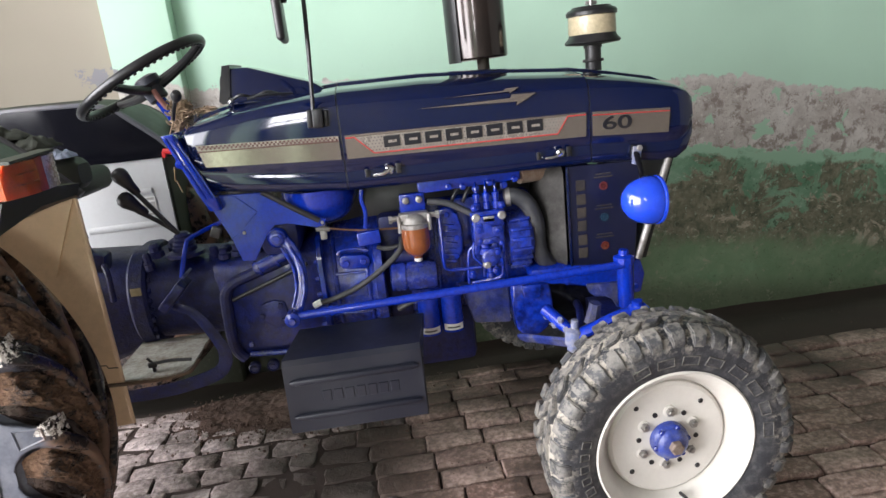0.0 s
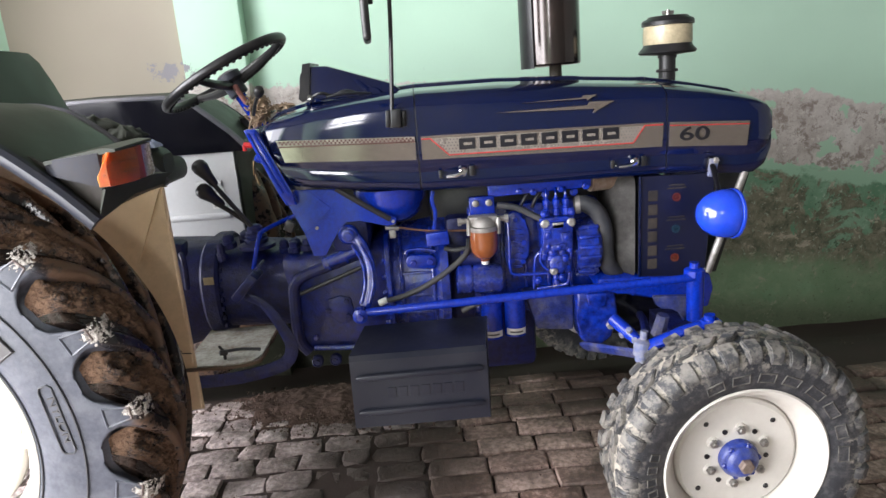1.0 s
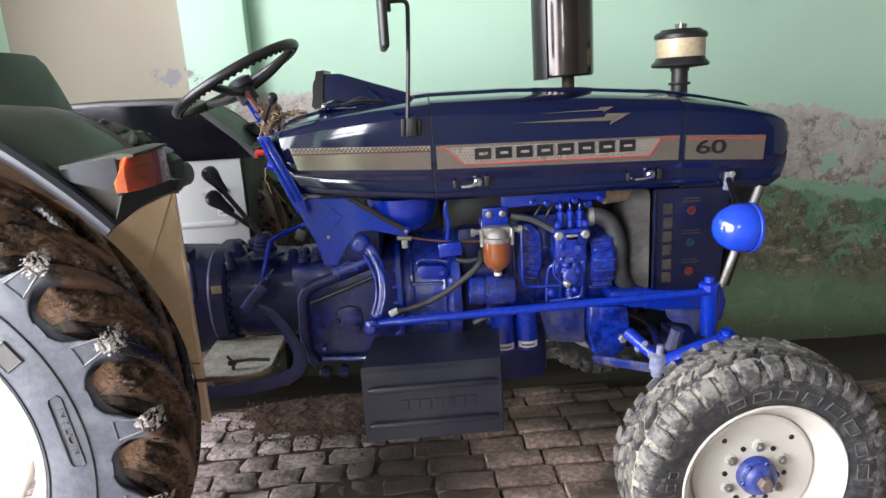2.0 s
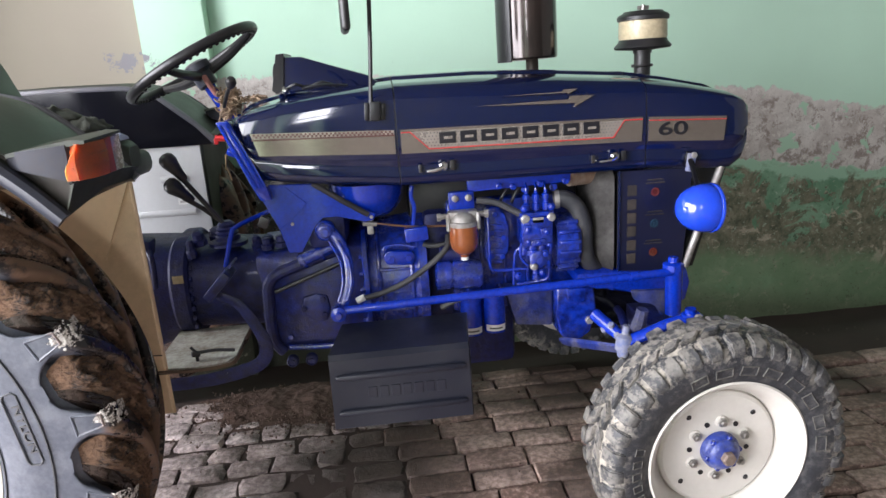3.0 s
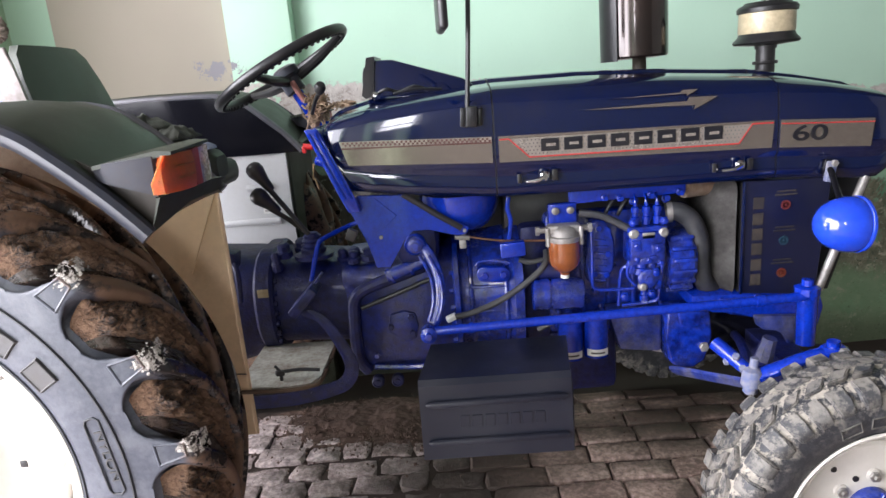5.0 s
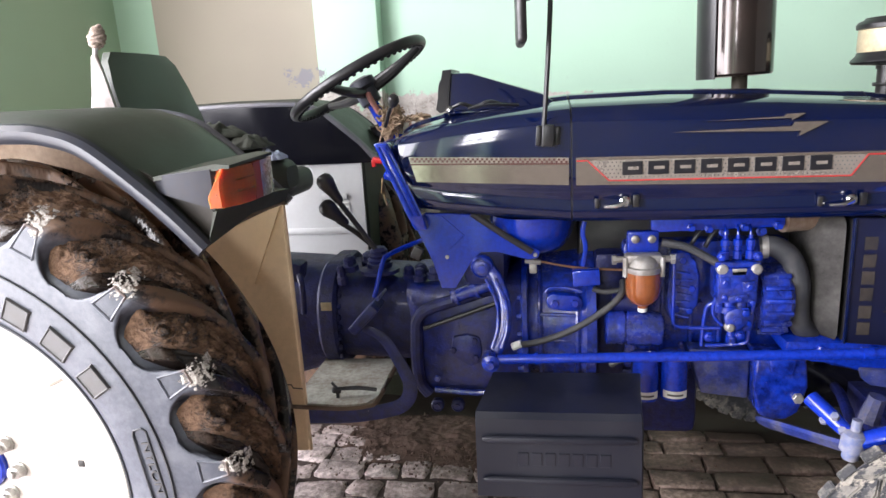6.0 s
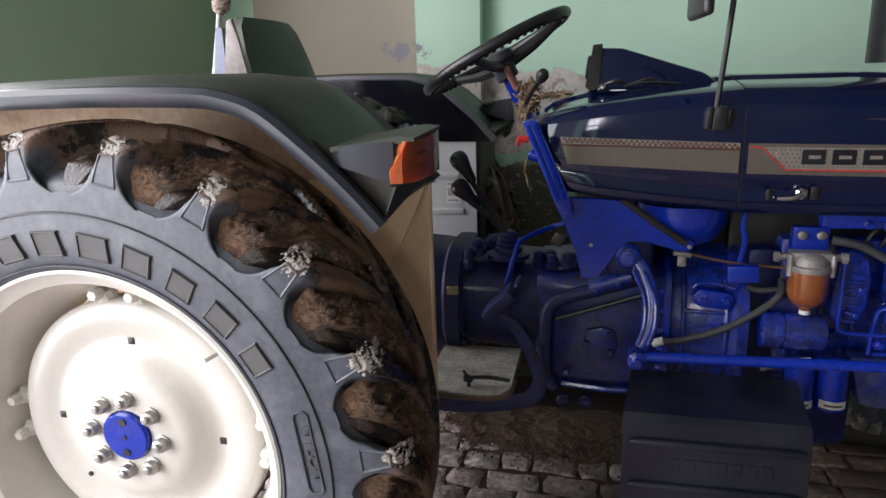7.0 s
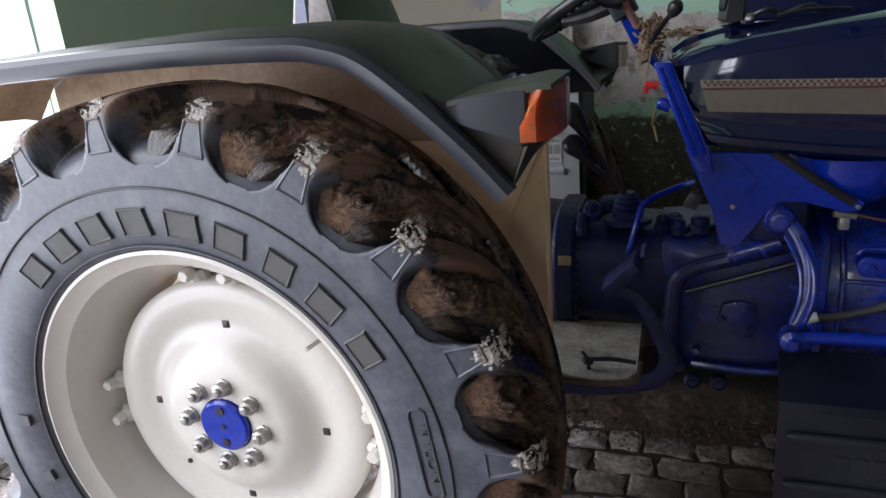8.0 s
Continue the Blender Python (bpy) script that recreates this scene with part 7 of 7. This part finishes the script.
def fender_lamp(s):
    bm = B()
    rings = [[Vector((x, s * y, z)) for y, z in pts] for x, pts in ((0.530, ((0.885, 1.323), (0.74, 1.324), (0.74, 1.296), (0.885, 1.294))), (0.56, ((0.902, 1.327), (0.72, 1.328), (0.72, 1.285), (0.902, 1.288))), (0.652, ((0.900, 1.334), (0.68, 1.346), (0.68, 1.256), (0.900, 1.258))), (0.668, ((0.880, 1.334), (0.68, 1.344), (0.68, 1.262), (0.880, 1.264))))]
    loft(bm, rings)
    ob = part("fender_lamp", bm, HOUSING, tractor, "grey lamp housing with an orange lens on the fender")
    bm = B()
    # wrap-round lens whose rear edge slants
    rows = []
    for z, x0 in ((1.261, 0.645), (1.283, 0.645), (1.300, 0.656), (1.318, 0.668), (1.334, 0.676)):
        d = 0.003 * (1 - ((z - 1.2975) / 0.037) ** 2)
        rows.append([Vector((x, s * y, z)) for x, y in ((x0, 0.903 + d), (max(0.668, x0 + 0.003), 0.902 + d), (0.684 + d, 0.870), (0.690 + d, 0.835), (0.692 + d, 0.805), (0.640, 0.805), (0.640, 0.880))])
    loft(bm, rows)
    for z in (1.286, 1.309):
        tube(bm, [(0.660, s * 0.9045, z), (0.686, s * 0.868, z + 0.001), (0.694, s * 0.806, z + 0.002)], 0.0022, 6)
    part("indicator_lens", bm, ORANGE, ob, "orange wrap-round indicator lens")
    bm = B(); loft(bm, [[Vector((x, s * y, z)) for y, z in ((0.804, 1.334), (0.772, 1.337), (0.772, 1.262), (0.804, 1.262))] for x in (0.64, 0.693)])
    part("tail_lens", bm, REDLENS, ob, "dark red lamp lens")
    bm = B(); loft(bm, [[Vector((x, s * y, z)) for x, y in ((0.64, 0.771), (0.693, 0.771), (0.691, 0.720), (0.680, 0.685), (0.64, 0.685))] for z in (1.262, 1.336)])
    part("clear_lens", bm, SMOKELENS, ob, "dusty clear lamp lens")
    bm = B(); loft(bm, [[Vector((x, s * y, z + dz)) for x, z in ((0.535, 1.330), (0.66, 1.349), (0.690, 1.346), (0.690, 1.340), (0.535, 1.322))] for y, dz in ((0.70, 0.0), (0.80, -0.003), (0.898, -0.006))])
    part("lamp_cover", bm, OLIVE, ob)
    # recessed web between the housing and the fender, the hollow's shade in its colour
    bm = B(); loft(bm, [[Vector((x, s * (y + dy), z)) for x, y, z in ((0.470, 0.878, 1.352), (0.535, 0.878, 1.312), (0.646, 0.884, 1.260), (0.626, 0.884, 1.196), (0.606, 0.884, 1.19), (0.52, 0.878, 1.268))] for dy in (0.0, -0.01)])
    part("web", bm, SHADEWEB, ob, "dark brown web filling the shaded hollow under the lamp housing")
    # gusset below the lamp
    bm = B(); loft(bm, [[Vector((x, s * y, z)) for x, z in pts] for y, pts in ((0.90, ((0.648, 1.254), (0.655, 1.256), (0.626, 1.186))), (0.70, ((0.52, 1.26), (0.668, 1.258), (0.630, 1.215))), (0.475, ((0.52, 1.25), (0.628, 1.235), (0.616, 1.205))))])
    part("gusset", bm, OLIVE, ob)


fender_lamp(-1)
fender_lamp(1)
# pressed ribs, sticker and lower rod on the left inner sheet
for z, x0, x1 in ((0.928, 0.20, 0.50), (1.068, 0.38, 0.485)):
    bm = B(); tube(bm, [(x0, 0.462, z), (x1, 0.462, z)], 0.014, 10, flat=0.6)
    part("pressed_rib", bm, WHITE, fender_left)
bm = B(); bx(bm, (0.463, 0.460, 1.003), (0.058, 0.002, 0.085))
part("instruction_sticker", bm, LABEL, fender_left, "faded pictogram sticker")
bm = B()
for x, z, w, h in ((0.463, 1.036, 0.048, 0.010), (0.450, 1.006, 0.020, 0.032), (0.477, 1.006, 0.020, 0.032), (0.463, 0.972, 0.044, 0.008)):
    bx(bm, (x, 0.4585, z), (w, 0.001, h))
tagged(part("pictogram_bars", bm, FADED, fender_left), kind="stuff")
# right footboard with a small lever above it
FOOT = surface("muddy_white_footboard", (0.56, 0.58, 0.51), 0.5, amount=0.6, relief=0.4, scale=16, fine=80, dirt=(0.20, 0.15, 0.11))
bm = B(); prism_flat(bm, [(0.56, -0.470), (0.70, -0.478), (0.772, -0.462), (0.794, -0.42), (0.794, -0.16), (0.56, -0.16)], 0.629, 0.639)
foot = part("footboard", bm, FOOT, tractor, "dirty pale footboard beside the gearbox")
bm = B(); tube(bm, smooth_path([(0.562, -0.474, 0.632), (0.70, -0.482, 0.632), (0.775, -0.466, 0.632), (0.798, -0.42, 0.632), (0.798, -0.18, 0.632)], 4), 0.006, 8)
part("footboard_edge", bm, surface("rusty_muddy_edge", (0.11, 0.065, 0.04), 0.8, amount=0.5, relief=0.5, scale=20), foot, "rusty muddy rim of the footboard")
bm = B(); tube(bm, [(0.79, -0.405, 0.652), (0.735, -0.415, 0.662), (0.688, -0.428, 0.664)], 0.0055, 8, 3); bx(bm, (0.682, -0.431, 0.662), (0.026, 0.020, 0.016), (0, 10, 25), 0.005); tube(bm, [(0.685, -0.43, 0.664), (0.668, -0.425, 0.682)], 0.004, 6); tube(bm, [(0.684, -0.43, 0.660), (0.684, -0.43, 0.637)], 0.005, 6)
part("foot_lever", bm, BLACK, tractor, "dark foot lever above the footboard")


# ---- loose things on the tractor ----
def rag(name, label, mat, c, size, seed, n=34):
    """A crumpled piece of cloth: a sheet pushed together into folds, with a thin underside."""
    bm = B()
    off = Vector((seed * 3.1, seed * 1.7, seed))
    top, low = [], []
    for i in range(n):
        a, b = [], []
        for k in range(n):
            u, v = 2 * i / (n - 1) - 1, 2 * k / (n - 1) - 1
            r = max(abs(u), abs(v))
            ang = math.atan2(v, u)
            edge = 0.86 + 0.22 * noise.noise(Vector((math.cos(ang) * 1.3, math.sin(ang) * 1.3, 0)) + off)
            du, dv = r * math.cos(ang) * edge, r * math.sin(ang) * edge
            q = Vector((u, v, 0)) + off
            fold = 1 - 2.6 * abs(noise.noise(Vector((q.x * 1.5 + q.y * 0.8, q.y * 0.7, q.z))))
            small = 1 - 2.6 * abs(noise.noise(Vector((q.x * 2.0, q.y * 3.6 - q.x, q.z * 2))))
            lift = (1 - r ** 3) * (0.55 + 0.45 * fold + 0.22 * small) - 0.25 * r * r
            p = Vector((c[0] + size[0] * 1.15 * du + 0.010 * noise.noise(q * 3), c[1] + size[1] * 1.15 * dv + 0.010 * noise.noise(q * 3 + off), c[2] + size[2] * lift))
            a.append(bm.verts.new(p))
            b.append(bm.verts.new(p - Vector((0, 0, 0.004))))
        top.append(a)
        low.append(b)
    for i in range(n - 1):
        for k in range(n - 1):
            bm.faces.new((top[i][k], top[i + 1][k], top[i + 1][k + 1], top[i][k + 1]))
            bm.faces.new((low[i][k], low[i][k + 1], low[i + 1][k + 1], low[i + 1][k]))
    rim = [(i, 0) for i in range(n)] + [(n - 1, k) for k in range(1, n)] + [(i, n - 1) for i in range(n - 2, -1, -1)] + [(0, k) for k in range(n - 2, 0, -1)]
    for (a, b), (d, e) in zip(rim, rim[1:] + rim[:1]):
        bm.faces.new((top[a][b], low[a][b], low[d][e], top[d][e]))
    ob = link(name, bm, mat, angle=80)
    return tagged(ob, label, "rag")


bm = B()
loft(bm, [rr(0.23, 0.05, 1.20, 1.375, 0.025, y=-0.25), rr(0.25, 0.062, 1.19, 1.392, 0.03, y=-0.25), rr(0.36, 0.065, 1.19, 1.362, 0.03, y=-0.25), rr(0.49, 0.065, 1.19, 1.305, 0.03, y=-0.25), rr(0.535, 0.06, 1.195, 1.285, 0.03, y=-0.25), rr(0.552, 0.045, 1.21, 1.27, 0.02, y=-0.25)])
part("arm_rest", bm, OLIVE, seat, "dark olive padded arm rest beside the seat")
rag("rag", "crumpled dusty grey cloth lying on the arm rest", CLOTH, (0.345, -0.26, 1.372), (0.075, 0.070, 0.030), 2)
rag("rag", "crumpled dusty grey cloth slipping down the arm rest", CLOTH, (0.432, -0.265, 1.338), (0.060, 0.068, 0.026), 5)
rag("rag", "pale blue cloth lying at the end of the arm rest", PALECLOTH, (0.502, -0.275, 1.302), (0.042, 0.052, 0.018), 9)
# post behind the seat
bm = B(); tube(bm, [(-0.285, 0.10, 1.15), (-0.280, 0.10, 1.47), (-0.262, 0.10, 1.59), (-0.243, 0.10, 1.69)], [0.018, 0.018, 0.010, 0.008], 12)
pole = part("rear_post", bm, surface("white_painted_post", (0.55, 0.53, 0.53), 0.35, amount=0.45, scale=20), tractor, "white post with a cloth wrapped top behind the seat")
bm = B(); loft(bm, [[Vector((-0.262 + dx, 0.10 + dy, 1.45)) for dx, dy in ((-0.02, -0.02), (0.030, -0.02), (0.030, 0.02), (-0.02, 0.02))], [Vector((-0.248 + dx, 0.10 + dy, 1.62)) for dx, dy in ((-0.012, -0.012), (0.010, -0.012), (0.010, 0.012), (-0.012, 0.012))]])
part("post_gusset", bm, surface("dull_blue_grey", (0.18, 0.2, 0.3), 0.4, amount=0.3), pole)
bm = B(); bx(bm, (-0.245, 0.10, 1.452), (0.075, 0.045, 0.012), bev=0.003)
part("red_band", bm, REDLENS, pole)
bm = B()
CP = surface("dirty_pink_cloth", (0.36, 0.28, 0.24), 0.95, amount=0.5, relief=0.8, scale=30)
wound = []
for k in range(110):
    f = k / 109
    r = 0.010 + 0.014 * math.sin(math.pi * min(1.0, f * 1.08))
    a = f * 2 * math.pi * 8
    wound.append(Vector((-0.243 + 0.016 * f + r * math.cos(a), 0.10 + r * math.sin(a), 1.668 + 0.062 * f + 0.005 * math.sin(2.3 * a))))
tube(bm, wound, 0.0078, 6)
tagged(link("rag", bm, CP, angle=80), "dirty cloth knotted round the top of the post", "rag")


# ---- mud on the rear tyre ----
def mud_between(k, lo, hi, thick, rough):
    """Caked mud in the valley behind one tread bar, from lo to hi across it."""
    bm = B()
    rows = []
    n, q = 46, 60
    curve = dense(VALLEY[6:19], 4)
    for j in range(q):
        t = j / (q - 1)
        h = 0.202 - 0.211 * t
        sweep, _ = lug_sweep(h, 1)
        base = float(np.interp(h, [p[1] for p in curve][::-1], [p[0] for p in curve][::-1]))
        end = math.sqrt(max(0.0, 1 - (1 - min(1.0, t / 0.30)) ** 2))
        row = []
        for i in range(n):
            u = lo + (hi - lo) * i / (n - 1)
            w = 13.6 * end * (1 + 0.06 * noise.noise((k * 2.7, t * 4, 1.0))) + 0.3
            a = 9.0 + sweep + (u - 0.5) * w
            v = i / (n - 1)
            edge = step01(v, 0.0, 0.24) * step01(t, 0.0, 0.14) * (1 - 0.5 * step01(t, 0.6, 1.0))
            lump = 1 + 0.30 * noise.noise((k * 1.3, u * 2.2, t * 3.0)) + rough * (0.20 * noise.noise((k * 3.3, u * 7, t * 9)) + 0.16 * noise.noise((k, u * 17, t * 22)) + 0.13 * noise.noise((k * 2.1, u * 34, t * 42)))
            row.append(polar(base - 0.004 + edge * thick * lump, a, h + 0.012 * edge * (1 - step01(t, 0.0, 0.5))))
        rows.append(row)
    loft(bm, rows, closed=False)
    return bm


def splat(ang0, seed, low):
    """A thin ragged film of dried splash on a lug end."""
    bm = B()
    nr, na = 96, 90
    grid = {}
    for i in range(nr + 1):
        for j in range(na + 1):
            u, v = i / nr, j / na
            r, a = 0.612 + 0.082 * u, ang0 + (v - 0.5) * 8.5
            h = float(np.interp(r, [0.590, 0.632, 0.666, 0.687, 0.696], [0.2115, 0.2085, 0.202, 0.186, 0.158]))
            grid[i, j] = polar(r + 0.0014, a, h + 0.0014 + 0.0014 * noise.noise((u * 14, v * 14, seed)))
    made = {}
    for i in range(nr):
        for j in range(na):
            u, v = (i + 0.5) / nr, (j + 0.5) / na
            d = ((u - 0.74) / low) ** 2 + ((v - 0.5) / 0.27) ** 2
            f = 0.72 - 0.46 * d + 0.30 * noise.noise((u * 3 + seed * 3.7, v * 6, seed)) + 0.28 * noise.noise((u * 8 + seed, v * 15, seed * 2.1)) + 0.18 * noise.noise((u * 12 + v * 9, v * 30, seed * 1.3))
            if f > 0.38:
                q = [(i, j), (i + 1, j), (i + 1, j + 1), (i, j + 1)]
                for key in q:
                    if key not in made:
                        made[key] = bm.verts.new(grid[key])
                bm.faces.new([made[key] for key in q])
    return bm


for k in range(20):
    ang = 18 * k + 6
    if not (0 <= (ang + 50) % 360 <= 220):
        continue
    side = (ang + 50) % 360
    if side < 128:
        ob = part("caked_mud", mud_between(k, 0.24, 1.10, 0.044, 1.3), MUD, rear_right, "brown mud caked between the tread lugs", 100)
        ob.rotation_euler = (0, radians(-ang), 0)
    if side < 130:
        ob = part("wet_mud", mud_between(k + 40, 0.0, 0.6, 0.026, 0.8), WETMUD, rear_right, "blackish wet mud in a tread valley", 100)
        ob.rotation_euler = (0, radians(-ang), 0)
    if side > 168:
        continue
    rngm = random.Random(k)
    sp = part("dried_mud", splat(rngm.uniform(-0.6, 0.6), k + 0.37, rngm.uniform(0.34, 0.52) if side < 120 else 0.24), DRYMUD, rear_right, "pale dried splash on a lug end", 80)
    sp.rotation_euler = (0, radians(-ang), 0)

# ---- brick floor ----
def brick_mesh(l, w, seed):
    bm = B()
    rng = random.Random(seed)
    rings = []
    for inset, z in ((0.0, -0.045), (0.0, -0.010), (0.003, -0.003), (0.009, 0.0)):
        ring = []
        j = 0.005 if l > 0.2 else 0.008
        corner = 0.98 if l > 0.2 else 0.945
        for cx, cy in ((-1, -1), (-0.62, -1.02), (0, -1), (0.62, -1.02), (1, -1), (1, 0), (1, 1), (0.62, 1.02), (0, 1), (-0.62, 1.02), (-1, 1), (-1, 0)):
            ring.append(Vector((cx * (l / 2 - inset) * (corner if abs(cx) == 1 and abs(cy) == 1 else 1) + rng.uniform(-j, j), cy * (w / 2 - inset) * (corner if abs(cx) == 1 and abs(cy) == 1 else 1) + rng.uniform(-j, j), z + (rng.uniform(-0.004, 0.003) if z == 0 else 0))))
        rings.append(ring)
    loft(bm, rings)
    bmesh.ops.recalc_face_normals(bm, faces=bm.faces)
    me = bpy.data.meshes.new("brick")
    bm.to_mesh(me)
    bm.free()
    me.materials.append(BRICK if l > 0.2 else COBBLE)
    for p in me.polygons:
        p.use_smooth = True
    me.set_sharp_from_angle(angle=radians(50))
    return me


floor_root = tagged(thing("floor", "floor of worn reddish bricks in rough courses", "floor"), kind="structure")
long_bricks = [brick_mesh(0.225, 0.108, 10 + k) for k in range(8)]
SHORT = (0.105, 0.135, 0.165, 0.195)
short_bricks = {l: [brick_mesh(l, 0.101, 40 + 7 * i + k) for k in range(5)] for i, l in enumerate(SHORT)}
rng = random.Random(11)
spots = []
y = -3.6
row = 0
while y < 1.66:
    x = REAR_X - 1.5 + rng.uniform(0, 0.2)
    while x < 6.3:
        short = x < 1.22 + 0.14 * math.sin(row)
        l = rng.choice(SHORT) if short else 0.225
        short = l if short else 0
        gap = rng.uniform(0.005, 0.015) if short else rng.uniform(0.003, 0.009)
        spots.append((x + l / 2, y + rng.uniform(-0.006, 0.006) + (0.03 * math.sin(x * 1.7) if short else 0.012 * math.sin(x)), short))
        x += l + gap
    y += 0.119 + rng.uniform(-0.004, 0.004)
    row += 1
def bare(x, y):
    """Where loose dirt hides the bricks."""
    lim = 0.62 - 0.22 * min(max((x - 1.9) / 0.8, 0.0), 1.0)
    return y > lim + 0.12 * noise.noise((x * 2.2, 3.0, 0)) or (0.80 < x < 1.08 and y > 0.44 + 0.16 * noise.noise((x * 5, 7.0, 0)))


spots = [p for p in spots if not bare(p[0], p[1])]
near, rest = [], []
for s in spots:
    (near if 0.1 < s[0] < 4.2 and -0.72 < s[1] < 0.60 else rest).append(s)
near = sorted(near, key=lambda s: abs(s[0] - 1.9) * 0.4 + abs(s[1] + 0.1))
near, rest = near[:300], rest + near[300:]


def brick_pose(s):
    x, y, short = s
    slope = math.degrees(math.atan((drop(y + 0.05) - drop(y - 0.05)) / 0.1))
    return pose(x, y, drop(y) + rng.uniform(-0.005, 0.004) - (rng.uniform(0.002, 0.014) if short else 0), slope + rng.uniform(-1.6, 1.6), rng.uniform(-1.5, 1.5), rng.uniform(-6, 6) if short else rng.uniform(-1.5, 1.5))


# low spread of loose dirt below the gearbox
bm = B()
grid = []
for i in range(181):
    row = []
    for k in range(111):
        x, y = 0.15 + 1.35 * i / 180, 0.20 + 0.80 * k / 110
        d = ((x - 0.86) / 0.52) ** 2 + ((y - 0.60) / 0.30) ** 2
        h = 0.020 - 0.030 * d + 0.014 * noise.noise((x * 6, y * 6, 4)) + 0.008 * noise.noise((x * 19, y * 19, 5)) + 0.006 * noise.noise((x * 47, y * 47, 6)) + 0.005 * noise.noise((x * 95, y * 95, 7))
        row.append(bm.verts.new((x, y, drop(y) + max(-0.03, h))))
    grid.append(row)
for a, b in zip(grid, grid[1:]):
    for i in range(110):
        bm.faces.new((a[i], b[i], b[i + 1], a[i + 1]))
tagged(link("dirt_spread", bm, CLODS, angle=80), "loose brown dirt spread over the bricks under the tractor", "dirt", kind="stuff")

# loose clods of dirt over the joints
verts, faces = [], []
rngc = random.Random(33)
for k in range(1500):
    if k < 1200:
        x, y = rngc.gauss(0.88, 0.30), rngc.gauss(0.46, 0.15)
    else:
        x, y = rngc.uniform(0.2, 4.2), rngc.uniform(-0.6, 0.9)
    if y > 1.5 or y < -0.7:
        continue
    r = rngc.uniform(0.003, 0.009) if k < 1200 else rngc.uniform(0.002, 0.005)
    base = len(verts)
    m = pose(x, y, drop(y) + 0.001, rngc.uniform(0, 360), rngc.uniform(0, 360), rngc.uniform(0, 360))
    for c in ((1, 0, 0), (-0.9, 0.2, 0), (0, 1, 0.1), (0.1, -0.8, 0), (0, 0, 0.8), (0, 0.1, -0.9)):
        verts.append(m @ (Vector(c) * r * rngc.uniform(0.7, 1.3)))
    faces += [[base + i for i in f] for f in ((0, 2, 4), (2, 1, 4), (1, 3, 4), (3, 0, 4), (2, 0, 5), (1, 2, 5), (3, 1, 5), (0, 3, 5))]
me = bpy.data.meshes.new("loose_dirt")
me.from_pydata(verts, [], faces)
me.materials.append(CLODS)
tagged(new("loose_dirt", me), "scattered dark clods of dry dirt on the brick floor", "dirt", kind="stuff")

for s in near:
    ob = new("brick", rng.choice(short_bricks[s[2]] if s[2] else long_bricks))
    ob.parent = floor_root
    ob.matrix_local = brick_pose(s)
verts, faces, kinds = [], [], []
for s in rest:
    me = rng.choice(short_bricks[s[2]] if s[2] else long_bricks)
    m = brick_pose(s)
    base = len(verts)
    verts += [m @ v.co for v in me.vertices]
    faces += [[base + i for i in p.vertices] for p in me.polygons]
    kinds += [1 if s[2] else 0] * len(me.polygons)
me = bpy.data.meshes.new("far_bricks")
me.from_pydata(verts, [], faces)
me.materials.append(BRICK)
me.materials.append(COBBLE)
me.polygons.foreach_set("material_index", kinds)
ob = new("far_bricks", me)
ob.parent = floor_root
tagged(ob, kind="stuff")
